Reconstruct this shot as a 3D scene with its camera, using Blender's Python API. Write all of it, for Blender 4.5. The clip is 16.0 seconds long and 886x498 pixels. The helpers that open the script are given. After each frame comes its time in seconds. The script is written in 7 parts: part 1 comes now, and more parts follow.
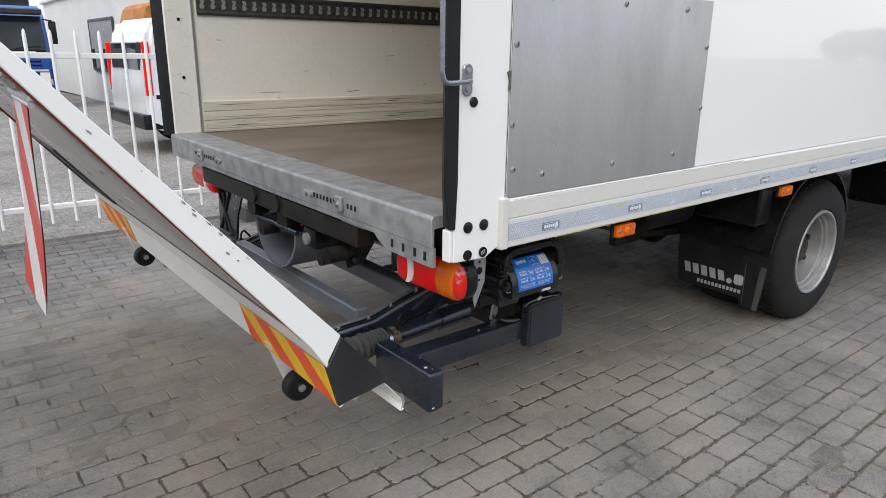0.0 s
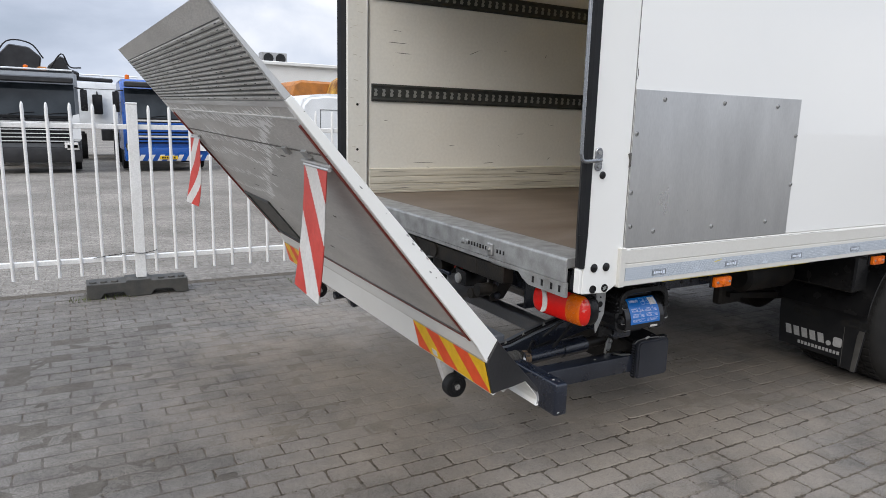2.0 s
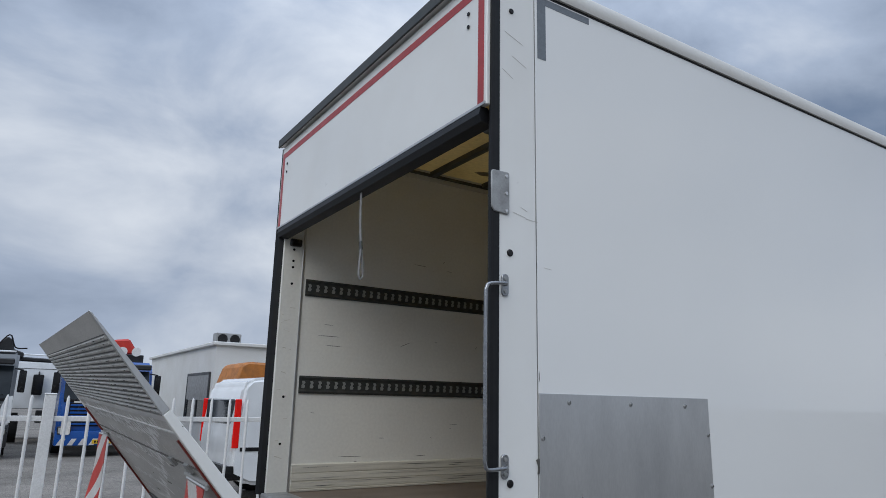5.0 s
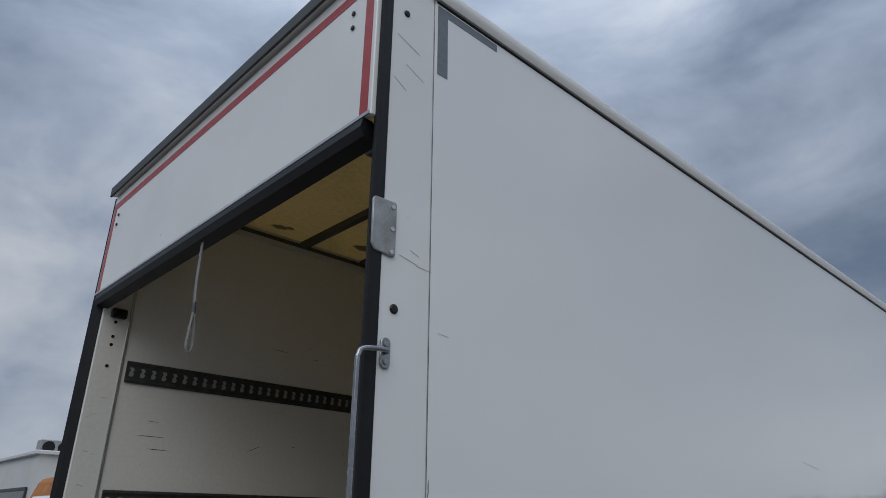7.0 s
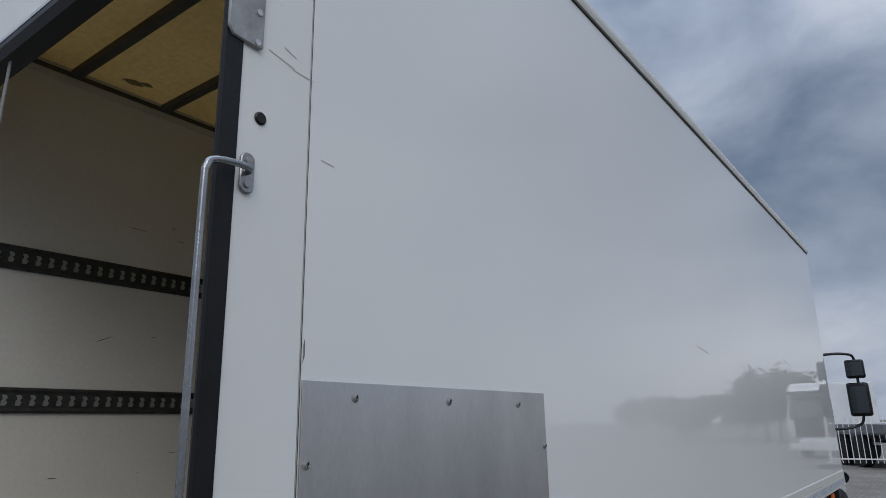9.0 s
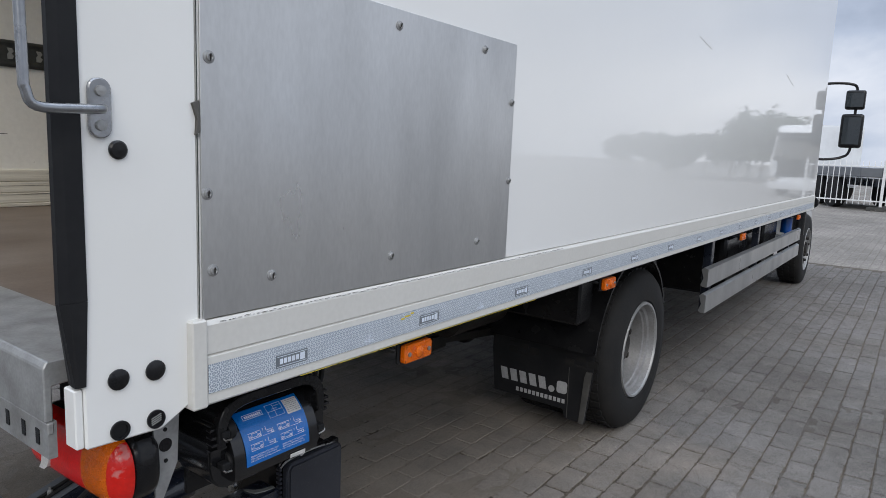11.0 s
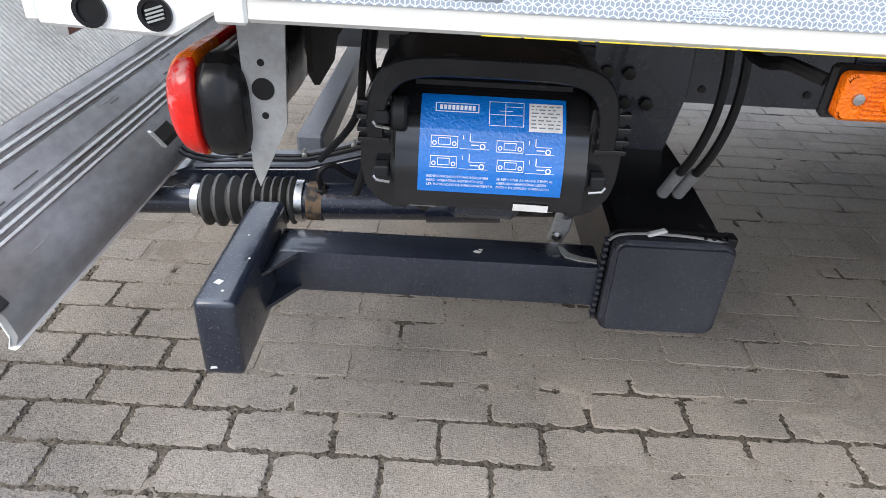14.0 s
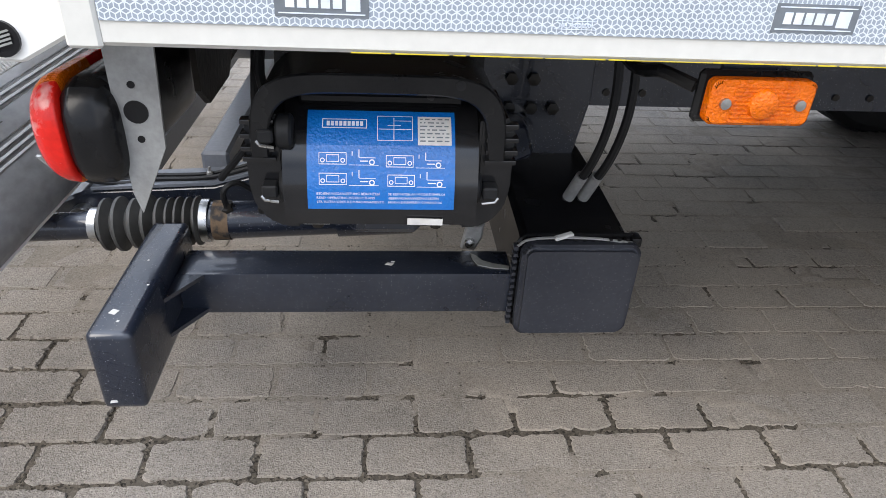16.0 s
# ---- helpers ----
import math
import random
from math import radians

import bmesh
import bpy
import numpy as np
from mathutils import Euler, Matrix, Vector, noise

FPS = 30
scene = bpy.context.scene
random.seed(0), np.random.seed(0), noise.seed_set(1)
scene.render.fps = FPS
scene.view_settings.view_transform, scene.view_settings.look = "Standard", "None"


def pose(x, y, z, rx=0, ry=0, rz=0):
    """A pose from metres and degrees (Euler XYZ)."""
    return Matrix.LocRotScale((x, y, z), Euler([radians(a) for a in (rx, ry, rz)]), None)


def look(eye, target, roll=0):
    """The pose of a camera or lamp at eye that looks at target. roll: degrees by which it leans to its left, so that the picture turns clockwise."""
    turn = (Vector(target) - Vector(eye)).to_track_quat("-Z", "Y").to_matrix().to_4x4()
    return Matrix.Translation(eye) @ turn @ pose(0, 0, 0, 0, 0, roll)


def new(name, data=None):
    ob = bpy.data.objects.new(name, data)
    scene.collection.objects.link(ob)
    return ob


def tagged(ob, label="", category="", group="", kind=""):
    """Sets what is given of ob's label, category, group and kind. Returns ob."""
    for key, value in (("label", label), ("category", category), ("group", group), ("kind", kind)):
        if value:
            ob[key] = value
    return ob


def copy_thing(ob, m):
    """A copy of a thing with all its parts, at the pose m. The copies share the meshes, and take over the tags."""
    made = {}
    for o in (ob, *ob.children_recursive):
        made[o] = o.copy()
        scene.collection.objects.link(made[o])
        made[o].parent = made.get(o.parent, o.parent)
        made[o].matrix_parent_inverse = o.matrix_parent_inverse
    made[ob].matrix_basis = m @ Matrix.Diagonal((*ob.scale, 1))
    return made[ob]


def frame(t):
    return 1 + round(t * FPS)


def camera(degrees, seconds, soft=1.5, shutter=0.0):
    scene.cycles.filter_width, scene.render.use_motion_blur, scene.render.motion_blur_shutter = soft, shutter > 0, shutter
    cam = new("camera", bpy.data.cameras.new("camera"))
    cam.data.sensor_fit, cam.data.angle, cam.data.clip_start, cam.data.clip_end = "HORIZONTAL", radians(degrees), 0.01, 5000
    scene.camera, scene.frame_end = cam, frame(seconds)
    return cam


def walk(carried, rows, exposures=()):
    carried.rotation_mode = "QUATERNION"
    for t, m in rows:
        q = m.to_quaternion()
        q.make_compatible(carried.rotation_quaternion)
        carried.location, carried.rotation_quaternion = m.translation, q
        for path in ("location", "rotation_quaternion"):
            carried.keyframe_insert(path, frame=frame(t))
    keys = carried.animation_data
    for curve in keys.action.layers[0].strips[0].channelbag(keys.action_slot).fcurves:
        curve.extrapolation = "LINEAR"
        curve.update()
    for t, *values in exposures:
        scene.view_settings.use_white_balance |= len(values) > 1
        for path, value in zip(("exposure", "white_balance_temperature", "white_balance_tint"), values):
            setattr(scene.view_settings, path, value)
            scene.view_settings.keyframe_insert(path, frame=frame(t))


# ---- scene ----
cam = camera(67.7, 16.0, soft=0.7)
PATH = [
    (0, (-1.117, -1.374, 1.443), (0.078, 0.125, 0.875), 0.7),
    (0.5, (-1.216, -1.6, 1.472), (-0.063, -0.055, 0.94), 0.8),
    (1, (-1.303, -1.826, 1.489), (-0.26, -0.186, 1.02), 1.2),
    (1.5, (-1.445, -1.886, 1.501), (-0.433, -0.205, 1.112), 1.4),
    (2, (-1.616, -1.837, 1.49), (-0.654, -0.124, 1.116), 1.5),
    (2.5, (-1.674, -1.821, 1.485), (-0.776, -0.074, 1.106), 1.5),
    (3, (-1.692, -1.842, 1.511), (-0.751, -0.117, 1.142), 1.2),
    (3.5, (-1.663, -1.858, 1.534), (-0.677, -0.145, 1.229), 1.2),
    (4, (-1.613, -1.873, 1.556), (-0.591, -0.157, 1.44), 1.3),
    (4.5, (-1.529, -1.895, 1.573), (-0.486, -0.196, 1.735), 1.4),
    (5, (-1.441, -1.924, 1.595), (-0.398, -0.277, 2.044), 1.3),
    (5.2, (-1.419, -1.925, 1.604), (-0.379, -0.31, 2.159), 1.3),
    (7.3, (-0.925, -1.258, 1.614), (0.41, 0.011, 2.392), 0.3),
    (7.5, (-0.87, -1.211, 1.604), (0.52, -0.003, 2.385), 0.2),
    (8, (-0.771, -1.104, 1.587), (0.677, 0.037, 2.364), -0.3),
    (8.5, (-0.719, -1.04, 1.561), (0.771, 0.097, 2.26), -0.8),
    (9, (-0.685, -1.026, 1.54), (0.864, 0.13, 2.056), -1.0),
    (9.5, (-0.673, -1.015, 1.526), (0.923, 0.15, 1.835), -1.1),
    (9.7, (-0.671, -1.009, 1.522), (0.94, 0.158, 1.729), -0.8),
    (11.8, (-0.137, -0.872, 1.221), (1.261, 0.433, 0.638), -1.1),
    (12, (-0.057, -0.834, 1.207), (1.175, 0.624, 0.609), -0.7),
    (12.5, (0.109, -0.723, 1.168), (0.816, 0.946, 0.323), 0.7),
    (13, (0.217, -0.674, 1.137), (0.425, 0.86, -0.129), 1.4),
    (13.5, (0.359, -0.654, 1.09), (0.51, 0.8, -0.276), 2.4),
    (13.7, (0.379, -0.626, 1.055), (0.516, 0.904, -0.225), 3.0),
    (14, (0.396, -0.611, 1.034), (0.398, 1.089, -0.02), 3.2),
    (14.5, (0.407, -0.611, 1.039), (0.354, 1.102, 0.009), 3.2),
    (15, (0.407, -0.615, 1.041), (0.384, 1.106, 0.022), 2.9),
    (15.5, (0.404, -0.606, 1.038), (0.512, 1.109, 0.016), 2.9),
    (16, (0.45, -0.597, 1.043), (0.625, 1.105, 0.008), 3.2),
]
EXPOSURE = [(0, 0.92, 6900, 11), (0.5, 0.80, 6900, 11), (1.2, 0.82, 6900, 11), (3.4, 0.82, 6900, 11), (4.0, 0.60, 6700, 11), (4.5, 0.32, 6450, 10), (5.0, 0.05, 6300, 9), (5.2, 0.0, 6250, 9), (7.3, -0.4, 6350, 9), (8.5, -0.25, 6350, 10), (9.0, -0.2, 6350, 10), (9.7, -0.2, 6400, 10), (11.8, 0.95, 6700, 11), (12.5, 1.02, 6750, 11), (13.0, 1.22, 6750, 12), (13.5, 1.58, 6750, 12), (14.0, 1.78, 6750, 11), (14.5, 1.6, 6800, 11), (16.0, 1.58, 6850, 11)]
walk(cam, [(t, look(e, g, r)) for t, e, g, r in PATH], EXPOSURE)

# world: broken overcast sky
SUN_EL, SUN_ROT = radians(36), radians(232)
world = bpy.data.worlds.new("sky")
scene.world = world
world.use_nodes = True
wn, wl = world.node_tree.nodes, world.node_tree.links
wn.clear()


def wnode(kind, **inputs):
    n = wn.new(kind)
    for k, v in inputs.items():
        n.inputs[k].default_value = v
    return n


w_out, w_bg = wn.new("ShaderNodeOutputWorld"), wnode("ShaderNodeBackground", Strength=1.0)
w_sky = wn.new("ShaderNodeTexSky")
w_sky.sky_type, w_sky.sun_disc = "NISHITA", False
w_sky.sun_elevation, w_sky.sun_rotation = SUN_EL, SUN_ROT
w_dim = wn.new("ShaderNodeVectorMath")
w_dim.operation = "SCALE"
w_dim.inputs["Scale"].default_value = 0.10
w_co = wn.new("ShaderNodeTexCoord")
w_sep = wn.new("ShaderNodeSeparateXYZ")
w_max = wn.new("ShaderNodeMath")
w_max.operation, w_max.inputs[1].default_value = "MAXIMUM", 0.1
w_div = wn.new("ShaderNodeVectorMath")
w_div.operation, w_div.inputs[1].default_value = "MULTIPLY", (1.0, 1.0, 2.0)
w_noise = wnode("ShaderNodeTexNoise", Scale=2.8, Detail=9.0, Roughness=0.55, Distortion=0.3)
w_noise2 = wnode("ShaderNodeTexNoise", Scale=1.3, Detail=5.0, Roughness=0.5)
w_ramp = wn.new("ShaderNodeValToRGB")
e = w_ramp.color_ramp.elements
e[0].position, e[0].color = 0.36, (0.165, 0.21, 0.295, 1)
e[1].position, e[1].color = 0.68, (0.74, 0.77, 0.82, 1)
m_ = e.new(0.50)
m_.color = (0.36, 0.42, 0.53, 1)
w_mix = wn.new("ShaderNodeMix")
w_mix.data_type = "RGBA"
w_avg = wn.new("ShaderNodeMath")
w_avg.operation = "ADD"
w_half = wn.new("ShaderNodeMath")
w_half.operation, w_half.inputs[1].default_value = "MULTIPLY", 0.5
w_cov = wn.new("ShaderNodeMapRange")
w_cov.inputs["From Min"].default_value, w_cov.inputs["From Max"].default_value = 0.30, 0.45
w_cov.inputs["To Min"].default_value, w_cov.inputs["To Max"].default_value = 0.75, 1.0
wl.new(w_co.outputs["Generated"], w_sep.inputs[0])
wl.new(w_sep.outputs["Z"], w_max.inputs[0])
wl.new(w_co.outputs["Generated"], w_div.inputs[0])
wl.new(w_div.outputs[0], w_noise.inputs["Vector"])
wl.new(w_div.outputs[0], w_noise2.inputs["Vector"])
wl.new(w_noise.outputs["Fac"], w_avg.inputs[0])
wl.new(w_noise2.outputs["Fac"], w_avg.inputs[1])
wl.new(w_avg.outputs[0], w_half.inputs[0])
wl.new(w_half.outputs[0], w_ramp.inputs["Fac"])
wl.new(w_half.outputs[0], w_cov.inputs["Value"])
wl.new(w_sky.outputs[0], w_dim.inputs[0])
wl.new(w_cov.outputs[0], w_mix.inputs[0])
wl.new(w_dim.outputs[0], w_mix.inputs[6])
wl.new(w_ramp.outputs[0], w_mix.inputs[7])
# overcast skies brighten towards the zenith
w_sq = wn.new("ShaderNodeMath")
w_sq.operation = "MULTIPLY"
w_gain = wn.new("ShaderNodeMapRange")
w_gain.inputs["To Min"].default_value, w_gain.inputs["To Max"].default_value = 0.96, 4.2
w_lit = wn.new("ShaderNodeVectorMath")
w_lit.operation = "SCALE"
wl.new(w_max.outputs[0], w_sq.inputs[0])
wl.new(w_max.outputs[0], w_sq.inputs[1])
w_four = wn.new("ShaderNodeMath")
w_four.operation = "MULTIPLY"
wl.new(w_sq.outputs[0], w_four.inputs[0])
wl.new(w_sq.outputs[0], w_four.inputs[1])
wl.new(w_four.outputs[0], w_gain.inputs["Value"])
wl.new(w_mix.outputs[2], w_lit.inputs[0])
wl.new(w_gain.outputs[0], w_lit.inputs["Scale"])
wl.new(w_lit.outputs[0], w_bg.inputs["Color"])
wl.new(w_bg.outputs[0], w_out.inputs["Surface"])

sun = new("sun", bpy.data.lights.new("sun", "SUN"))
sun.data.energy, sun.data.angle, sun.data.color = 0.95, radians(40), (1.0, 0.96, 0.9)
sun.matrix_world = look((-9.45, -7.4, 8.8), (0, 0, 0))


# ---- materials ----
def surf(name, col, rough=0.5, metal=0.0, col2=None, scale=6.0, fine=90.0, bump=0.15, amount=0.6,
         stretch=(1, 1, 1), rough_var=0.12, spec=0.5, coat=0.0, per_object=0.0, low=0.35, high=0.7, emit=None, grain=0.35, contrast=0.3, world_space=False, specks=0.0):
    """A painted, cast or worn surface: two scales of colour change, fine relief, uneven gloss."""
    m = bpy.data.materials.new(name)
    m.use_nodes = True
    n, l = m.node_tree.nodes, m.node_tree.links
    b = n["Principled BSDF"]
    co, mp = n.new("ShaderNodeTexCoord"), n.new("ShaderNodeMapping")
    mp.inputs["Scale"].default_value = stretch
    l.new(n.new("ShaderNodeNewGeometry").outputs["Position"] if world_space else co.outputs["Object"], mp.inputs["Vector"])
    big, small = n.new("ShaderNodeTexNoise"), n.new("ShaderNodeTexNoise")
    big.inputs["Scale"].default_value, big.inputs["Detail"].default_value = scale, 7
    small.inputs["Scale"].default_value, small.inputs["Detail"].default_value = fine, 4
    l.new(mp.outputs[0], big.inputs["Vector"])
    l.new(mp.outputs[0], small.inputs["Vector"])
    rng = n.new("ShaderNodeMapRange")
    rng.inputs["From Min"].default_value, rng.inputs["From Max"].default_value = low, high
    rng.inputs["To Max"].default_value = amount
    l.new(big.outputs["Fac"], rng.inputs["Value"])
    mix = n.new("ShaderNodeMix")
    mix.data_type = "RGBA"
    mix.inputs[6].default_value = (*col, 1)
    mix.inputs[7].default_value = (*(col2 or tuple(c * 0.75 for c in col)), 1)
    l.new(rng.outputs[0], mix.inputs[0])
    fin = n.new("ShaderNodeMix")
    fin.data_type, fin.blend_type = "RGBA", "MULTIPLY"
    fin.inputs[0].default_value = grain
    gr = n.new("ShaderNodeMapRange")
    gr.inputs["From Min"].default_value, gr.inputs["From Max"].default_value = 0.3, 0.7
    gr.inputs["To Min"].default_value, gr.inputs["To Max"].default_value = 1 - contrast, 1 + contrast * 0.6
    l.new(small.outputs["Fac"], gr.inputs["Value"])
    l.new(mix.outputs[2], fin.inputs[6])
    l.new(gr.outputs[0], fin.inputs[7])
    last = fin.outputs[2]
    if per_object:
        inf, hs = n.new("ShaderNodeObjectInfo"), n.new("ShaderNodeMapRange")
        hs.inputs["To Min"].default_value, hs.inputs["To Max"].default_value = 1 - per_object, 1 + per_object
        l.new(inf.outputs["Random"], hs.inputs["Value"])
        mu = n.new("ShaderNodeMix")
        mu.data_type, mu.blend_type = "RGBA", "MULTIPLY"
        mu.inputs[0].default_value = 1
        l.new(last, mu.inputs[6])
        l.new(hs.outputs[0], mu.inputs[7])
        last = mu.outputs[2]
    if specks:
        vo, th, sm = n.new("ShaderNodeTexVoronoi"), n.new("ShaderNodeMath"), n.new("ShaderNodeMix")
        vo.inputs["Scale"].default_value = 240
        th.operation, th.inputs[1].default_value = "LESS_THAN", specks
        sm.data_type = "RGBA"
        sm.inputs[7].default_value = (0.17, 0.167, 0.163, 1)
        some, cut, both = n.new("ShaderNodeSeparateColor"), n.new("ShaderNodeMath"), n.new("ShaderNodeMath")
        cut.operation, cut.inputs[1].default_value, both.operation = "GREATER_THAN", 0.55, "MULTIPLY"
        l.new(mp.outputs[0], vo.inputs["Vector"])
        l.new(vo.outputs["Distance"], th.inputs[0])
        l.new(vo.outputs["Color"], some.inputs[0])
        l.new(some.outputs[0], cut.inputs[0])
        l.new(th.outputs[0], both.inputs[0])
        l.new(cut.outputs[0], both.inputs[1])
        l.new(both.outputs[0], sm.inputs[0])
        l.new(last, sm.inputs[6])
        last = sm.outputs[2]
    l.new(last, b.inputs["Base Color"])
    rr = n.new("ShaderNodeMapRange")
    rr.inputs["To Min"].default_value = max(0.02, rough - rough_var)
    rr.inputs["To Max"].default_value = min(1.0, rough + rough_var)
    l.new(big.outputs["Fac"], rr.inputs["Value"])
    l.new(rr.outputs[0], b.inputs["Roughness"])
    if bump:
        bp = n.new("ShaderNodeBump")
        bp.inputs["Strength"].default_value, bp.inputs["Distance"].default_value = bump, 0.004
        l.new(small.outputs["Fac"], bp.inputs["Height"])
        l.new(bp.outputs[0], b.inputs["Normal"])
    b.inputs["Metallic"].default_value, b.inputs["Specular IOR Level"].default_value = metal, spec
    b.inputs["Coat Weight"].default_value, b.inputs["Coat Roughness"].default_value = coat, 0.025
    if emit:
        b.inputs["Emission Color"].default_value, b.inputs["Emission Strength"].default_value = (*emit[:3], 1), emit[3]
    return m


M_WHITE = surf("white_paint", (0.80, 0.80, 0.77), 0.32, col2=(0.75, 0.74, 0.70), scale=3, fine=2.5, bump=0.0, amount=0.5, coat=0.3, grain=0.08)
M_PANEL = surf("white_gelcoat_panel", (0.81, 0.81, 0.785), 0.30, col2=(0.785, 0.785, 0.76), scale=0.8, fine=1.3, bump=0.02, amount=0.5, coat=0.9, rough_var=0.04, grain=0.04)
M_RAILW = surf("white_aluminium_rail", (0.62, 0.61, 0.57), 0.4, col2=(0.58, 0.565, 0.52), scale=5, fine=90, bump=0.03, amount=0.5, grain=0.12)
M_CREAM = surf("cream_inner_wall", (0.79, 0.775, 0.715), 0.42, col2=(0.72, 0.70, 0.635), scale=2.2, fine=50, bump=0.06, amount=0.6, grain=0.15)
M_SCUFF = surf("pale_scuff", (0.60, 0.58, 0.53), 0.6, scale=30, bump=0.05)
M_LOGO = surf("faded_grey_print", (0.42, 0.42, 0.42), 0.6, col2=(0.28, 0.28, 0.28), scale=40, bump=0.05)
M_KICK = surf("scuffed_cream_plank", (0.68, 0.65, 0.56), 0.5, col2=(0.30, 0.27, 0.22), scale=5, fine=90, bump=0.2, stretch=(0.2, 1, 9), low=0.44, high=0.72)
M_RUSTY = surf("light_rust", (0.13, 0.085, 0.05), 0.8, col2=(0.02, 0.02, 0.022), scale=60, fine=160, bump=0.2, low=0.45, high=0.6, amount=0.95)
M_ZINC = surf("weathered_zinc_tube", (0.36, 0.37, 0.385), 0.27, 0.9, col2=(0.20, 0.205, 0.21), scale=12, fine=90, bump=0.06)
M_ALU = surf("brushed_aluminium", (0.64, 0.64, 0.63), 0.33, 0.88, col2=(0.44, 0.44, 0.435), scale=2.6, fine=110, bump=0.04, stretch=(1.5, 1, 0.5), amount=0.8, grain=0.16, rough_var=0.16)
M_ALUW = surf("worn_aluminium", (0.62, 0.61, 0.58), 0.42, 0.5, col2=(0.40, 0.39, 0.36), scale=5, fine=110, bump=0.2, amount=0.7, contrast=0.45)
M_BRIGHT = surf("bare_bright_ridge", (0.72, 0.72, 0.70), 0.4, 0.2, col2=(0.5, 0.5, 0.49), scale=20, bump=0.05)
# Darker rim colour that holds the shade inside a deep dish.
M_RIM_SHADE = surf("shaded_rim_disc", (0.16, 0.155, 0.15), 0.55, 0.3, col2=(0.08, 0.07, 0.06), scale=9, bump=0.1)
M_NOSE = surf("dark_smooth_aluminium", (0.42, 0.425, 0.435), 0.36, 0.35, col2=(0.19, 0.18, 0.165), scale=4, fine=60, bump=0.1, amount=0.9, low=0.42, high=0.68, stretch=(1, 0.5, 1), grain=0.6)
M_GALV = surf("galvanised_steel", (0.40, 0.405, 0.40), 0.5, 0.5, col2=(0.20, 0.195, 0.185), scale=14, fine=160, bump=0.12, amount=0.7)
M_CHROME = surf("zinc_plated_steel", (0.62, 0.62, 0.61), 0.28, 1.0, col2=(0.4, 0.4, 0.39), scale=30, bump=0.03)
M_RUBBER = surf("black_rubber", (0.009, 0.0095, 0.011), 0.5, col2=(0.02, 0.02, 0.02), scale=9, fine=70, bump=0.1, spec=0.25)
M_BLACK = surf("black_painted_steel", (0.012, 0.016, 0.027), 0.28, col2=(0.034, 0.04, 0.054), scale=7, fine=140, bump=0.1, amount=0.6, low=0.45, high=0.8, specks=0.17, coat=0.45)
M_BOOT = surf("dusty_grey_rubber", (0.05, 0.049, 0.046), 0.6, col2=(0.09, 0.086, 0.078), scale=20, fine=120, bump=0.15)
M_BPLAST = surf("black_plastic", (0.008, 0.008, 0.009), 0.24, col2=(0.018, 0.018, 0.018), scale=12, fine=200, bump=0.05, spec=0.3)
M_GREASE = surf("greasy_dark_steel", (0.010, 0.0095, 0.009), 0.5, 0.2, col2=(0.038, 0.031, 0.024), scale=12, fine=80, bump=0.3, amount=0.8, spec=0.3)
M_TYRE = surf("tyre_rubber", (0.011, 0.011, 0.011), 0.75, col2=(0.028, 0.026, 0.024), scale=10, fine=120, bump=0.2, spec=0.25)
M_RIM = surf("silver_painted_rim", (0.36, 0.36, 0.36), 0.42, 0.5, col2=(0.2, 0.19, 0.17), scale=9, bump=0.08)
M_PLY = surf("brown_plywood_floor", (0.135, 0.098, 0.072), 0.55, col2=(0.25, 0.205, 0.165), scale=3, fine=120, bump=0.12, stretch=(0.6, 1.6, 1), amount=0.8)
M_RAILD = surf("dark_grey_lashing_rail", (0.045, 0.05, 0.048), 0.5, 0.4, col2=(0.1, 0.1, 0.095), scale=20, bump=0.1)
M_SLOT = surf("bare_slot_metal", (0.38, 0.39, 0.37), 0.5, 0.5, scale=60, bump=0.05)
M_RED = surf("red_lamp_lens", (0.86, 0.010, 0.006), 0.2, col2=(0.74, 0.008, 0.006), scale=30, fine=220, bump=0.2, coat=0.15, spec=0.25)
M_ENDL = surf("scuffed_red_lamp_lens", (0.66, 0.014, 0.008), 0.25, col2=(0.62, 0.30, 0.28), scale=34, fine=160, bump=0.2, coat=0.3, spec=0.35, low=0.60, high=0.66, amount=0.6)
M_CLEAR = surf("white_lamp_lens", (0.84, 0.82, 0.79), 0.15, scale=30, fine=220, bump=0.25, coat=0.7)
M_AMBER = surf("amber_lamp_lens", (0.80, 0.155, 0.002), 0.25, col2=(0.60, 0.09, 0.001), scale=60, fine=330, bump=0.8, coat=0.25, spec=0.3)
M_GLOSS = surf("glossy_black_plastic", (0.008, 0.008, 0.009), 0.14, col2=(0.016, 0.016, 0.017), scale=12, fine=60, bump=0.04, spec=0.55, rough_var=0.06)
M_LID = surf("dusty_black_rubber", (0.020, 0.023, 0.032), 0.42, col2=(0.036, 0.038, 0.046), scale=9, fine=120, bump=0.15, specks=0.17)
# Dusty steel with the sky's sheen put into its colour.
M_DUSTSKY = surf("dusty_sky_lit_steel", (0.13, 0.145, 0.172), 0.4, col2=(0.2, 0.2, 0.205), scale=6, fine=130, bump=0.1, specks=0.15)
M_YELLOW = surf("yellow_paint_smear", (0.70, 0.55, 0.03), 0.6, scale=40, bump=0.1)
M_BLUE = surf("blue_label_film", (0.0, 0.13, 0.47), 0.2, col2=(0.0, 0.155, 0.53), scale=9, fine=260, bump=0.5, coat=0.8, spec=0.4)
M_PRINT = surf("white_print", (0.72, 0.78, 0.86), 0.4, scale=40, bump=0)
M_LINE = surf("brown_red_sealant", (0.20, 0.03, 0.02), 0.5, scale=20, bump=0.05)
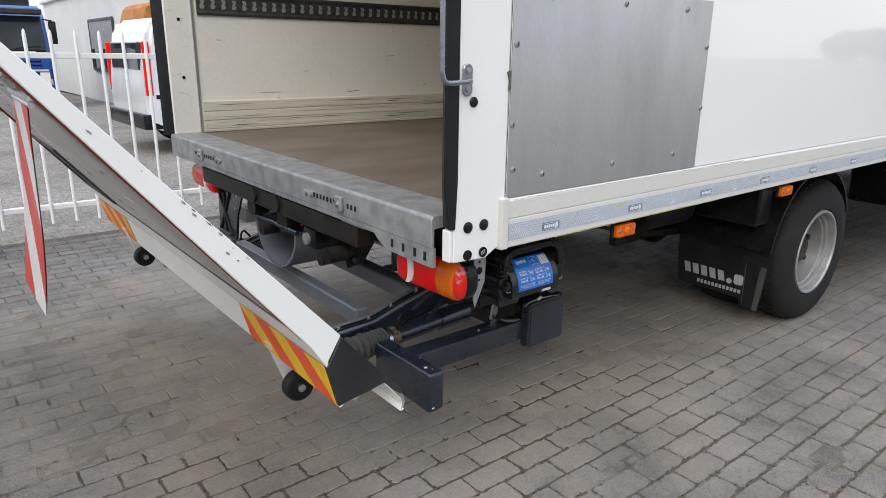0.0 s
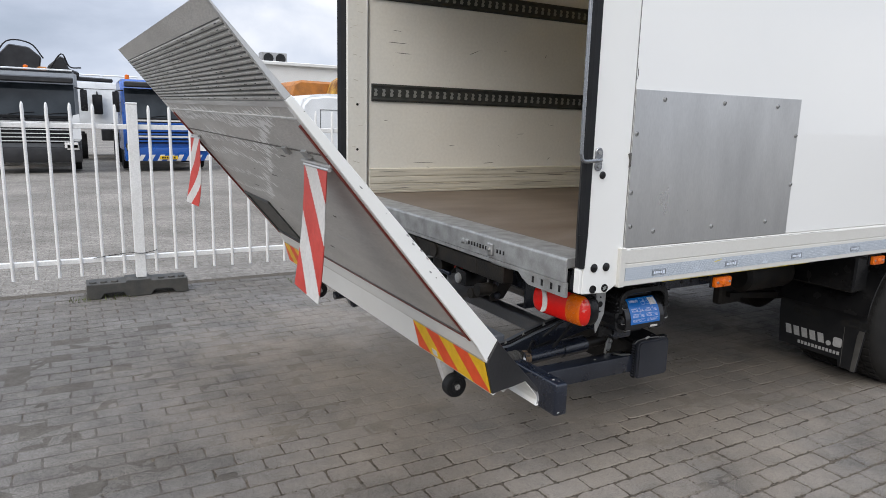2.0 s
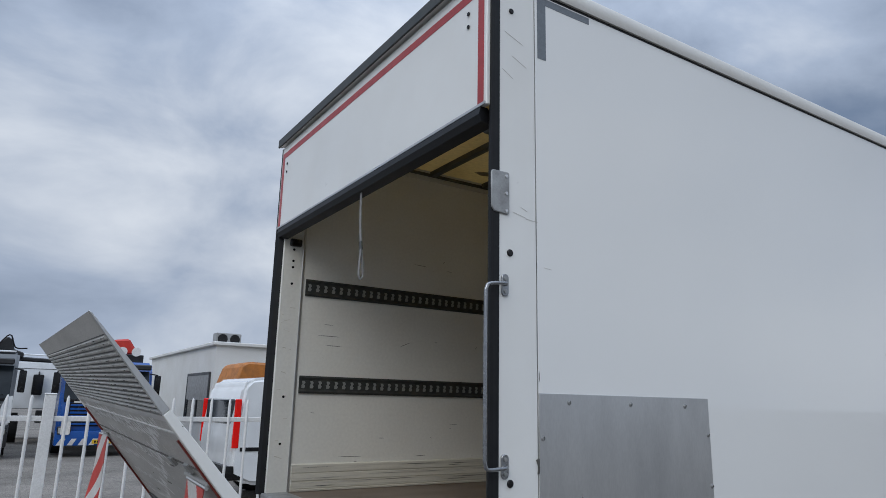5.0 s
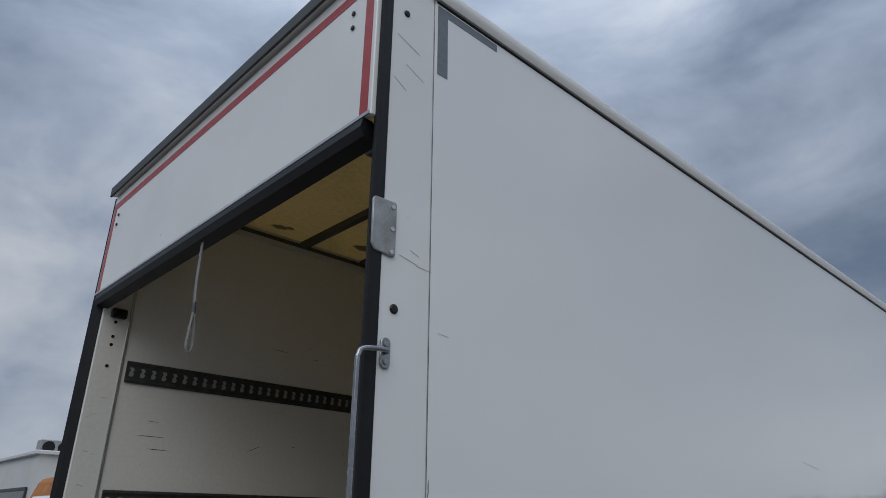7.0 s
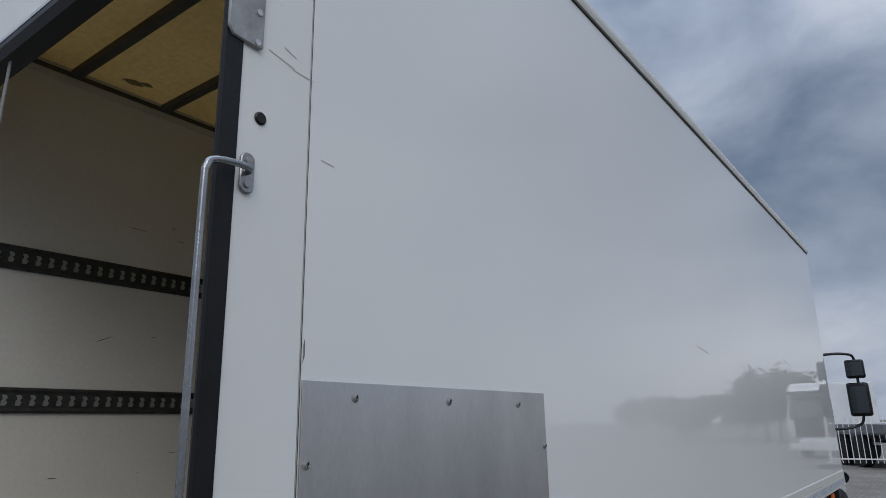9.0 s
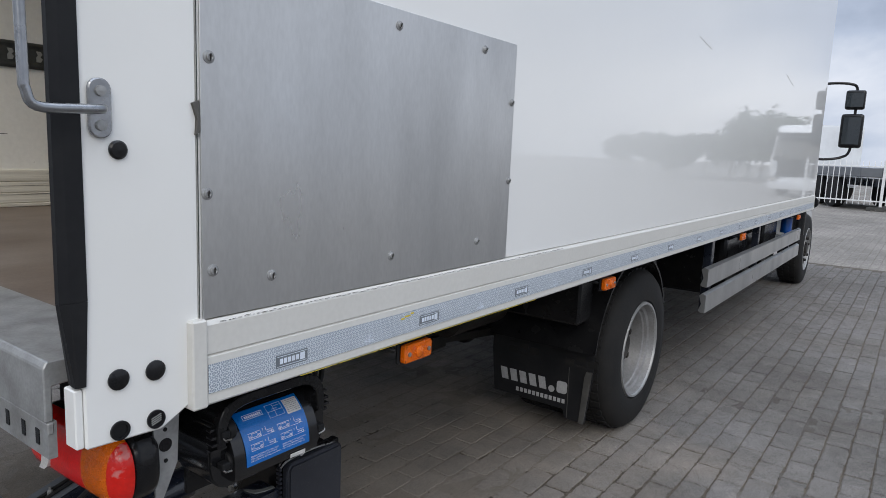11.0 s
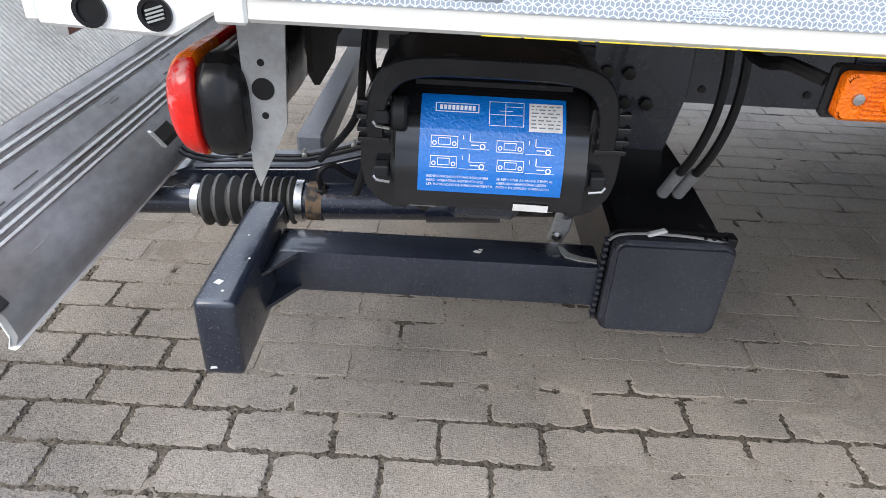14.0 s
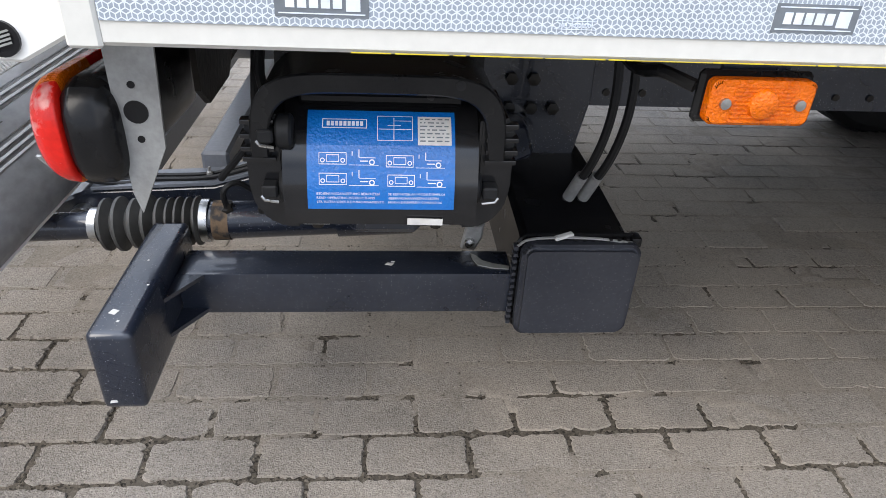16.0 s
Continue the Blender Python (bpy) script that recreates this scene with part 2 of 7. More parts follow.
# Near-white scrapes: the bare metal's glint is put into the colour.
M_MARK = surf("scraped_aluminium_glint", (0.93, 0.92, 0.90), 0.5, col2=(0.88, 0.87, 0.85), scale=30, bump=0, grain=0.05)
M_UNDER = surf("swirled_aluminium", (0.56, 0.54, 0.505), 0.42, 0.1, col2=(0.45, 0.435, 0.405), scale=5, fine=120, bump=0.15, amount=0.8, stretch=(1.6, 0.35, 1.6), contrast=0.5)
M_TAPER = surf("red_tape", (0.42, 0.03, 0.03), 0.35, col2=(0.30, 0.03, 0.03), scale=20, bump=0.05)
M_FLAGR = surf("red_reflective_stripe", (0.58, 0.035, 0.02), 0.4, scale=12, bump=0.1)
M_FLAGW = surf("white_reflective_film", (0.66, 0.65, 0.63), 0.4, col2=(0.5, 0.48, 0.45), scale=9, bump=0.1)
M_HAZO = surf("orange_hazard_film", (0.85, 0.085, 0.018), 0.35, scale=20, fine=300, bump=0.1)
M_HAZY = surf("yellow_hazard_film", (0.86, 0.50, 0.01), 0.35, scale=20, fine=300, bump=0.1)
M_DIRT = surf("dark_scuff", (0.10, 0.095, 0.085), 0.7, scale=40, bump=0.1)
M_LABELG = surf("grey_label_film", (0.16, 0.18, 0.20), 0.4, scale=30, bump=0.02)
M_BEAM = surf("grey_roof_bow", (0.10, 0.10, 0.09), 0.5, 0.3, scale=8, bump=0.05)
M_FENCE = surf("white_fence_coating", (0.80, 0.80, 0.79), 0.4, col2=(0.7, 0.69, 0.66), scale=7, bump=0.04)
M_BLOCK = surf("dark_recycled_plastic", (0.045, 0.046, 0.044), 0.75, col2=(0.11, 0.1, 0.085), scale=9, fine=110, bump=0.5)
M_SCREEN = surf("dark_windscreen", (0.012, 0.016, 0.02), 0.1, col2=(0.05, 0.06, 0.068), scale=1.2, bump=0, spec=0.3, rough_var=0.04)
M_STEEL = surf("dark_crane_paint", (0.012, 0.012, 0.013), 0.45, col2=(0.04, 0.04, 0.042), scale=4, bump=0.2)
M_GLASS = surf("dark_window_glass", (0.016, 0.022, 0.026), 0.06, scale=3, bump=0, coat=0.5, rough_var=0.02)
M_RENDER = surf("white_render_wall", (0.72, 0.72, 0.70), 0.75, col2=(0.62, 0.61, 0.57), scale=1.2, fine=60, bump=0.2)
M_VANW = surf("white_car_paint", (0.78, 0.80, 0.81), 0.2, scale=2, bump=0, coat=0.7, rough_var=0.03)
M_TRUCKB = surf("blue_truck_paint", (0.001, 0.075, 0.34), 0.28, scale=3, bump=0, coat=0.4, rough_var=0.04)
M_TRUCKG = surf("grey_truck_paint", (0.13, 0.14, 0.15), 0.35, scale=3, bump=0.02, coat=0.3)
M_ORANGE = surf("rusty_orange_paint", (0.50, 0.18, 0.03), 0.6, col2=(0.24, 0.10, 0.03), scale=6, fine=50, bump=0.25, amount=0.8)
M_RUST = surf("rusty_yellow_paint", (0.55, 0.30, 0.04), 0.6, col2=(0.20, 0.08, 0.025), scale=7, fine=40, bump=0.3, amount=0.9, low=0.42, high=0.6)
M_PLATE_Y = surf("yellow_plate_film", (0.75, 0.48, 0.02), 0.4, scale=20, bump=0)
M_BRICK = surf("concrete_paver", (0.170, 0.160, 0.148), 0.85, col2=(0.130, 0.117, 0.102), scale=1.6, fine=300, bump=0.8, amount=0.9, per_object=0.085, spec=0.3, grain=1.0, contrast=0.35, world_space=True)
M_FOLI = surf("dark_foliage", (0.075, 0.095, 0.055), 0.7, col2=(0.08, 0.1, 0.045), scale=2, bump=0.2)
M_BARK = surf("grey_bark", (0.09, 0.075, 0.06), 0.9, scale=8, bump=0.6)


def tape_material():
    """Grey reflective tape with a honeycomb of paler cells."""
    m = surf("honeycomb_reflective_tape", (0.29, 0.335, 0.39), 0.35, col2=(0.24, 0.28, 0.33), scale=12, bump=0.0)
    n, l = m.node_tree.nodes, m.node_tree.links
    b = n["Principled BSDF"]
    src = b.inputs["Base Color"].links[0].from_socket
    co = n.new("ShaderNodeTexCoord")
    sep = n.new("ShaderNodeSeparateXYZ")
    l.new(co.outputs["Object"], sep.inputs[0])

    def math_(op, a, v=None, c=None):
        k = n.new("ShaderNodeMath")
        k.operation = op
        for i, x in enumerate((a, v, c)):
            if x is None:
                continue
            if isinstance(x, (int, float)):
                k.inputs[i].default_value = x
            else:
                l.new(x, k.inputs[i])
        return k.outputs[0]

    pitch = 0.0088
    u, v = math_("DIVIDE", sep.outputs["X"], pitch), math_("DIVIDE", sep.outputs["Z"], pitch)

    def cell(du, dv):
        """Offset from the middle of the nearest cell of one of the two lattices that make a honeycomb."""
        gu = math_("SUBTRACT", math_("FRACT", math_("ADD", u, du)), 0.5)
        gv = math_("MULTIPLY", math_("SUBTRACT", math_("FRACT", math_("ADD", math_("DIVIDE", v, 1.732), dv)), 0.5), 1.732)
        au, av = math_("ABSOLUTE", gu), math_("ABSOLUTE", gv)
        edge = math_("MAXIMUM", au, math_("ADD", math_("MULTIPLY", au, 0.5), math_("MULTIPLY", av, 0.866)))
        rim = math_("GREATER_THAN", edge, 0.445)
        inside = math_("LESS_THAN", edge, 0.5)
        for du_, dv_ in ((0.0, -1.0), (0.866, 0.5), (-0.866, 0.5)):
            off = math_("ABSOLUTE", math_("SUBTRACT", math_("MULTIPLY", gu, dv_), math_("MULTIPLY", gv, du_)))
            fore = math_("ADD", math_("MULTIPLY", gu, du_), math_("MULTIPLY", gv, dv_))
            rim = math_("MAXIMUM", rim, math_("MULTIPLY", math_("LESS_THAN", off, 0.06), math_("GREATER_THAN", fore, 0.0)))
        return math_("MULTIPLY", rim, inside)

    line = math_("MAXIMUM", cell(0.0, 0.0), cell(0.5, 0.5))
    mix = n.new("ShaderNodeMix")
    mix.data_type = "RGBA"
    l.new(math_("MULTIPLY", line, 0.85), mix.inputs[0])
    l.new(src, mix.inputs[6])
    mix.inputs[7].default_value = (0.70, 0.74, 0.77, 1)
    l.new(mix.outputs[2], b.inputs["Base Color"])
    return m


M_TAPE = tape_material()


def gritty(m, size=310.0, dark=0.32, light=1.75, spread=0.78, sand_fill_light=0.0):
    """Aggregate grains and mid-sized blotches over a stony surface, with sand and painted-in brightness about the
    truck's tail.
    """
    n, l = m.node_tree.nodes, m.node_tree.links
    b = n["Principled BSDF"]
    last = b.inputs["Base Color"].links[0].from_socket
    pos = n.new("ShaderNodeNewGeometry").outputs["Position"]
    vo, sp = n.new("ShaderNodeTexVoronoi"), n.new("ShaderNodeSeparateColor")
    vo.inputs["Scale"].default_value = size
    l.new(pos, vo.inputs["Vector"])
    l.new(vo.outputs["Color"], sp.inputs[0])
    blot = n.new("ShaderNodeTexNoise")
    blot.inputs["Scale"].default_value, blot.inputs["Detail"].default_value, blot.inputs["Roughness"].default_value = 11.0, 6.0, 0.7
    l.new(pos, blot.inputs["Vector"])
    stain = n.new("ShaderNodeTexNoise")
    stain.inputs["Scale"].default_value, stain.inputs["Detail"].default_value = 0.55, 4.0
    l.new(pos, stain.inputs["Vector"])
    pits = n.new("ShaderNodeValToRGB")
    stops = pits.color_ramp.elements
    stops[0].position, stops[0].color = 0.0, (0.0, 0.0, 0.0, 1)
    stops[1].position, stops[1].color = 1.0, (1.0, 1.0, 1.0, 1)
    for at_, v in ((0.14, 0.12), (0.2, 0.45), (0.8, 0.62), (0.9, 0.85)):
        stop = stops.new(at_)
        stop.color = (v, v, v, 1)
    l.new(sp.outputs[0], pits.inputs["Fac"])
    for src, f0, f1, t0, t1 in ((pits.outputs["Color"], 0.0, 1.0, dark, light), (blot.outputs["Fac"], 0.3, 0.7, spread, 2 - spread), (stain.outputs["Fac"], 0.35, 0.65, 0.86, 1.12)):
        rg, mu = n.new("ShaderNodeMapRange"), n.new("ShaderNodeMix")
        rg.inputs["From Min"].default_value, rg.inputs["From Max"].default_value = f0, f1
        rg.inputs["To Min"].default_value, rg.inputs["To Max"].default_value = t0, t1
        mu.data_type, mu.blend_type = "RGBA", "MULTIPLY"
        mu.inputs[0].default_value = 1
        l.new(src, rg.inputs["Value"])
        l.new(last, mu.inputs[6])
        l.new(rg.outputs[0], mu.inputs[7])
        last = mu.outputs[2]
    # Tracked sand, paled further to paint in light missing beneath the truck.
    if sand_fill_light:
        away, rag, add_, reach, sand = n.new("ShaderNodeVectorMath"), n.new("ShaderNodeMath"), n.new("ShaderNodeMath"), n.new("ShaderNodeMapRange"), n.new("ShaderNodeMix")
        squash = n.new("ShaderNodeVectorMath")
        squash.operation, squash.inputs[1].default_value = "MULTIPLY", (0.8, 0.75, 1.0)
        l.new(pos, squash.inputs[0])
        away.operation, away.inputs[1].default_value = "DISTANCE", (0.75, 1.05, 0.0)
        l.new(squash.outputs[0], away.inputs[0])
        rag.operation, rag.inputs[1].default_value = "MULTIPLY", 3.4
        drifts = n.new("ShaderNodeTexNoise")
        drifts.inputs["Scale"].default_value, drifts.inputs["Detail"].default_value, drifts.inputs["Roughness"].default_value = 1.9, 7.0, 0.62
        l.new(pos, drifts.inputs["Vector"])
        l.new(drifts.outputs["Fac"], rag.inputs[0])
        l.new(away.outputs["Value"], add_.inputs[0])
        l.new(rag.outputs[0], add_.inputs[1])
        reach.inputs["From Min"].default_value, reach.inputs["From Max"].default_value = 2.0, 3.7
        reach.inputs["To Min"].default_value, reach.inputs["To Max"].default_value = sand_fill_light, 0.0
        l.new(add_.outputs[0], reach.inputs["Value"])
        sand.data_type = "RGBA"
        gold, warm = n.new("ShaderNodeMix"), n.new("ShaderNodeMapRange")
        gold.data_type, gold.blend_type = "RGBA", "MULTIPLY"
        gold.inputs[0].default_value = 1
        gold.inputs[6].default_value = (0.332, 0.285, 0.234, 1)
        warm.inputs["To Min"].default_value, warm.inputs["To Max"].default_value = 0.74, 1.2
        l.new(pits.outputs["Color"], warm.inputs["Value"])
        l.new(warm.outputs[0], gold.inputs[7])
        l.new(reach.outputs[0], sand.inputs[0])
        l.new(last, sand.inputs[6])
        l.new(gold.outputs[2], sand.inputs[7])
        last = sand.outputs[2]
    l.new(last, b.inputs["Base Color"])
    return m


gritty(M_BRICK, 330.0, 0.46, 1.55, sand_fill_light=0.9)


def ground_material():
    """Sandy, dusty concrete yard with stains; the far pavers as faint courses."""
    m = surf("sandy_yard", (0.26, 0.238, 0.21), 0.92, col2=(0.185, 0.168, 0.147), scale=0.9, fine=90, bump=0.5, amount=0.9, spec=0.2, grain=0.9, contrast=0.4)
    n, l = m.node_tree.nodes, m.node_tree.links
    b = n["Principled BSDF"]
    src = b.inputs["Base Color"].links[0].from_socket
    co, br = n.new("ShaderNodeTexCoord"), n.new("ShaderNodeTexBrick")
    br.inputs["Scale"].default_value = 1.0
    br.inputs["Brick Width"].default_value, br.inputs["Row Height"].default_value = 0.2122, 0.1078
    br.inputs["Mortar Size"].default_value = 0.006
    br.inputs["Color1"].default_value, br.inputs["Color2"].default_value = (1, 1, 1, 1), (0.86, 0.86, 0.86, 1)
    br.inputs["Mortar"].default_value = (0.62, 0.6, 0.57, 1)
    l.new(co.outputs["Object"], br.inputs["Vector"])
    mu = n.new("ShaderNodeMix")
    mu.data_type, mu.blend_type = "RGBA", "MULTIPLY"
    mu.inputs[0].default_value = 0.7
    l.new(src, mu.inputs[6])
    l.new(br.outputs["Color"], mu.inputs[7])
    l.new(mu.outputs[2], b.inputs["Base Color"])
    return m


M_GROUND = gritty(ground_material(), 60.0, 0.7, 1.3)
M_SOIL = surf("dark_joint_soil", (0.098, 0.083, 0.065), 0.95, col2=(0.055, 0.047, 0.038), scale=5, fine=150, bump=0.6, spec=0.2)
gritty(M_SOIL, 200.0, 0.4, 1.9)
M_SAND = surf("joint_sand", (0.128, 0.116, 0.10), 0.95, col2=(0.095, 0.086, 0.074), scale=1.6, fine=330, bump=0.5, amount=0.9, spec=0.2, grain=1.0, contrast=0.35, world_space=True)
gritty(M_SAND, 330.0, 0.6, 1.35, sand_fill_light=0.9)


def roof_material():
    """Thin translucent roof skin that lets daylight through."""
    m = surf("translucent_roof_skin", (0.82, 0.68, 0.37), 0.5, col2=(0.62, 0.49, 0.23), scale=1.8, fine=30, bump=0.05, amount=0.7, low=0.5, high=0.8)
    n, l = m.node_tree.nodes, m.node_tree.links
    b, out = n["Principled BSDF"], n["Material Output"]
    tr, mx = n.new("ShaderNodeBsdfTranslucent"), n.new("ShaderNodeMixShader")
    mx.inputs[0].default_value = 0.25
    l.new(b.inputs["Base Color"].links[0].from_socket, tr.inputs["Color"])
    l.new(b.outputs[0], mx.inputs[1])
    l.new(tr.outputs[0], mx.inputs[2])
    l.new(mx.outputs[0], out.inputs["Surface"])
    return m


M_ROOF = roof_material()


# ---- mesh helpers ----
def thing(name, label, category, group="", at=(0, 0, 0)):
    ob = tagged(new(name), label, category, group)
    ob.location = at
    return ob


def part(name, bm, material, parent=None, label="", smooth=False):
    me = bpy.data.meshes.new(name)
    bm.normal_update()
    bm.to_mesh(me)
    bm.free()
    me.materials.append(material)
    if smooth:
        for p in me.polygons:
            p.use_smooth = True
        me.set_sharp_from_angle(angle=radians(38))
    ob = new(name, me)
    if parent:
        ob.parent = parent
        if parent.type == "EMPTY":
            ob.matrix_parent_inverse = Matrix.Translation(-Vector(parent.location))
    if label:
        ob["label"] = label
    return ob


def same_mesh(ob, name, m, parent=None):
    """Another object on ob's mesh, moved by m."""
    k = new(name, ob.data)
    if parent:
        k.parent = parent
        if parent.type == "EMPTY":
            k.matrix_parent_inverse = Matrix.Translation(-Vector(parent.location))
    k.matrix_basis = m
    return k


def box(x0, x1, y0, y1, z0, z1, bev=0.0, bm=None, seg=1):
    bm = bm or bmesh.new()
    vs = [bm.verts.new((x, y, z)) for x in (x0, x1) for y in (y0, y1) for z in (z0, z1)]
    fs = [bm.faces.new([vs[i] for i in q]) for q in ((0, 1, 3, 2), (4, 6, 7, 5), (0, 4, 5, 1), (2, 3, 7, 6), (0, 2, 6, 4), (1, 5, 7, 3))]
    if bev:
        edges = list({ed for f in fs for ed in f.edges})
        bmesh.ops.bevel(bm, geom=edges, offset=bev, segments=seg, affect="EDGES", profile=0.6)
    return bm


def prism(outline, axis, a, b, bm=None, bev=0.0, seg=1):
    """An outline of 2D points drawn out along an axis; outline is (x, z) for y, (y, z) for x, (x, y) for z."""
    bm = bm or bmesh.new()

    def at(p, d):
        return {"y": (p[0], d, p[1]), "x": (d, p[0], p[1]), "z": (p[0], p[1], d)}[axis]

    lo, hi = [bm.verts.new(at(p, a)) for p in outline], [bm.verts.new(at(p, b)) for p in outline]
    k = len(outline)
    fs = [bm.faces.new(lo), bm.faces.new(hi[::-1])]
    fs += [bm.faces.new((lo[i], hi[i], hi[(i + 1) % k], lo[(i + 1) % k])) for i in range(k)]
    bmesh.ops.recalc_face_normals(bm, faces=fs)
    if bev:
        bmesh.ops.bevel(bm, geom=list({ed for f in fs for ed in f.edges}), offset=bev, segments=seg, affect="EDGES")
    return bm


def lathe(profile, axis, centre, n=32, bm=None, caps=True):
    """Rings (distance along the axis, radius) turned about an axis through centre."""
    bm = bm or bmesh.new()
    c = Vector(centre)
    rings = []
    for d, r in profile:
        ring = []
        for i in range(n):
            a = 2 * math.pi * i / n
            u, v = r * math.cos(a), r * math.sin(a)
            ring.append(bm.verts.new(c + Vector({"x": (d, u, v), "y": (u, d, v), "z": (u, v, d)}[axis])))
        rings.append(ring)
    fs = []
    for p, q in zip(rings, rings[1:]):
        fs += [bm.faces.new((p[i], q[i], q[(i + 1) % n], p[(i + 1) % n])) for i in range(n)]
    for ring in (rings[0], rings[-1]):
        if caps and (ring[0].co - ring[n // 2].co).length > 1e-5:
            fs.append(bm.faces.new(ring))
    bmesh.ops.recalc_face_normals(bm, faces=fs)
    return bm


def tube(points, r, n=10, bm=None):
    """A round bar along a line of points, with closed ends."""
    bm = bm or bmesh.new()
    pts = [Vector(p) for p in points]
    rings, side = [], None
    for i, p in enumerate(pts):
        d = (pts[min(i + 1, len(pts) - 1)] - pts[max(i - 1, 0)]).normalized()
        if side is None:
            side = d.orthogonal().normalized()
        side = (side - d * side.dot(d)).normalized()
        up = d.cross(side)
        rings.append([bm.verts.new(p + r * (math.cos(2 * math.pi * k / n) * side + math.sin(2 * math.pi * k / n) * up)) for k in range(n)])
    fs = [bm.faces.new(rings[0]), bm.faces.new(rings[-1])]
    for a, b in zip(rings, rings[1:]):
        fs += [bm.faces.new((a[k], b[k], b[(k + 1) % n], a[(k + 1) % n])) for k in range(n)]
    bmesh.ops.recalc_face_normals(bm, faces=fs)
    return bm


def bend(points, steps=6):
    """A smooth line through the points (Catmull-Rom)."""
    p = [Vector(q) for q in points]
    p = [2 * p[0] - p[1]] + p + [2 * p[-1] - p[-2]]
    out = []
    for i in range(1, len(p) - 2):
        for s in range(steps):
            t = s / steps
            out.append(0.5 * (2 * p[i] + (p[i + 1] - p[i - 1]) * t + (2 * p[i - 1] - 5 * p[i] + 4 * p[i + 1] - p[i + 2]) * t * t
                              + (3 * p[i] - p[i - 1] - 3 * p[i + 1] + p[i + 2]) * t ** 3))
    return out + [p[-2]]


def moved(bm, m):
    bmesh.ops.transform(bm, matrix=m, verts=bm.verts)
    return bm


def rounded(x0, x1, z0, z1, r, n=5):
    """Outline of a rectangle with round corners."""
    out = []
    for cx, cz, a0 in ((x1 - r, z1 - r, 0), (x0 + r, z1 - r, 90), (x0 + r, z0 + r, 180), (x1 - r, z0 + r, 270)):
        out += [(cx + r * math.cos(radians(a0 + 90 * i / n)), cz + r * math.sin(radians(a0 + 90 * i / n))) for i in range(n + 1)]
    return out


def lettering(name, text, size, m, material, parent, depth=0.0004):
    """Flat letters of the built-in font as a mesh, centred, at the pose m."""
    cu = bpy.data.curves.new(name, "FONT")
    cu.body, cu.size, cu.extrude, cu.resolution_u = text, size, depth, 2
    cu.align_x, cu.align_y = "CENTER", "CENTER"
    tmp = new(name + "_draft", cu)
    me = bpy.data.meshes.new_from_object(tmp.evaluated_get(bpy.context.evaluated_depsgraph_get()))
    bpy.data.objects.remove(tmp)
    me.transform(m)
    me.materials.clear()
    me.materials.append(material)
    ob = new(name, me)
    ob.parent = parent
    if parent.type == "EMPTY":
        ob.matrix_parent_inverse = Matrix.Translation(-Vector(parent.location))
    return ob

# ---- ground ----
def yard_level(x, y):
    """The yard falls gently away beyond the fence."""
    return -0.012 * max(0.0, y - 5.0) if y < 60 else -0.66


def ground_sheet():
    bm = bmesh.new()
    xs = [-900, -200, -60, -20, -9, -7] + [10, 14, 20, 40, 90, 300, 900]
    ys = [-900, -200, -60, -20, -9, -7] + [4.5, 5, 8, 15, 30, 60, 120, 400, 900]
    grid = [[bm.verts.new((x, y, yard_level(x, y) - 0.012)) for y in ys] for x in xs]
    for i in range(len(xs) - 1):
        for j in range(len(ys) - 1):
            bm.faces.new((grid[i][j], grid[i + 1][j], grid[i + 1][j + 1], grid[i][j + 1]))
    return tagged(part("ground", bm, M_GROUND), "dusty grey-brown concrete yard with stains", "ground", kind="structure")


ground_sheet()

# ---- box truck: body ----
TOP, LEN, WIDE = 3.41, 7.45, 2.5
CAB = -0.31
truck = thing("box_truck", "white box truck with open rear and scratched sides, parked on pavers", "truck")

part("side_panel", box(0.209, LEN, 0.0, 0.06, 1.037, 3.315, 0.002), M_PANEL, truck, "glossy white flat side panel")
part("side_panel", box(0.165, LEN, 2.42, 2.5, 0.90, 3.33, 0.003), M_CREAM, truck, "cream inner wall with dark scuffs")
part("side_lining", box(0.209, LEN - 0.06, 0.0605, 0.08, 1.0, 3.315), M_CREAM, truck)
part("front_wall", box(LEN - 0.06, LEN, 0.061, 2.419, 0.9, 3.33), M_CREAM, truck)
part("floor_board", box(0.13, LEN - 0.061, 0.081, 2.419, 0.96, 0.998), M_PLY, truck, "worn brown plywood load floor")
part("roof_skin", box(0.05, LEN, 0.05, 2.45, TOP - 0.012, TOP - 0.006), M_ROOF, truck, "translucent yellowish roof skin")
# rounded roof edge profiles along both sides
for y0, s in ((0.0, 1), (2.5, -1)):
    prof = [(y0 - s * 0.012, 3.316), (y0 - s * 0.018, 3.335), (y0 - s * 0.014, 3.375), (y0 + s * 0.004, 3.405), (y0 + s * 0.04, 3.418), (y0 + s * 0.09, 3.414), (y0 + s * 0.09, 3.316)]
    part("roof_rail", prism(prof, "x", 0.2, LEN), M_RAILW, truck, "white rounded roof edge profile", smooth=True)
    part("roof_rail", prism([(p[0] - s * 0.003, p[1] + 0.002) for p in prof], "x", 0.0, 0.198), M_RAILW, truck, smooth=True)
part("panel_joint", box(0.2076, 0.2088, -0.0012, 0.0, 1.04, 3.33), M_RAILD, truck)
# Black strip paints in the shaded gap beneath the roof profile.
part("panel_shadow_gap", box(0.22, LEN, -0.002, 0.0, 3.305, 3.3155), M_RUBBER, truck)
for i in range(13):
    x = 0.68 + 0.51 * i
    part("roof_bow", box(x - 0.025, x + 0.025, 0.061, 2.42, 3.352, 3.396, 0.004), M_BEAM, truck)
# Dark strip along the top of each inner wall.
for y in (0.0805, 2.402):
    part("ceiling_trim", box(0.11, LEN - 0.07, y, y + 0.018, 3.352, 3.378, 0.003), M_BEAM, truck)
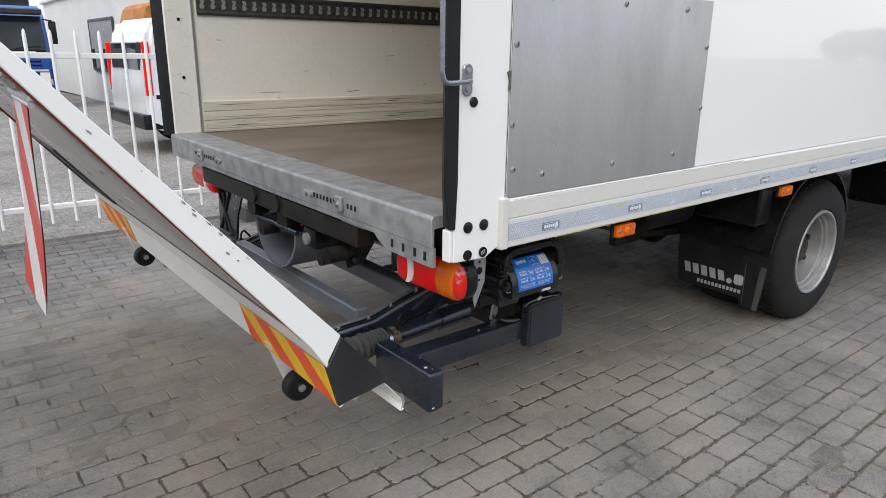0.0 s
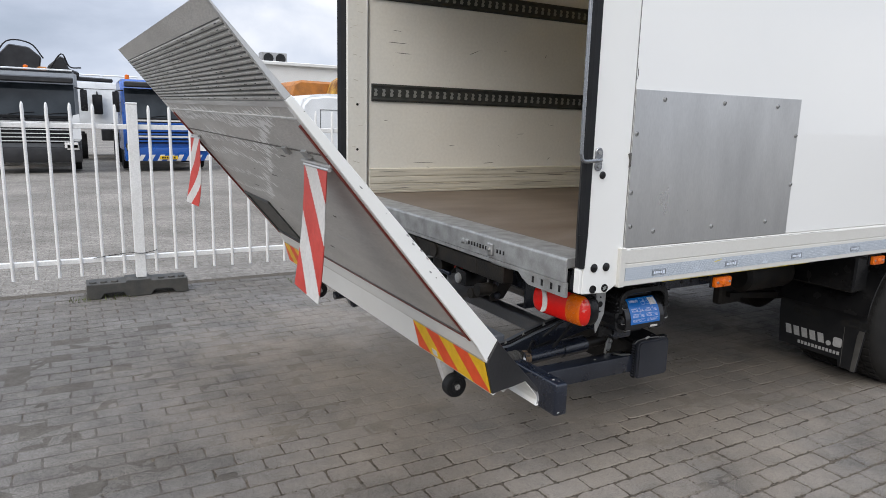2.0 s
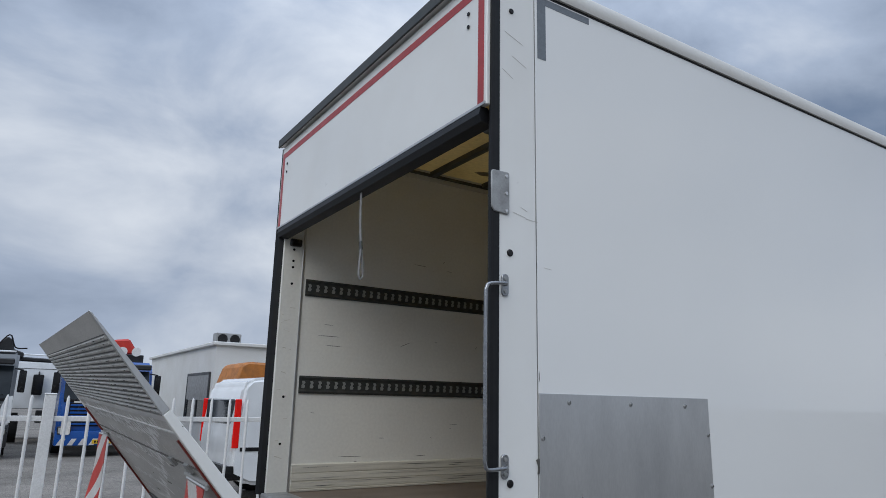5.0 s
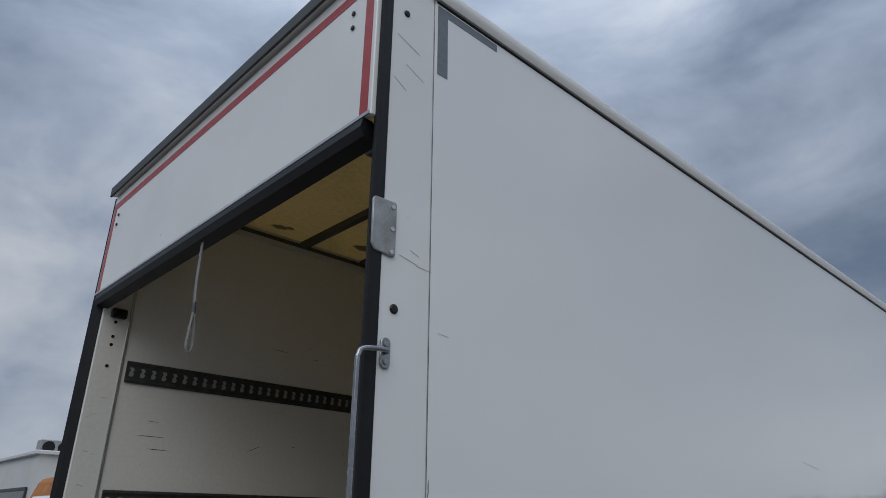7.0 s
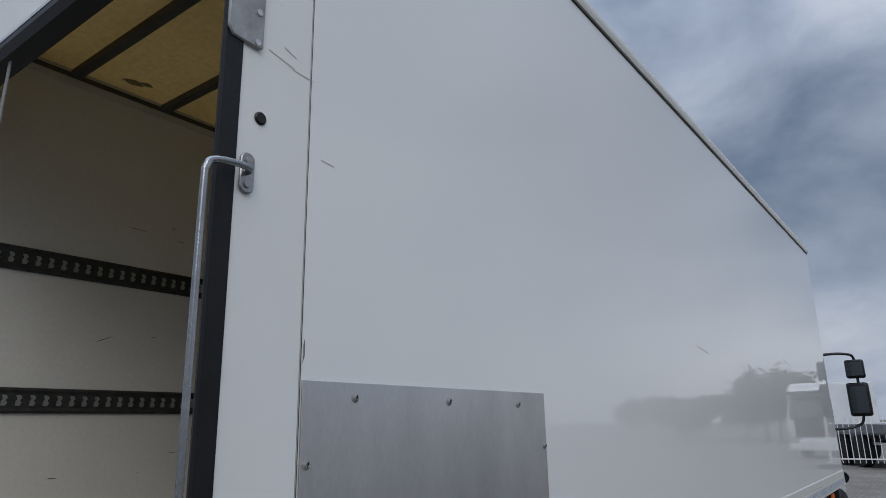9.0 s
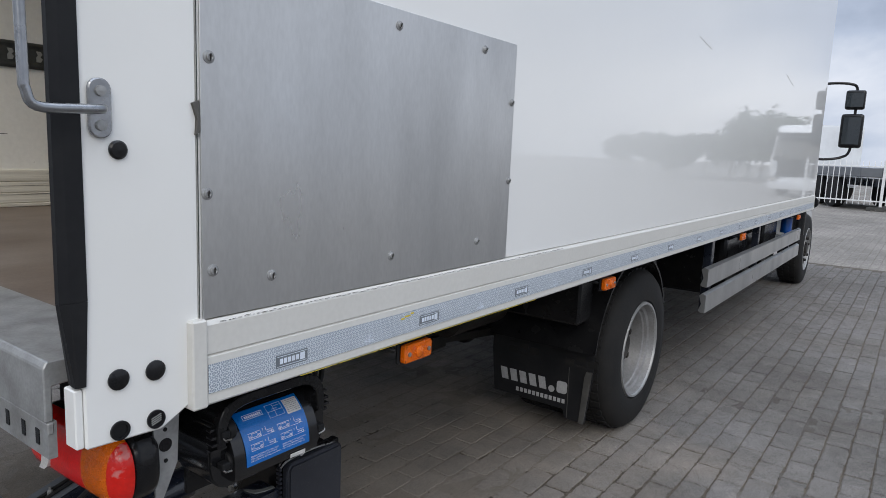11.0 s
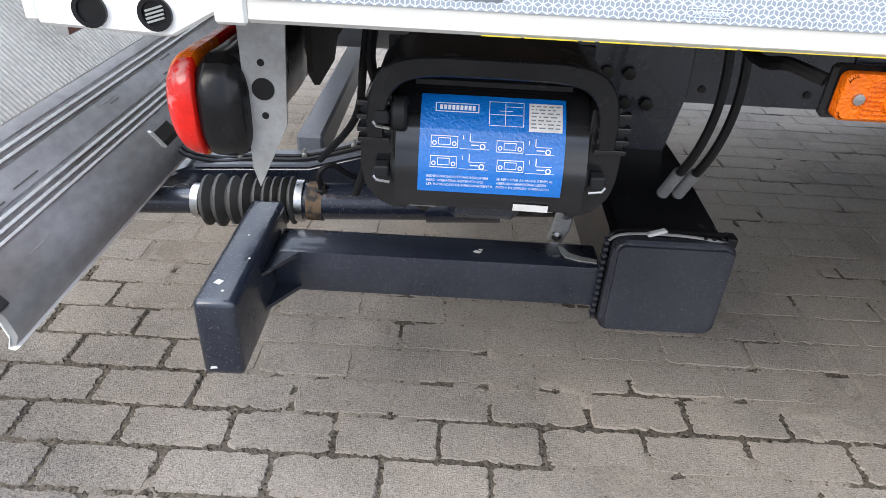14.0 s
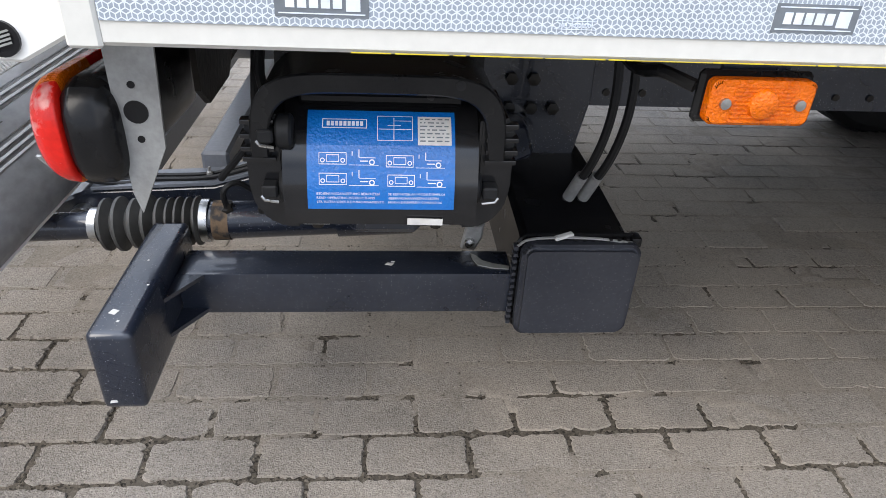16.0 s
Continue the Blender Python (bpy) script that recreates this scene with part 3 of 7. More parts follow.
part("roof_bow", box(0.03, 0.1, 0.061, 2.42, 3.30, 3.396, 0.004), M_BEAM, truck)

# rear corner posts
post_line = [(0.016, 0.872), (0.138, 0.867), (0.18, 0.89), (0.2075, 0.905), (0.2075, 3.33), (0.016, 3.33)]
part("corner_post", prism(post_line, "y", 0.0, 0.042, bev=0.003), M_WHITE, truck, "scratched white rear corner post")
part("corner_post", box(0.012, 0.1645, 2.42, 2.5, 0.90, 3.33, 0.004), M_CREAM, truck, "scuffed cream rear corner post")
part("post_trim", box(0.150, 0.1655, 2.412, 2.4195, 1.0, 3.33, 0.002), M_ALU, truck)
part("edge_rubber", prism([(0.0155, 0.040), (0.010, 0.044), (-0.004, 0.030), (-0.014, 0.010), (-0.013, 0.0005), (0.0, -0.003), (0.0245, -0.0035), (0.0245, -0.0006), (0.0155, -0.0006)], "z", 1.10, 3.33), M_RUBBER, truck, "black rubber door edge seal")
bm = prism([(0.0155, 0.040), (0.010, 0.044), (-0.004, 0.030), (-0.014, 0.010), (-0.013, 0.0005), (0.0, -0.003), (0.0245, -0.0035), (0.0245, -0.0006), (0.0155, -0.0006)], "z", 0.972, 1.0995)
for v in bm.verts:
    if v.co.z < 1.0:
        v.co.x = 0.0155 - 0.4 * (0.0155 - v.co.x) if v.co.x < 0.0155 else min(v.co.x, 0.018)
part("rubber_end", bm, M_RUBBER, truck, "bent lower end of the black seal")
part("edge_rubber", prism([(0.0115, 2.505), (0.0115, 2.435), (-0.02, 2.45), (-0.034, 2.48), (-0.02, 2.503)], "z", 0.99, 3.33), M_RUBBER, truck, "black rubber door edge seal")

# round plugs and screws of the right post
for x, z, r in ((0.067, 0.970, 0.0165), (0.127, 0.97, 0.0165), (0.077, 1.318, 0.014), (0.077, 2.147, 0.014), (0.084, 3.172, 0.012), (0.084, 3.266, 0.012)):
    part("plug", lathe([(0.002, r), (-0.003, r), (-0.0055, r * 0.8), (-0.006, 0.0)], "y", (x, 0, z), 20), M_BPLAST, truck, "round black plastic plug", smooth=True)
for x, z in ((0.067, 0.888), (0.126, 0.888)):
    part("open_hole", lathe([(0.0, 0.0155), (-0.0035, 0.0155), (-0.0035, 0.0115), (-0.001, 0.0112), (-0.001, 0.0)], "y", (x, 0, z), 20), M_BPLAST, truck, smooth=True)
for k in range(4):
    part("hole_thread", moved(box(-0.009, 0.009, -0.0028, -0.0022, -0.0009, 0.0009), pose(0.126, 0, 0.8825 + 0.0035 * k, 0, -18, 0)), M_SLOT, truck)
for z in (2.60, 2.52, 2.475, 2.36, 1.60, 1.30):
    part("plug", lathe([(0, 0.009), (-0.004, 0.008), (-0.004, 0)], "y", (0.085, 2.42, z), 12), M_BPLAST, truck, smooth=True)

# lower side rail with tape
rail_prof = [(0.0, 1.0355), (-0.006, 1.0355), (-0.012, 1.028), (-0.012, 0.978), (-0.008, 0.975), (-0.012, 0.972), (-0.014, 0.891), (-0.010, 0.887), (0.05, 0.887), (0.05, 1.0355)]
part("side_rail", prism(rail_prof, "x", 0.214, LEN), M_RAILW, truck, "cream-white lower side rail profile")
part("side_rail", prism([(WIDE - p[0], p[1]) for p in rail_prof], "x", 0.2, LEN), M_RAILW, truck)
part("rail_end_cap", box(0.184, 0.2135, -0.0165, 0.03, 0.885, 1.040, 0.003), M_RAILW, truck, "folded white rail end cap")
tape = part("reflective_tape", box(0.2145, LEN - 0.05, -0.0152, -0.0138, 0.909, 0.960), M_TAPE, truck, "grey honeycomb reflective tape strip")
for i in range(14):
    x = (0.358, 0.792, 1.247)[i] if i < 3 else 1.247 + (i - 2) * 0.471
    part("label_plate", box(x, x + 0.078, -0.0158, -0.0153, 0.917, 0.942), M_LABELG, tape)
    part("label_frame", box(x + 0.003, x + 0.075, -0.0162, -0.0159, 0.9195, 0.9205, bm=box(x + 0.003, x + 0.075, -0.0162, -0.0159, 0.9385, 0.9395)), M_PRINT, tape)
    bm = bmesh.new()
    for k in range(5):
        box(x + 0.009 + k * 0.0098, x + 0.0165 + k * 0.0098, -0.0163, -0.0159, 0.9245, 0.9345, bm=bm)
    box(x + 0.059, x + 0.071, -0.0163, -0.0159, 0.9225, 0.9365, bm=bm)
    tagged(part("logo_mark", bm, M_PRINT, tape), kind="stuff")
for x in (0.615, 1.06, 1.51):
    lettering("marking", "104 R-000001", 0.0056, pose(x, -0.0157, 0.917, 90), M_PRINT, tape)
    bm = bmesh.new()
    for z in (0.9135, 0.9205):
        box(x - 0.019, x + 0.019, -0.0157, -0.0153, z, z + 0.0006, bm=bm)
    part("mark_frame", bm, M_PRINT, tape)
    lettering("marking", "E", 0.0052, pose(x, -0.0157, 0.9275, 90), M_PRINT, tape)
    part("mark_ring", lathe([(0, 0.0045), (-0.0004, 0.0045), (-0.0004, 0.0038), (0, 0.0038)], "y", (x, -0.0155, 0.9275), 16, caps=False), M_PRINT, tape)
# paint smears on the rail
for x, z, w in ((0.735, 0.948, 0.022), (0.722, 0.944, 0.014), (0.757, 0.952, 0.012)):
    part("paint_smear", prism(rounded(x, x + w, z, z + 0.0035, 0.0016, 3), "y", -0.0158, -0.0153), M_YELLOW, tape)
bm = bmesh.new()
rnd = random.Random(5)
x = 0.42
while x < 1.35:
    w = rnd.uniform(0.01, 0.05)
    box(x, x + w, -0.0146, -0.0138, 0.8876, 0.8879 + rnd.uniform(0.0002, 0.0008), bm=bm)
    x += w + rnd.uniform(0.0, 0.004)
tagged(part("yellow_scrape", bm, M_YELLOW, truck), kind="stuff")
bm = bmesh.new()
x = 0.24
while x < 1.55:
    w = rnd.uniform(0.002, 0.014)
    z = 1.0318 + rnd.uniform(-0.0012, 0.0012)
    box(x, x + w, -0.0125, -0.0105, z, z + rnd.uniform(0.0002, 0.0005), bm=bm)
    x += w + rnd.uniform(0.0, 0.006)
tagged(part("dark_scrape", bm, M_DIRT, truck), kind="stuff")

# corner tape at the top of the side panel
part("corner_tape", prism([(0.224, 3.298), (0.224, 3.005), (0.271, 3.005), (0.271, 3.266), (0.53, 3.266), (0.53, 3.298)], "y", -0.0012, -0.0002), M_LABELG, truck, "grey corner tape strips")

# metal repair plate
plate = part("repair_plate", box(0.212, 1.199, -0.0045, -0.0005, 1.038, 1.632, 0.001), M_ALU, truck, "brushed aluminium plate screwed to the side")
bolt_places = [(0.360, 1.60), (0.698, 1.598), (1.038, 1.596), (0.356, 1.096), (0.692, 1.097), (1.042, 1.10), (0.228, 1.47), (0.222, 1.25), (1.185, 1.475), (1.19, 1.26), (0.232, 1.12)]
bolt = None
for x, z in bolt_places:
    m = pose(x, -0.0045, z, 0, x * 900, 0)
    if bolt is None:
        bm = lathe([(0, 0.0105), (-0.0012, 0.0105), (-0.002, 0.0085), (-0.0024, 0.007), (-0.0052, 0.0066), (-0.006, 0.0045), (-0.0045, 0.003), (-0.0045, 0)], "y", (0, 0, 0), 16)
        bolt = part("bolt", bm, M_GALV, plate, smooth=True)
        bolt.matrix_basis = m
    else:
        same_mesh(bolt, "bolt", m, plate)
slit = None
for x, z in bolt_places:
    m = pose(x, -0.0105, z, 0, 80 + x * 60, 0)
    if slit is None:
        slit = part("bolt_slot", box(-0.006, 0.006, -0.0006, 0.0008, -0.0008, 0.0008), M_GREASE, plate)
        slit.matrix_basis = m
    else:
        same_mesh(slit, "bolt_slot", m, plate)
part("panel_tear", prism([(0.197, 1.395), (0.2085, 1.40), (0.21, 1.35), (0.203, 1.345), (0.206, 1.37)], "y", -0.006, 0.0), M_DIRT, truck)
part("panel_scratch", prism([(0.2125, 1.665), (0.2175, 1.68), (0.2165, 1.712), (0.214, 1.70), (0.215, 1.682)], "y", -0.001, -0.0002), M_DIRT, truck)
for x, z, w, tilt in ((0.09, 2.31, 0.07, -12), (0.155, 2.292, 0.06, -4), (0.13, 2.335, 0.035, -20), (0.245, 2.11, 0.04, -6), (0.05, 3.07, 0.10, -20), (0.09, 2.97, 0.08, -24), (0.04, 2.90, 0.06, -30), (2.9, 1.92, 0.22, -7), (5.2, 2.0, 0.3, -9), (7.2, 2.25, 0.12, 0)):
    part("scratch", moved(box(0, w, -0.0011, -0.0002, 0, 0.0022), pose(x, 0, z, 0, -tilt, 0)), M_SCUFF, truck)

# rear sill of galvanised steel, with slots
sill = part("rear_sill", prism([(-0.012, 0.905), (-0.012, 0.99), (-0.006, 1.0), (0.155, 1.0), (0.155, 0.97), (0.0, 0.96), (0.0, 0.905)], "y", 0.066, 2.434, bev=0.002), M_GALV, truck, "galvanised steel rear sill with slots")
part("sill_lip", box(-0.010, 0.0, 0.064, 2.44, 0.885, 0.904, 0.002), M_GALV, sill)
slot = None
for c, s in ((0.58, 1), (1.95, -1)):
    for k in range(-4, 8):
        if k in (-1, 0):
            continue
        m = Matrix.Translation((-0.0138, c + s * (k * 0.0245 + (0.018 if k > 0 else 0.0)), 0.9435))
        if slot is None:
            slot = part("slot", box(0, 0.0023, -0.0055, 0.0055, -0.0085, 0.0085), M_BPLAST, sill)
            slot.matrix_basis = m
        else:
            same_mesh(slot, "slot", m, sill)
    part("clamp_plate", box(-0.026, -0.0122, c - 0.022, c + 0.022, 0.918, 0.972, 0.004), M_GALV, sill)
    part("clamp_bolt", lathe([(0, 0.011), (-0.008, 0.011), (-0.010, 0)], "x", (-0.026, c, 0.945), 6), M_CHROME, sill)
    for d in (0.21, 0.25):
        part("sill_bolt", lathe([(0, 0.016), (-0.003, 0.016), (-0.003, 0.011), (-0.011, 0.011), (-0.012, 0)], "x", (-0.012, c + s * d, 0.9435), 12), M_GALV, sill, smooth=True)
part("gusset", prism([(0.066, 0.905), (0.066, 0.846), (0.30, 0.846), (0.345, 0.865), (0.40, 0.905)], "x", -0.009, 0.004), M_GALV, sill)
for y in (0.10, 0.15, 0.21, 0.27):
    part("gusset_slot", box(-0.0105, -0.0088, y - 0.006, y + 0.006, 0.862, 0.888), M_BPLAST, sill)
part("sill_end", box(0.003, 0.0155, 0.003, 0.036, 0.875, 0.967, 0.002), M_WHITE, truck)

# raised upper rear door leaf
door = part("upper_door_panel", box(-0.03, -0.009, 0.012, 2.475, 2.735, 3.335, 0.003), M_WHITE, truck, "white upper door leaf edged with red tape")
part("door_tape", box(-0.0318, -0.0302, 0.03, 2.46, 3.245, 3.285), M_TAPER, door)
for y in (0.03, 2.42):
    part("door_tape", box(-0.0318, -0.0302, y, y + 0.04, 2.75, 3.2445), M_TAPER, door)
part("door_trim", box(-0.036, -0.0305, 0.016, 2.47, 2.735, 2.747), M_ALU, door)
part("door_rubber", prism([(-0.034, 2.734), (0.0, 2.734), (0.035, 2.70), (0.03, 2.665), (-0.028, 2.672), (-0.042, 2.70)], "y", 0.044, 2.434), M_RUBBER, door, "black rubber bottom seal")
for y in (0.14, 2.36):
    for z in (3.19, 3.13):
        part("door_screw", lathe([(0, 0.009), (-0.004, 0.009), (-0.005, 0)], "x", (-0.032, y, z), 10), M_BPLAST, door)
part("roof_header", prism([(-0.05, 3.345), (-0.055, 3.40), (-0.03, 3.418), (0.2, 3.42), (0.2, 3.395), (0.012, 3.36)], "y", 0.0, 2.5, bev=0.002), M_WHITE, truck)
part("header_gutter", box(-0.062, -0.0505, 0.0, 2.5, 3.34, 3.40, 0.003), M_RAILD, truck)
part("header_corner", lathe([(0, 0.0), (0.0, 0.03), (0.06, 0.03), (0.06, 0.0)], "y", (-0.02, -0.018, 3.385), 16), M_RUBBER, truck, smooth=True)
part("door_track", box(0.03, 0.14, 0.062, 0.12, 2.66, 2.72, 0.006), M_BEAM, truck)
part("ceiling_latch", box(0.062, 0.074, 0.10, 0.135, 2.90, 3.02, 0.004), M_BPLAST, truck)
part("inner_latch", box(0.05, 0.13, 2.385, 2.4195, 2.62, 2.67, 0.006), M_BPLAST, truck)

# hinge guards
for y0, y1 in ((-0.009, -0.001), (2.5012, 2.5092)):
    part("hinge_guard", prism([(-0.016, 2.316), (-0.004, 2.298), (0.062, 2.293), (0.070, 2.30), (0.070, 2.458), (0.064, 2.464), (-0.010, 2.462), (-0.018, 2.452)], "y", y0, y1, bev=0.003), M_GALV, truck, "grey metal guard plate with screws", smooth=True)
for x, z in ((0.054, 2.445), (0.054, 2.376), (0.054, 2.306)):
    part("screw", lathe([(0, 0.008), (-0.003, 0.007), (-0.0035, 0)], "y", (x, -0.009, z), 12), M_CHROME, truck)

# grab handle
grab = part("grab_handle", tube(bend([(0.052, -0.004, 2.022), (0.042, -0.026, 2.022), (0.005, -0.032, 2.02), (-0.042, -0.034, 2.012), (-0.056, -0.034, 1.995), (-0.059, -0.034, 1.955), (-0.059, -0.034, 1.70), (-0.058, -0.034, 1.43), (-0.056, -0.034, 1.392), (-0.044, -0.034, 1.372), (0.005, -0.032, 1.372), (0.042, -0.026, 1.374), (0.052, -0.004, 1.375)], 5), 0.0068, 12), M_ZINC, truck, "zinc-plated grab handle", smooth=True)
for z in (2.02, 1.376):
    part("handle_foot", prism(rounded(0.034, 0.067, z - 0.042, z + 0.042, 0.015), "y", -0.008, -0.0005, bev=0.002), M_ZINC, grab)
    for dz in (-0.024, 0.024):
        part("screw", lathe([(0, 0.008), (-0.004, 0.0075), (-0.005, 0)], "y", (0.0505, -0.008, z + dz), 12), M_GALV, grab)

# inner wall: lashing rails, kick board, stains, hanging strap
for z0, z1 in ((1.626, 1.742), (2.286, 2.402)):
    zm = (z0 + z1) / 2
    rail = part("lashing_rail", prism([(2.4195, z0), (2.4195, z1), (2.409, z1), (2.404, z1 - 0.012), (2.411, z1 - 0.026), (2.411, z0 + 0.026), (2.404, z0 + 0.012), (2.409, z0)], "x", 0.185, LEN - 0.07), M_RAILD, truck, "dark grey slotted lashing rail")
    first = part("rail_slot", prism([(-0.013, -0.024), (0.006, -0.024), (0.013, -0.010), (0.004, 0.0), (0.013, 0.012), (0.006, 0.024), (-0.013, 0.024), (-0.006, 0.006), (-0.013, -0.004)], "y", -0.0035, 0.0), M_SLOT, rail)
    first.matrix_basis = pose(0.215, 2.4108, zm)
    for k in range(1, 50):
        same_mesh(first, "rail_slot", pose(0.215 + 0.0595 * k, 2.4108, zm), rail)
bm = bmesh.new()
prof = [(2.4195, 1.001), (2.404, 1.001), (2.402, 1.012), (2.408, 1.016), (2.402, 1.02), (2.402, 1.06), (2.408, 1.064), (2.402, 1.068), (2.402, 1.11), (2.408, 1.114), (2.402, 1.118), (2.403, 1.166), (2.4195, 1.173)]
part("kick_board", prism(prof, "x", 0.17, LEN - 0.07), M_KICK, truck, "scuffed cream kick board planks")
rnd = random.Random(11)
scuffs = [(0.30, 2.02, 0.16, 1), (0.36, 1.955, 0.13, 2), (0.34, 2.10, 0.07, 4), (0.95, 1.98, 0.10, -22), (1.25, 2.03, 0.03, 0), (0.28, 1.50, 0.03, 8), (0.8, 1.33, 0.05, 3), (1.4, 1.42, 0.08, -3), (1.05, 2.62, 0.12, 4), (1.35, 2.60, 0.05, 2), (1.7, 1.5, 0.06, 10), (0.5, 1.21, 0.18, 1), (1.1, 1.2, 0.1, -2)]
for k in range(26):
    scuffs.append((rnd.uniform(0.25, 2.6), rnd.choice((rnd.uniform(1.17, 1.6), rnd.uniform(1.75, 2.28), rnd.uniform(2.45, 2.9))), rnd.uniform(0.006, 0.03), rnd.uniform(-60, 60)))
for k, (x, z, w, a_) in enumerate(scuffs):
    h = rnd.uniform(0.0012, 0.0035)
    bm = moved(prism([(0, 0), (w * 0.3, -h * 0.4), (w, h * 0.3), (w * 0.8, h), (w * 0.25, h * 0.8)], "y", -0.0008, -0.0001), pose(x, 2.42, z, 0, a_, 0))
    part("wall_scuff", bm, M_DIRT if k < 16 or k % 4 == 0 else M_SCUFF, truck)
for k in range(16):
    x, z, w = rnd.uniform(0.03, 0.1), rnd.uniform(1.05, 2.3), rnd.uniform(0.01, 0.04)
    part("post_scuff", moved(box(0, w, -0.0008, -0.0001, 0, rnd.uniform(0.002, 0.006)), pose(x, 2.42, z, 0, rnd.uniform(-20, 20), 0)), M_KICK, truck)
for k in range(34):
    x, z, w, h = rnd.uniform(0.18, 2.4), rnd.choice((1.035, 1.05, 1.085, 1.10, 1.13, 1.15)) + rnd.uniform(-0.006, 0.006), rnd.uniform(0.05, 0.4), rnd.uniform(0.001, 0.0035)
    part("kick_scuff", prism([(x, z), (x + w * 0.4, z - h * 0.5), (x + w, z + h * 0.2), (x + w * 0.7, z + h), (x + w * 0.2, z + h * 0.8)], "y", 2.4008, 2.4018), M_DIRT if k % 2 else M_SCUFF, truck)
M_STAIN = surf("brown_stain", (0.30, 0.23, 0.12), 0.7, scale=20, bump=0.0)
for x, y, r in ((0.93, 2.29, 0.055), (0.99, 2.26, 0.035), (1.55, 2.2, 0.08), (0.42, 1.2, 0.07)):
    part("roof_stain", prism([(x + r * (1 + 0.12 * math.sin(3 * a) + 0.08 * math.sin(7 * a + x)) * math.cos(a), y + 0.5 * r * (1 + 0.15 * math.cos(4 * a)) * math.sin(a)) for a in [2 * math.pi * k / 28 for k in range(28)]], "z", 3.3965, 3.3978), M_STAIN, truck)
def webbing(line, half, thick):
    """A flat band of webbing along a line of points, facing the opening."""
    bm, rows = bmesh.new(), []
    for p in line:
        rows.append([bm.verts.new((p[0] + dx, p[1] + dy, p[2])) for dx, dy in ((-thick, -half), (-thick, half), (thick, half), (thick, -half))])
    for p, q in zip(rows, rows[1:]):
        for i in range(4):
            bm.faces.new((p[i], p[(i + 1) % 4], q[(i + 1) % 4], q[i]))
    bm.faces.new(rows[0])
    bm.faces.new(rows[-1])
    bmesh.ops.recalc_face_normals(bm, faces=bm.faces)
    return bm


M_WEB = surf("grey_webbing", (0.23, 0.225, 0.215), 0.7, col2=(0.16, 0.157, 0.15), scale=60, bump=0.2)
strap = part("pull_strap", webbing(bend([(-0.01, 1.165, 2.70), (-0.012, 1.16, 2.62), (-0.03, 1.11, 2.46), (-0.038, 1.075, 2.36)], 5), 0.011, 0.0015), M_WEB, truck, "grey pull strap hanging from the door")
part("strap_seam", webbing([(-0.036, 1.085, 2.385), (-0.041, 1.065, 2.335)], 0.013, 0.003), M_RAILD, strap)
for dx in (-0.008, 0.008):
    part("strap_loop", webbing(bend([(-0.041, 1.068, 2.345), (-0.048 + dx, 1.045, 2.27), (-0.054 + dx * 1.4, 1.028, 2.20), (-0.056, 1.022, 2.172)], 5), 0.009, 0.0015), M_WEB, strap)


# underside: bearers and chassis
for i in range(14):
    x = 0.28 + i * 0.55
    part("cross_bearer", box(x - 0.03, x + 0.03, 0.055, 2.445, 0.885, 0.959, 0.003), M_GALV if i < 1 else M_BLACK, truck)
for y in (0.79, 1.65):
    rail = part("chassis_rail", prism([(y - 0.035, 0.585), (y - 0.035, 0.84), (y + 0.035, 0.84), (y + 0.035, 0.833), (y - 0.025, 0.833), (y - 0.025, 0.592), (y + 0.035, 0.592), (y + 0.035, 0.585)], "x", 0.32, 9.1), M_BLACK, truck)
    bm = bmesh.new()
    for k in range(60):
        lathe([(0, 0.008), (-0.004, 0.008), (-0.004, 0)], "y", (0.7 + k * 0.05 + 0.02 * (k % 3), y - 0.035, 0.615 + 0.13 * (k % 2)), 8, bm)
    tagged(part("rail_hole", bm, M_GREASE, rail), kind="stuff")
    for x in (0.785, 0.829, 0.873, 1.26, 1.30):
        part("rail_bolt", lathe([(0, 0.014), (-0.005, 0.014), (-0.006, 0.009), (-0.013, 0.008), (-0.014, 0)], "y", (x, y - 0.035, 0.617), 12), M_LID, rail, smooth=True)
for x in (0.40, 1.1, 2.0, 3.6, 4.8, 6.0):
    part("chassis_crossmember", box(x - 0.04, x + 0.04, 0.826, 1.614, 0.66, 0.84, 0.006), M_BLACK, truck)
part("rear_underframe", box(0.0, 0.06, 0.5, 2.0, 0.80, 0.878, 0.005), M_GREASE, truck)
hanger = part("bumper_bracket", prism([(2.30, 0.885), (1.93, 0.885), (1.94, 0.74), (2.04, 0.58), (2.08, 0.42), (2.33, 0.43), (2.31, 0.6)], "x", 0.178, 0.19, bev=0.003), M_BLACK, truck, "black hanging bracket plate with holes")
# Pale discs paint in the light that shows through the plate's holes.
for y, z, r in ((2.0, 0.85, 0.012), (2.08, 0.85, 0.016), (1.99, 0.79, 0.02), (2.17, 0.85, 0.012), (2.03, 0.70, 0.011), (2.25, 0.84, 0.01), (2.07, 0.62, 0.008)):
    part("bracket_hole", lathe([(0, r), (-0.0012, r), (-0.0012, 0)], "x", (0.178, y, z), 14), M_ALUW, hanger)
for (ya, za), (yb, zb) in (((2.29, 0.69), (2.13, 0.47)), ((2.13, 0.69), (2.29, 0.47)), ((2.29, 0.70), (2.13, 0.70)), ((2.31, 0.46), (2.13, 0.46)), ((2.21, 0.70), (2.21, 0.46))):
    part("pressed_rib", tube([(0.174, ya, za), (0.174, yb, zb)], 0.007, 6), M_LID, hanger)
stay = part("sill_stay", prism([(0.05, 0.88), (0.20, 0.88), (0.20, 0.74), (0.15, 0.67), (0.08, 0.66)], "y", 0.70, 0.712, bev=0.003), M_GREASE, truck, "dirty black plate with round bolts")
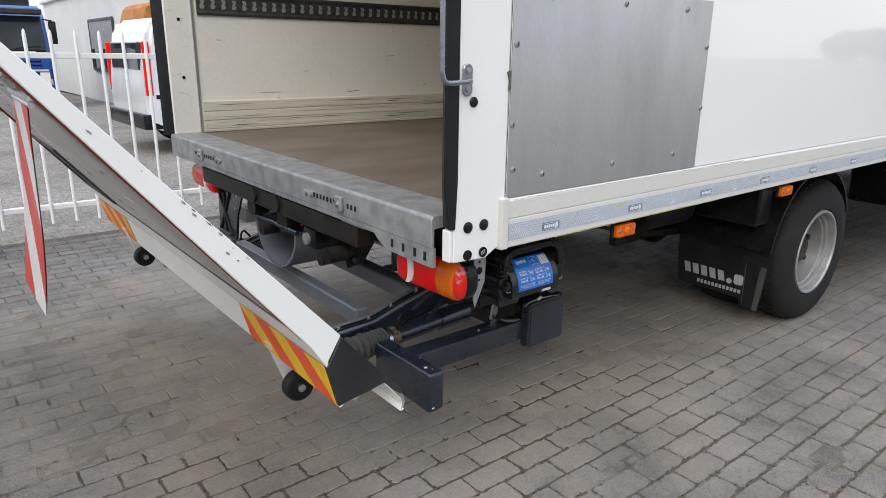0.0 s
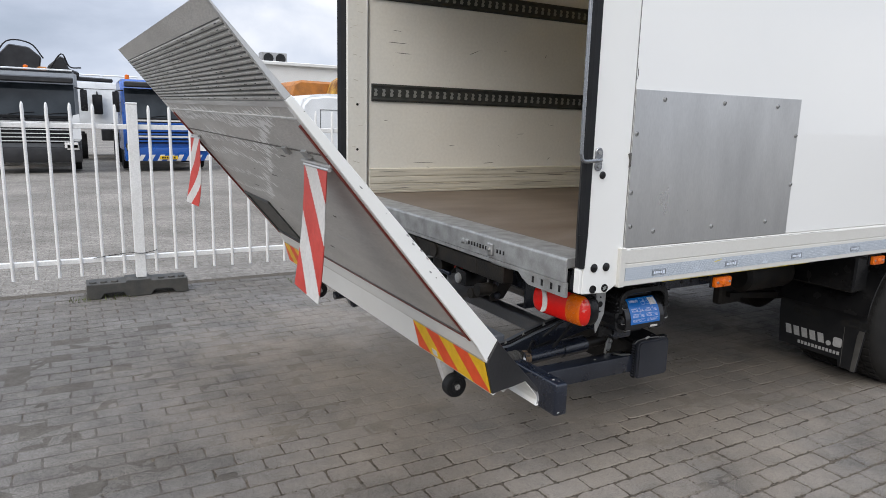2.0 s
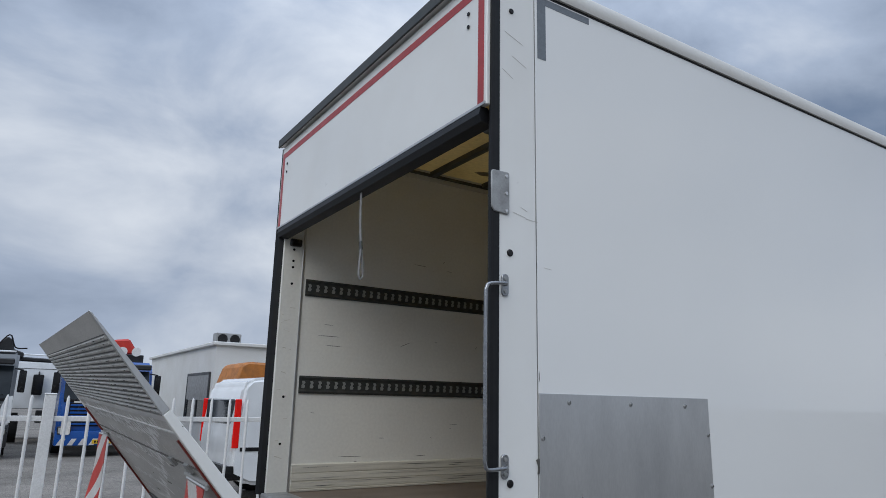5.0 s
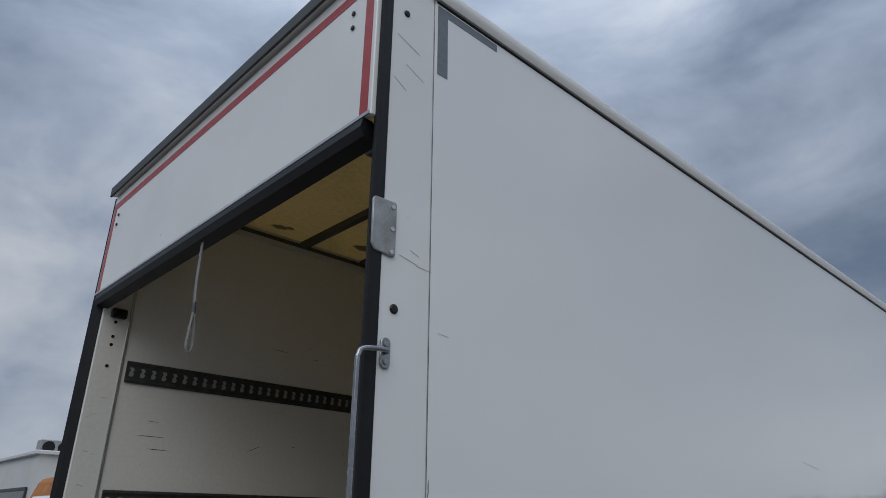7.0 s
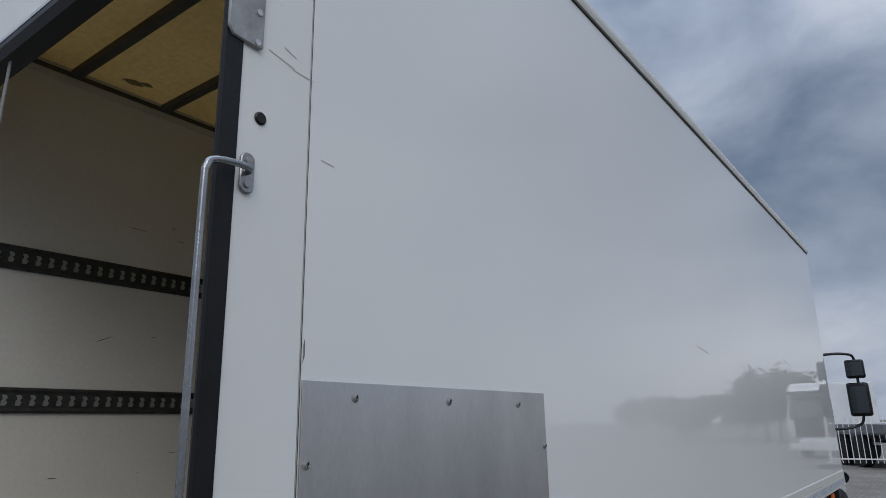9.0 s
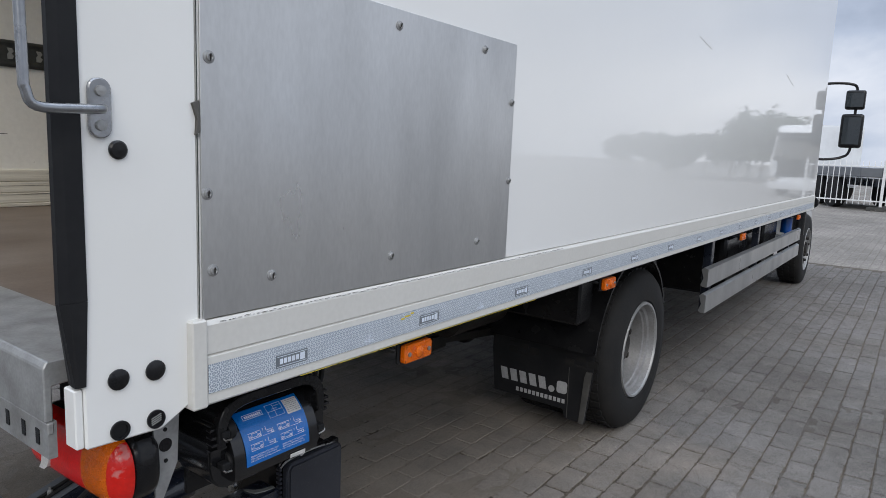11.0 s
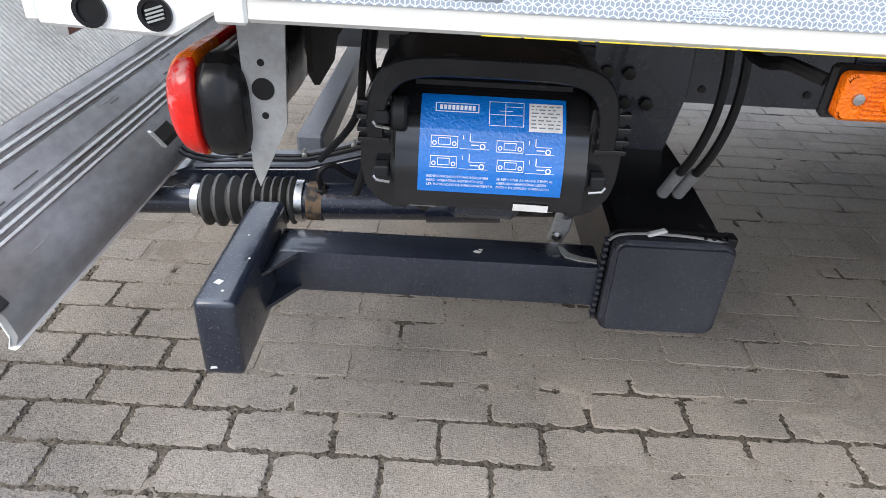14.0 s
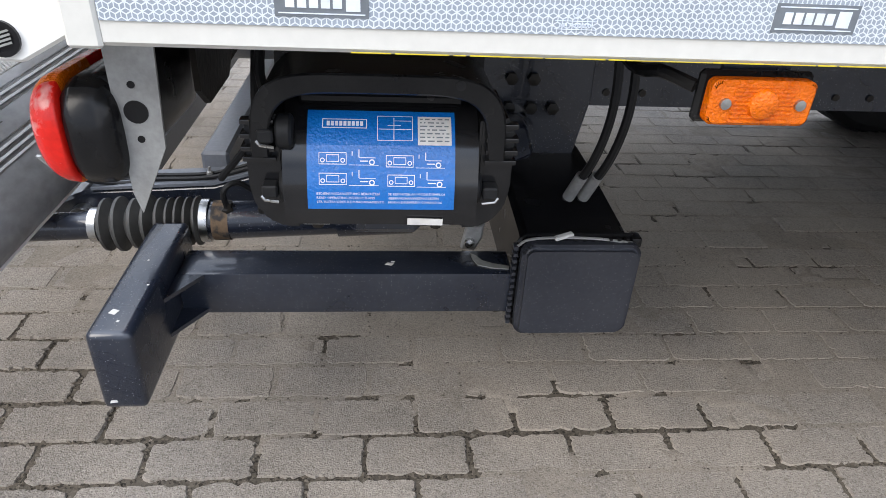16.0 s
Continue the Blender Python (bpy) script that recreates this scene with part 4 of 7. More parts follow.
for x, z in ((0.10, 0.84), (0.165, 0.84), (0.10, 0.75), (0.16, 0.76), (0.11, 0.69)):
    part("stay_bolt", lathe([(0, 0.017), (-0.008, 0.016), (-0.014, 0.009), (-0.015, 0)], "y", (x, 0.70, z), 12), M_LID, stay, smooth=True)
part("sill_stay_angle", box(-0.002, 0.10, 0.714, 0.80, 0.80, 0.872, 0.003), M_GREASE, truck)
# ---- wheels, axle, mud guards ----
def wheel(name, x, y_face, z, r=0.40, width=0.24, rim=0.238, dish=0.10, parent=truck, n=40, side=-1):
    """A truck wheel; y_face is the outer side wall, side tells which way it faces."""
    s = -side
    tyre = part(name, lathe([(s * 0.02, rim), (0.0, rim + 0.012), (s * -0.006, rim + 0.05), (s * 0.006, r - 0.03), (s * 0.03, r - 0.006), (s * 0.05, r), (s * (width - 0.05), r), (s * (width - 0.03), r - 0.006), (s * width, r - 0.04), (s * width, rim)], "y", (x, y_face, z), n, caps=False), M_TYRE, parent, "black truck tyre on a silver rim", smooth=True)
    part("rim_lip", lathe([(s * 0.012, rim + 0.004), (s * -0.002, rim), (s * -0.002, rim - 0.010), (s * 0.008, rim - 0.015)], "y", (x, y_face, z), n, caps=False), M_GALV, tyre, "bare bright rim lip", smooth=True)
    part("rim", lathe([(s * 0.0085, rim - 0.015), (s * 0.035, rim - 0.019), (s * 0.04, rim - 0.034), (s * 0.055, rim - 0.036), (s * 0.06, rim - 0.045), (s * dish, rim - 0.052), (s * (dish + 0.03), rim - 0.06)], "y", (x, y_face, z), n, caps=False), M_RIM, tyre, "silver painted steel rim", smooth=True)
    # Deep dishes get the disc with shade painted into its colour.
    part("rim_disc", lathe([(s * (dish + 0.029), rim - 0.055), (s * (dish + 0.02), rim * 0.68), (s * (dish + 0.005), rim * 0.62), (s * (dish + 0.005), 0.0)], "y", (x, y_face, z), n, caps=False), M_RIM_SHADE if dish > 0.08 else M_RIM, tyre, smooth=True)
    out = max(-0.01, dish - 0.05)
    part("hub", lathe([(s * (dish + 0.004), 0.088), (s * (out + 0.02), 0.082), (s * (out + 0.005), 0.07), (s * out, 0.0)], "y", (x, y_face, z), 20), M_GREASE, tyre, smooth=True)
    for k in range(6):
        a = 2 * math.pi * (k + 0.4) / 6
        cx, cz = x + 0.122 * math.cos(a), z + 0.122 * math.sin(a)
        part("wheel_nut", lathe([(s * (dish + 0.004), 0.018), (s * (dish - 0.03), 0.016), (s * (dish - 0.034), 0)], "y", (cx, y_face, cz), 6), M_GREASE, tyre)
        vx, vz = x + 0.172 * math.cos(a + 0.5), z + 0.172 * math.sin(a + 0.5)
        part("vent_hole", lathe([(s * (dish + 0.012), 0.024), (s * (dish + 0.001), 0.022), (s * (dish + 0.001), 0)], "y", (vx, y_face, vz), 12), M_BPLAST, tyre)
    bm = bmesh.new()
    for k in range(48):
        a = 2 * math.pi * k / 48
        for j in (0, 1, 2):
            yy = y_face + s * (0.05 + j * (width - 0.1) / 2.4)
            bx = moved(box(-0.017, 0.017, 0, s * (width - 0.1) / 3.0, -0.004, 0.006), pose(x, yy, z) @ pose(0, 0, 0, 0, -math.degrees(a) + 3 * j, 0) @ pose(0, 0, r))
            me = bpy.data.meshes.new("t")
            bx.to_mesh(me)
            bx.free()
            bm.from_mesh(me)
            bpy.data.meshes.remove(me)
    part("tread", bm, M_TYRE, tyre)
    return tyre


REAR_X, FRONT_X = 2.74, 8.03
wheel("rear_wheel", REAR_X, 0.10, 0.396, dish=0.125)
wheel("rear_wheel", REAR_X, 0.40, 0.396, n=28)
wheel("rear_wheel", REAR_X, 2.40, 0.396, side=1, n=28)
wheel("front_wheel", FRONT_X, 0.08, 0.396, dish=0.02)
wheel("front_wheel", FRONT_X, 2.42, 0.396, side=1, n=28)
part("rear_axle", lathe([(0.6, 0.07), (1.0, 0.08), (1.12, 0.19), (1.36, 0.19), (1.5, 0.08), (1.9, 0.07)], "y", (REAR_X, 0, 0.41), 20), M_GREASE, truck, smooth=True)
part("prop_shaft", tube([(REAR_X, 1.24, 0.45), (7.0, 1.24, 0.62)], 0.055, 14), M_GREASE, truck, smooth=True)


def mudguard(x, y0, y1, z, r, a0, a1):
    n, o, i = 16, [], []
    for k in range(n + 1):
        a = radians(a0 + (a1 - a0) * k / n)
        o.append((x + r * math.cos(a), z + r * math.sin(a)))
        i.append((x + (r - 0.012) * math.cos(a), z + (r - 0.012) * math.sin(a)))
    return prism(o + i[::-1], "y", y0, y1)


part("mudguard", mudguard(REAR_X, 0.14, 0.72, 0.396, 0.475, 20, 172), M_BPLAST, truck, "black plastic mudguard", smooth=True)
flap = part("mud_flap", prism([(0.17, 0.33), (0.20, 0.105), (0.30, 0.11), (0.31, 0.15), (0.69, 0.155), (0.71, 0.36), (0.71, 0.62), (0.17, 0.62)], "x", 2.335, 2.352, bev=0.003), M_RUBBER, truck, "black rubber mud flap with white logo bars")
part("flap_strip", prism([(0.172, 0.36), (0.199, 0.107), (0.222, 0.107), (0.208, 0.33), (0.20, 0.36)], "x", 2.326, 2.3348), M_BOOT, flap, "worn grey flap edge")
part("flap_seam", tube([(2.334, 0.285, 0.115), (2.334, 0.288, 0.36)], 0.0018, 5), M_BOOT, flap)
bm = bmesh.new()
for k in range(5):
    y, cut = 0.398 + k * 0.0525, 0.012
    prism([(y, 0.226), (y + 0.036, 0.226), (y + 0.036 + cut, 0.284), (y + cut, 0.284)], "x", 2.3325, 2.3345, bm=bm)
prism(rounded(0.292, 0.345, 0.226, 0.284, 0.013), "x", 2.3325, 2.3345, bm=bm)
lathe([(2.3325, 0.0), (2.3325, 0.016), (2.3345, 0.016), (2.3345, 0.0)], "x", (0, 0.372, 0.236), 14, bm)
tagged(part("logo_mark", bm, M_LOGO, flap), kind="stuff")
bm = bmesh.new()
for k in range(12):
    box(2.3325, 2.3345, 0.30 + k * 0.0225, 0.315 + k * 0.0225, 0.180, 0.200, bm=bm)
tagged(part("logo_mark", bm, M_LOGO, flap), kind="stuff")
part("flap_bracket", box(2.20, 2.334, 0.2, 0.72, 0.60, 0.86, 0.01), M_BPLAST, truck)
part("air_tank", lathe([(0, 0.0), (0, 0.07), (0.02, 0.095), (0.40, 0.095), (0.42, 0.07), (0.42, 0)], "x", (1.72, 0.60, 0.66), 22), M_GREASE, truck, smooth=True)
part("spring_hanger", box(1.75, 1.95, 0.72, 0.78, 0.45, 0.7, 0.01), M_GREASE, truck)
part("leaf_spring", prism([(1.8, 0.50), (2.4, 0.43), (2.83, 0.42), (3.3, 0.43), (3.9, 0.50), (3.9, 0.53), (3.3, 0.47), (2.83, 0.47), (2.4, 0.47), (1.8, 0.53)], "y", 0.69, 0.77), M_GREASE, truck)

# side guard, tank and boxes further along
for z in (0.42, 0.58):
    part("side_guard", prism([(0.05, z), (0.05, z + 0.11), (0.075, z + 0.12), (0.09, z + 0.105), (0.075, z + 0.055), (0.09, z + 0.01), (0.075, z)], "x", 3.7, 7.2), M_ALU, truck, "aluminium side guard profile")
for x in (3.9, 5.3, 6.8):
    part("guard_stay", box(x, x + 0.06, 0.0905, 0.14, 0.40, 0.88, 0.004), M_BLACK, truck)
part("fuel_tank", box(4.6, 5.6, 0.16, 0.68, 0.36, 0.80, 0.05, seg=3), M_BPLAST, truck)
part("battery_box", box(5.9, 6.5, 0.16, 0.7, 0.42, 0.82, 0.02), M_BPLAST, truck)
part("blue_canister", lathe([(0, 0), (0, 0.05), (0.14, 0.05), (0.15, 0.03), (0.15, 0)], "z", (6.75, 0.12, 0.68), 16), M_TRUCKB, truck, smooth=True)


def marker_lamp(x, y=0.0, z=0.823):
    base = part("marker_base", box(x - 0.005, x + 0.111, y + 0.018, y + 0.03, z - 0.004, z + 0.049, 0.004), M_BPLAST, truck)
    lamp = part("marker_lamp", prism(rounded(x, x + 0.106, z, z + 0.045, 0.008), "y", y, y + 0.018, bev=0.003), M_AMBER, truck, "amber side marker lamp", smooth=True)
    part("lens_bulge", lathe([(0.002, 0.016), (-0.004, 0.014), (-0.007, 0.008), (-0.0075, 0)], "y", (x + 0.053, y, z + 0.0225), 18), M_AMBER, lamp, smooth=True)
    for k in range(9):
        part("lens_ridge", box(x + 0.022, x + 0.084, y - 0.0012, y + 0.001, z + 0.004 + k * 0.0044, z + 0.0062 + k * 0.0044), M_AMBER, lamp)
    for dx in (0.015, 0.091):
        part("lens_screw", lathe([(0.001, 0.006), (-0.003, 0.0055), (-0.0035, 0)], "y", (x + dx, y, z + 0.0225), 10), M_CHROME, lamp)
    part("lamp_bracket", box(x + 0.02, x + 0.09, y + 0.031, y + 0.036, z + 0.03, 0.888), M_BLACK, base)
    part("lamp_cable", tube(bend([(x - 0.004, y + 0.03, z + 0.03), (x - 0.03, y + 0.06, z + 0.036), (x - 0.045, y + 0.10, z + 0.03), (x - 0.06, y + 0.2, z + 0.06)], 4), 0.007, 8), M_BPLAST, base, smooth=True)


for x in (0.762, 1.975, 4.28, 6.6):
    marker_lamp(x)


# ---- tail lamps ----
def tail_lamp(y0, s):
    """A three-colour lamp; s points from its outer end inwards."""
    zc, y1 = 0.764, y0 + s * 0.345

    def shell(ga, gb, x0, x1, h, bulge, n=14, square=0.6, close=0.045, flat=False):
        """A slice of the lamp's rounded body between two parts of its length."""
        bm, rows, long = bmesh.new(), [], abs(y1 - y0)
        for k in range(n + 1):
            f = 0.5 - 0.5 * math.cos(math.pi * k / n)
            g = ga + (gb - ga) * f
            d = min(1.0, min(g, 1 - g) * long / close)
            drop = max(0.02, math.sqrt(max(0.0, 1 - (1 - d) ** 2)))
            ring = []
            for j in range(28):
                ang = 2 * math.pi * j / 28
                cs, sn = math.cos(ang), math.sin(ang)
                hz = h * drop ** 0.7 * math.copysign(abs(sn) ** square, sn)
                depth = (x1 - bulge * drop) if cs > 0 else ((x0 + x1) / 2 + 0.006 if flat else x0)
                xx = (x0 + x1) / 2 + (depth - (x0 + x1) / 2) * abs(cs) ** square * (0.4 + 0.6 * drop)
                ring.append(bm.verts.new((xx, y0 + s * long * g, zc + 0.012 * (0.5 - g) + hz)))
            rows.append(ring)
        for p, q in zip(rows, rows[1:]):
            for j in range(28):
                bm.faces.new((p[j], p[(j + 1) % 28], q[(j + 1) % 28], q[j]))
        bm.faces.new(rows[0])
        bm.faces.new(rows[-1])
        bmesh.ops.recalc_face_normals(bm, faces=bm.faces)
        return bm

    lamp = part("tail_lamp", shell(0, 1, 0.178, 0.116, 0.059, 0.0, close=0.035), M_BPLAST, truck, "tail lamp with red, white and amber lenses", smooth=True)
    part("red_lens", shell(0.30, 1, 0.144, 0.094, 0.061, 0.014, square=0.85, flat=True), M_RED, lamp, smooth=True)
    part("amber_lens", shell(0.07, 0.30, 0.144, 0.094, 0.061, 0.014, square=0.85, flat=True), M_AMBER, lamp, smooth=True)
    part("end_lens", shell(0, 0.07, 0.144, 0.094, 0.061, 0.014, square=0.85, flat=True), M_ENDL, lamp, smooth=True)
    cy = y0 + s * 0.255
    bm = bmesh.new()
    pts = [(cy - s * 0.036 * math.cos(a), zc + 0.048 * math.sin(a)) for a in [radians(-90 + 180 * k / 10) for k in range(11)]]
    pts += [(cy + s * 0.012 - s * 0.016 * math.cos(a), zc + 0.048 * math.sin(a)) for a in [radians(90 - 180 * k / 10) for k in range(11)]]
    part("reverse_lens", prism(pts, "x", 0.0785, 0.096), M_CLEAR, lamp, "milky white reversing lens")
    part("lamp_back", box(0.14, 0.178, min(y0 + s * 0.03, y0 + s * 0.12), max(y0 + s * 0.03, y0 + s * 0.12), 0.745, 0.83, 0.016, seg=3), M_BPLAST, lamp, smooth=True)
    return lamp


tail_lamp(0.06, 1)
tail_lamp(2.46, -1)
bracket_line = [(0.170, 0.889), (0.222, 0.889), (0.215, 0.754), (0.178, 0.675), (0.1715, 0.70)]
for y0 in (0.085, 2.411):
    br = part("lamp_bracket", prism(bracket_line, "y", y0, y0 + 0.004), M_GALV, truck, "galvanised lamp bracket with hole")
    part("bracket_hole", lathe([(0, 0.0125), (-0.001, 0.0125), (-0.001, 0)], "y", (0.192, y0, 0.794), 18), M_BPLAST, br)
    for z in (0.823, 0.764):
        part("bracket_hole", lathe([(0, 0.004), (-0.001, 0.004), (-0.001, 0)], "y", (0.192, y0, z), 10), M_BPLAST, br)

# ---- cab end: mirrors, cab corner ----
part("cab", prism([(LEN + 0.12, 0.55), (LEN + 0.12, 2.55), (LEN + 0.4, 2.7), (9.3, 2.65), (9.75, 1.75), (9.8, 0.5), (8.95, 0.45), (8.75, 0.82), (8.0, 0.82), (7.9, 0.55)], "y", 0.24, 2.26, bev=0.05, seg=2), M_VANW, truck, "white truck cab", smooth=True).location.x = CAB
part("cab_gap_bellows", box(LEN + 0.005, LEN + 0.119, 0.3, 2.2, 0.9, 2.3), M_RUBBER, truck)
part("air_intake", tube([(LEN + 0.07, 0.12, 0.6), (LEN + 0.07, 0.12, 1.5)], 0.06, 14), M_BPLAST, truck, smooth=True)
mirror_arm = part("mirror_arm", tube(bend([(8.9, 0.26, 2.28), (8.95, 0.06, 2.30), (9.0, -0.09, 2.29), (9.02, -0.15, 2.25), (9.02, -0.16, 2.1), (9.02, -0.16, 1.75), (9.02, -0.15, 1.52), (9.0, -0.08, 1.45), (8.95, 0.06, 1.42), (8.9, 0.26, 1.42)], 4), 0.016, 8), M_BPLAST, truck, smooth=True)
mirror_arm.location.x = CAB
part("mirror", box(8.97, 9.07, -0.25, -0.05, 2.0, 2.22, 0.03, seg=3), M_BPLAST, mirror_arm, smooth=True)
part("mirror", box(8.97, 9.07, -0.26, -0.03, 1.56, 1.95, 0.035, seg=3), M_BPLAST, mirror_arm, smooth=True)
for z0, z1 in ((2.03, 2.19), (1.6, 1.91)):
    part("mirror_glass", box(8.964, 8.9695, -0.235, -0.06, z0, z1), M_GLASS, mirror_arm)
part("cab_step_lamp", lathe([(0, 0.06), (0.05, 0.06), (0.06, 0)], "x", (LEN + 0.1, 0.02, 0.95), 14), M_BPLAST, truck)
# ---- tail lift ----
LIFT_ORG, LIFT_U, LIFT_N = Vector((-0.175, 0, 0.545)), Vector((-0.6757, 0, 0.7373)), Vector((0.7373, 0, 0.6757))
LY0, LY1 = 0.026, 2.57
lift = thing("tail_lift", "tilted aluminium tail lift platform on black steel arms", "tail lift")


def on_lift(s, n, y=0.0):
    """Along the platform's slope from its hinge edge, and off its load face."""
    p = LIFT_ORG + s * LIFT_U + n * LIFT_N
    return Vector((p.x, y, p.z))


def slope(outline, y0, y1, bm=None, bev=0.0):
    return prism([(on_lift(s, n).x, on_lift(s, n).z) for s, n in outline], "y", y0, y1, bm, bev)


platform = part("platform", slope([(0.13, -0.004), (1.69, -0.001), (1.70, -0.004), (1.33, -0.016), (0.30, -0.056), (0.27, -0.062), (0.13, -0.115), (0.06, -0.1), (0.05, -0.03)], LY0 + 0.02, LY1 - 0.02), M_UNDER, lift, "worn grey aluminium platform with ribs")
# ribs of the load face, running up the slope
bm = bmesh.new()
verts, faces = [], []
for k in range(226):
    y = LY0 + 0.03 + k * 0.011
    if y > LY1 - 0.035:
        break
    b0 = len(verts)
    for s in (0.135, 1.33):
        for dy, n in ((0.0, -0.0035), (0.0018, 0.0005), (0.0042, 0.0005), (0.006, -0.0035)):
            verts.append(on_lift(s, n, y + dy))
    faces += [(b0, b0 + 1, b0 + 5, b0 + 4), (b0 + 1, b0 + 2, b0 + 6, b0 + 5), (b0 + 2, b0 + 3, b0 + 7, b0 + 6), (b0, b0 + 3, b0 + 2, b0 + 1), (b0 + 4, b0 + 5, b0 + 6, b0 + 7)]
me = bpy.data.meshes.new("ribs")
me.from_pydata(verts, [], faces)
me.materials.append(M_ALUW)
ribs = tagged(new("ribs", me), kind="stuff")
ribs.parent = lift
# hinge edge profile with pale grooves and rounded nose
nose = [(0.132, -0.001), (0.128, 0.0)]
for a in (0.112, 0.100, 0.088):
    nose += [(a + 0.0035, 0.0), (a + 0.002, -0.0035), (a - 0.002, -0.0035), (a - 0.0035, 0.0)]
for a in (0.042, 0.030, 0.018):
    nose += [(a + 0.0035, 0.0), (a + 0.002, -0.0035), (a - 0.002, -0.0035), (a - 0.0035, 0.0)]
nose += [(-0.035, 0.0), (-0.058, -0.006), (-0.080, -0.019), (-0.087, -0.034), (-0.084, -0.042), (-0.074, -0.026), (-0.055, -0.016), (0.05, -0.012), (0.132, -0.012)]
edge = part("hinge_profile", slope(nose, LY0 + 0.001, LY1), M_NOSE, lift, "dark smooth hinge profile with pale grooves", smooth=True)
for a in (0.106, 0.094, 0.036, 0.024, 0.0125):
    part("groove_ridge", slope([(a + 0.002, 0.0022), (a - 0.002, 0.0022), (a - 0.002, -0.003), (a + 0.002, -0.003)], LY0 + 0.002, LY1 - 0.002), M_BRIGHT, edge)
for y in (0.585, 1.915):
    part("arm_cutout", slope([(-0.04, 0.0015), (-0.079, -0.02), (-0.082, -0.06), (-0.05, -0.05), (-0.015, 0.0015)], y - 0.035, y + 0.035), M_GREASE, edge)
    part("torn_rim", slope([(-0.012, 0.004), (-0.006, 0.0), (-0.042, -0.003), (-0.05, 0.002)], y - 0.042, y - 0.033), M_ALUW, edge)
# side cheeks: white upper part, black lower end
for y0, y1 in ((LY0, LY0 + 0.0195), (LY1 - 0.0195, LY1)):
    part("side_cheek", slope([(0.252, 0.006), (1.36, 0.004), (1.36, -0.02), (0.30, -0.066), (0.228, -0.078)], y0, y1, bev=0.002), M_WHITE, lift, "chipped white side frame")
    part("ramp_cheek", slope([(1.361, 0.003), (1.695, 0.001), (1.702, -0.003), (1.361, -0.02)], y0, y1, bev=0.001), M_ALU, lift)
    part("end_cheek", slope([(0.251, 0.004), (0.224, -0.080), (0.112, -0.138), (0.093, -0.106), (0.060, -0.060), (0.032, -0.014), (0.0, -0.012), (-0.045, -0.008), (-0.045, 0.002), (-0.03, 0.004)], y0 - 0.003, y1, bev=0.002), M_STEEL, lift, "black plastic end plate")
# pale inner side of the thin hinge profile, with its rounded lip
inner = [(0.048, -0.0125), (-0.054, -0.0165), (-0.0735, -0.0265), (-0.0835, -0.0425), (-0.0875, -0.0345), (-0.0915, -0.033), (-0.0905, -0.041), (-0.0835, -0.046), (-0.0745, -0.0295), (-0.055, -0.0185), (0.048, -0.0145)]
part("profile_inside", slope(inner, LY0 - 0.0005, LY1), M_WHITE, edge, "white inner side and lip of the hinge profile")
# rear beam face with hazard boards
beam = part("rear_beam", slope([(0.30, -0.058), (0.225, -0.0785), (0.105, -0.139), (0.10, -0.128), (0.22, -0.07), (0.29, -0.05)], LY0 + 0.001, LY1 - 0.001), M_WHITE, lift, "white rear beam with hazard boards")
p_top, p_low = on_lift(0.224, -0.0805), on_lift(0.112, -0.1372)
back = (p_low - p_top).cross(Vector((0, 1, 0))).normalized()
if back.x > 0:
    back = -back


def hazard(y0, y1):
    n, h = 5, (p_low - p_top).length
    for k in range(-1, n + 1):
        w = (y1 - y0) / n
        a, b, lean = y0 + k * w, y0 + (k + 1) * w, w * 1.0
        quad = [(a + lean, 0.0), (b + lean, 0.0), (b, h), (a, h)]
        quad = [(min(max(y, y0), y1), d) for y, d in quad]
        if quad[1][0] - quad[0][0] < 1e-4 and quad[2][0] - quad[3][0] < 1e-4:
            continue
        bm = bmesh.new()
        dn = (p_low - p_top).normalized()
        lo = [bm.verts.new(Vector((p_top.x, y, p_top.z)) + dn * d + back * 0.001) for y, d in quad]
        hi = [bm.verts.new(v.co + back * 0.0015) for v in lo]
        fs = [bm.faces.new(hi)] + [bm.faces.new((lo[i], lo[(i + 1) % 4], hi[(i + 1) % 4], hi[i])) for i in range(4)]
        bmesh.ops.remove_doubles(bm, verts=bm.verts, dist=1e-5)
        bmesh.ops.recalc_face_normals(bm, faces=bm.faces)
        part("hazard_stripe", bm, M_HAZO if k % 2 == 0 else M_HAZY, beam)


hazard(0.034, 0.60)
hazard(2.0, 2.56)

# underside: ramp ribs, plate seams, recess, red edge lines
def under(s):
    return -0.0165 - (1.33 - s) * 0.0385 if s < 1.33 else -0.0165 + (s - 1.33) * 0.036


bm = bmesh.new()
for k in range(15):
    s = 1.362 + k * 0.0178
    n = under(s)
    slope([(s, n + 0.003), (s + 0.005, n - 0.006), (s + 0.010, n - 0.006), (s + 0.013, n + 0.003)], LY0 + 0.021, LY1 - 0.021, bm)
part("ramp_ribs", bm, M_ALUW, lift, "ribbed aluminium ramp end")
# Dark strips along the valleys between the ramp ribs.
bm = bmesh.new()
for k in range(15):
    s = 1.3755 + k * 0.0178
    slope([(s, under(s) + 0.001), (s, under(s) - 0.0014), (s + 0.0035, under(s) - 0.0014), (s + 0.0035, under(s) + 0.001)], LY0 + 0.021, LY1 - 0.021, bm)
tagged(part("groove_dirt", bm, M_RAILD, lift), kind="stuff")
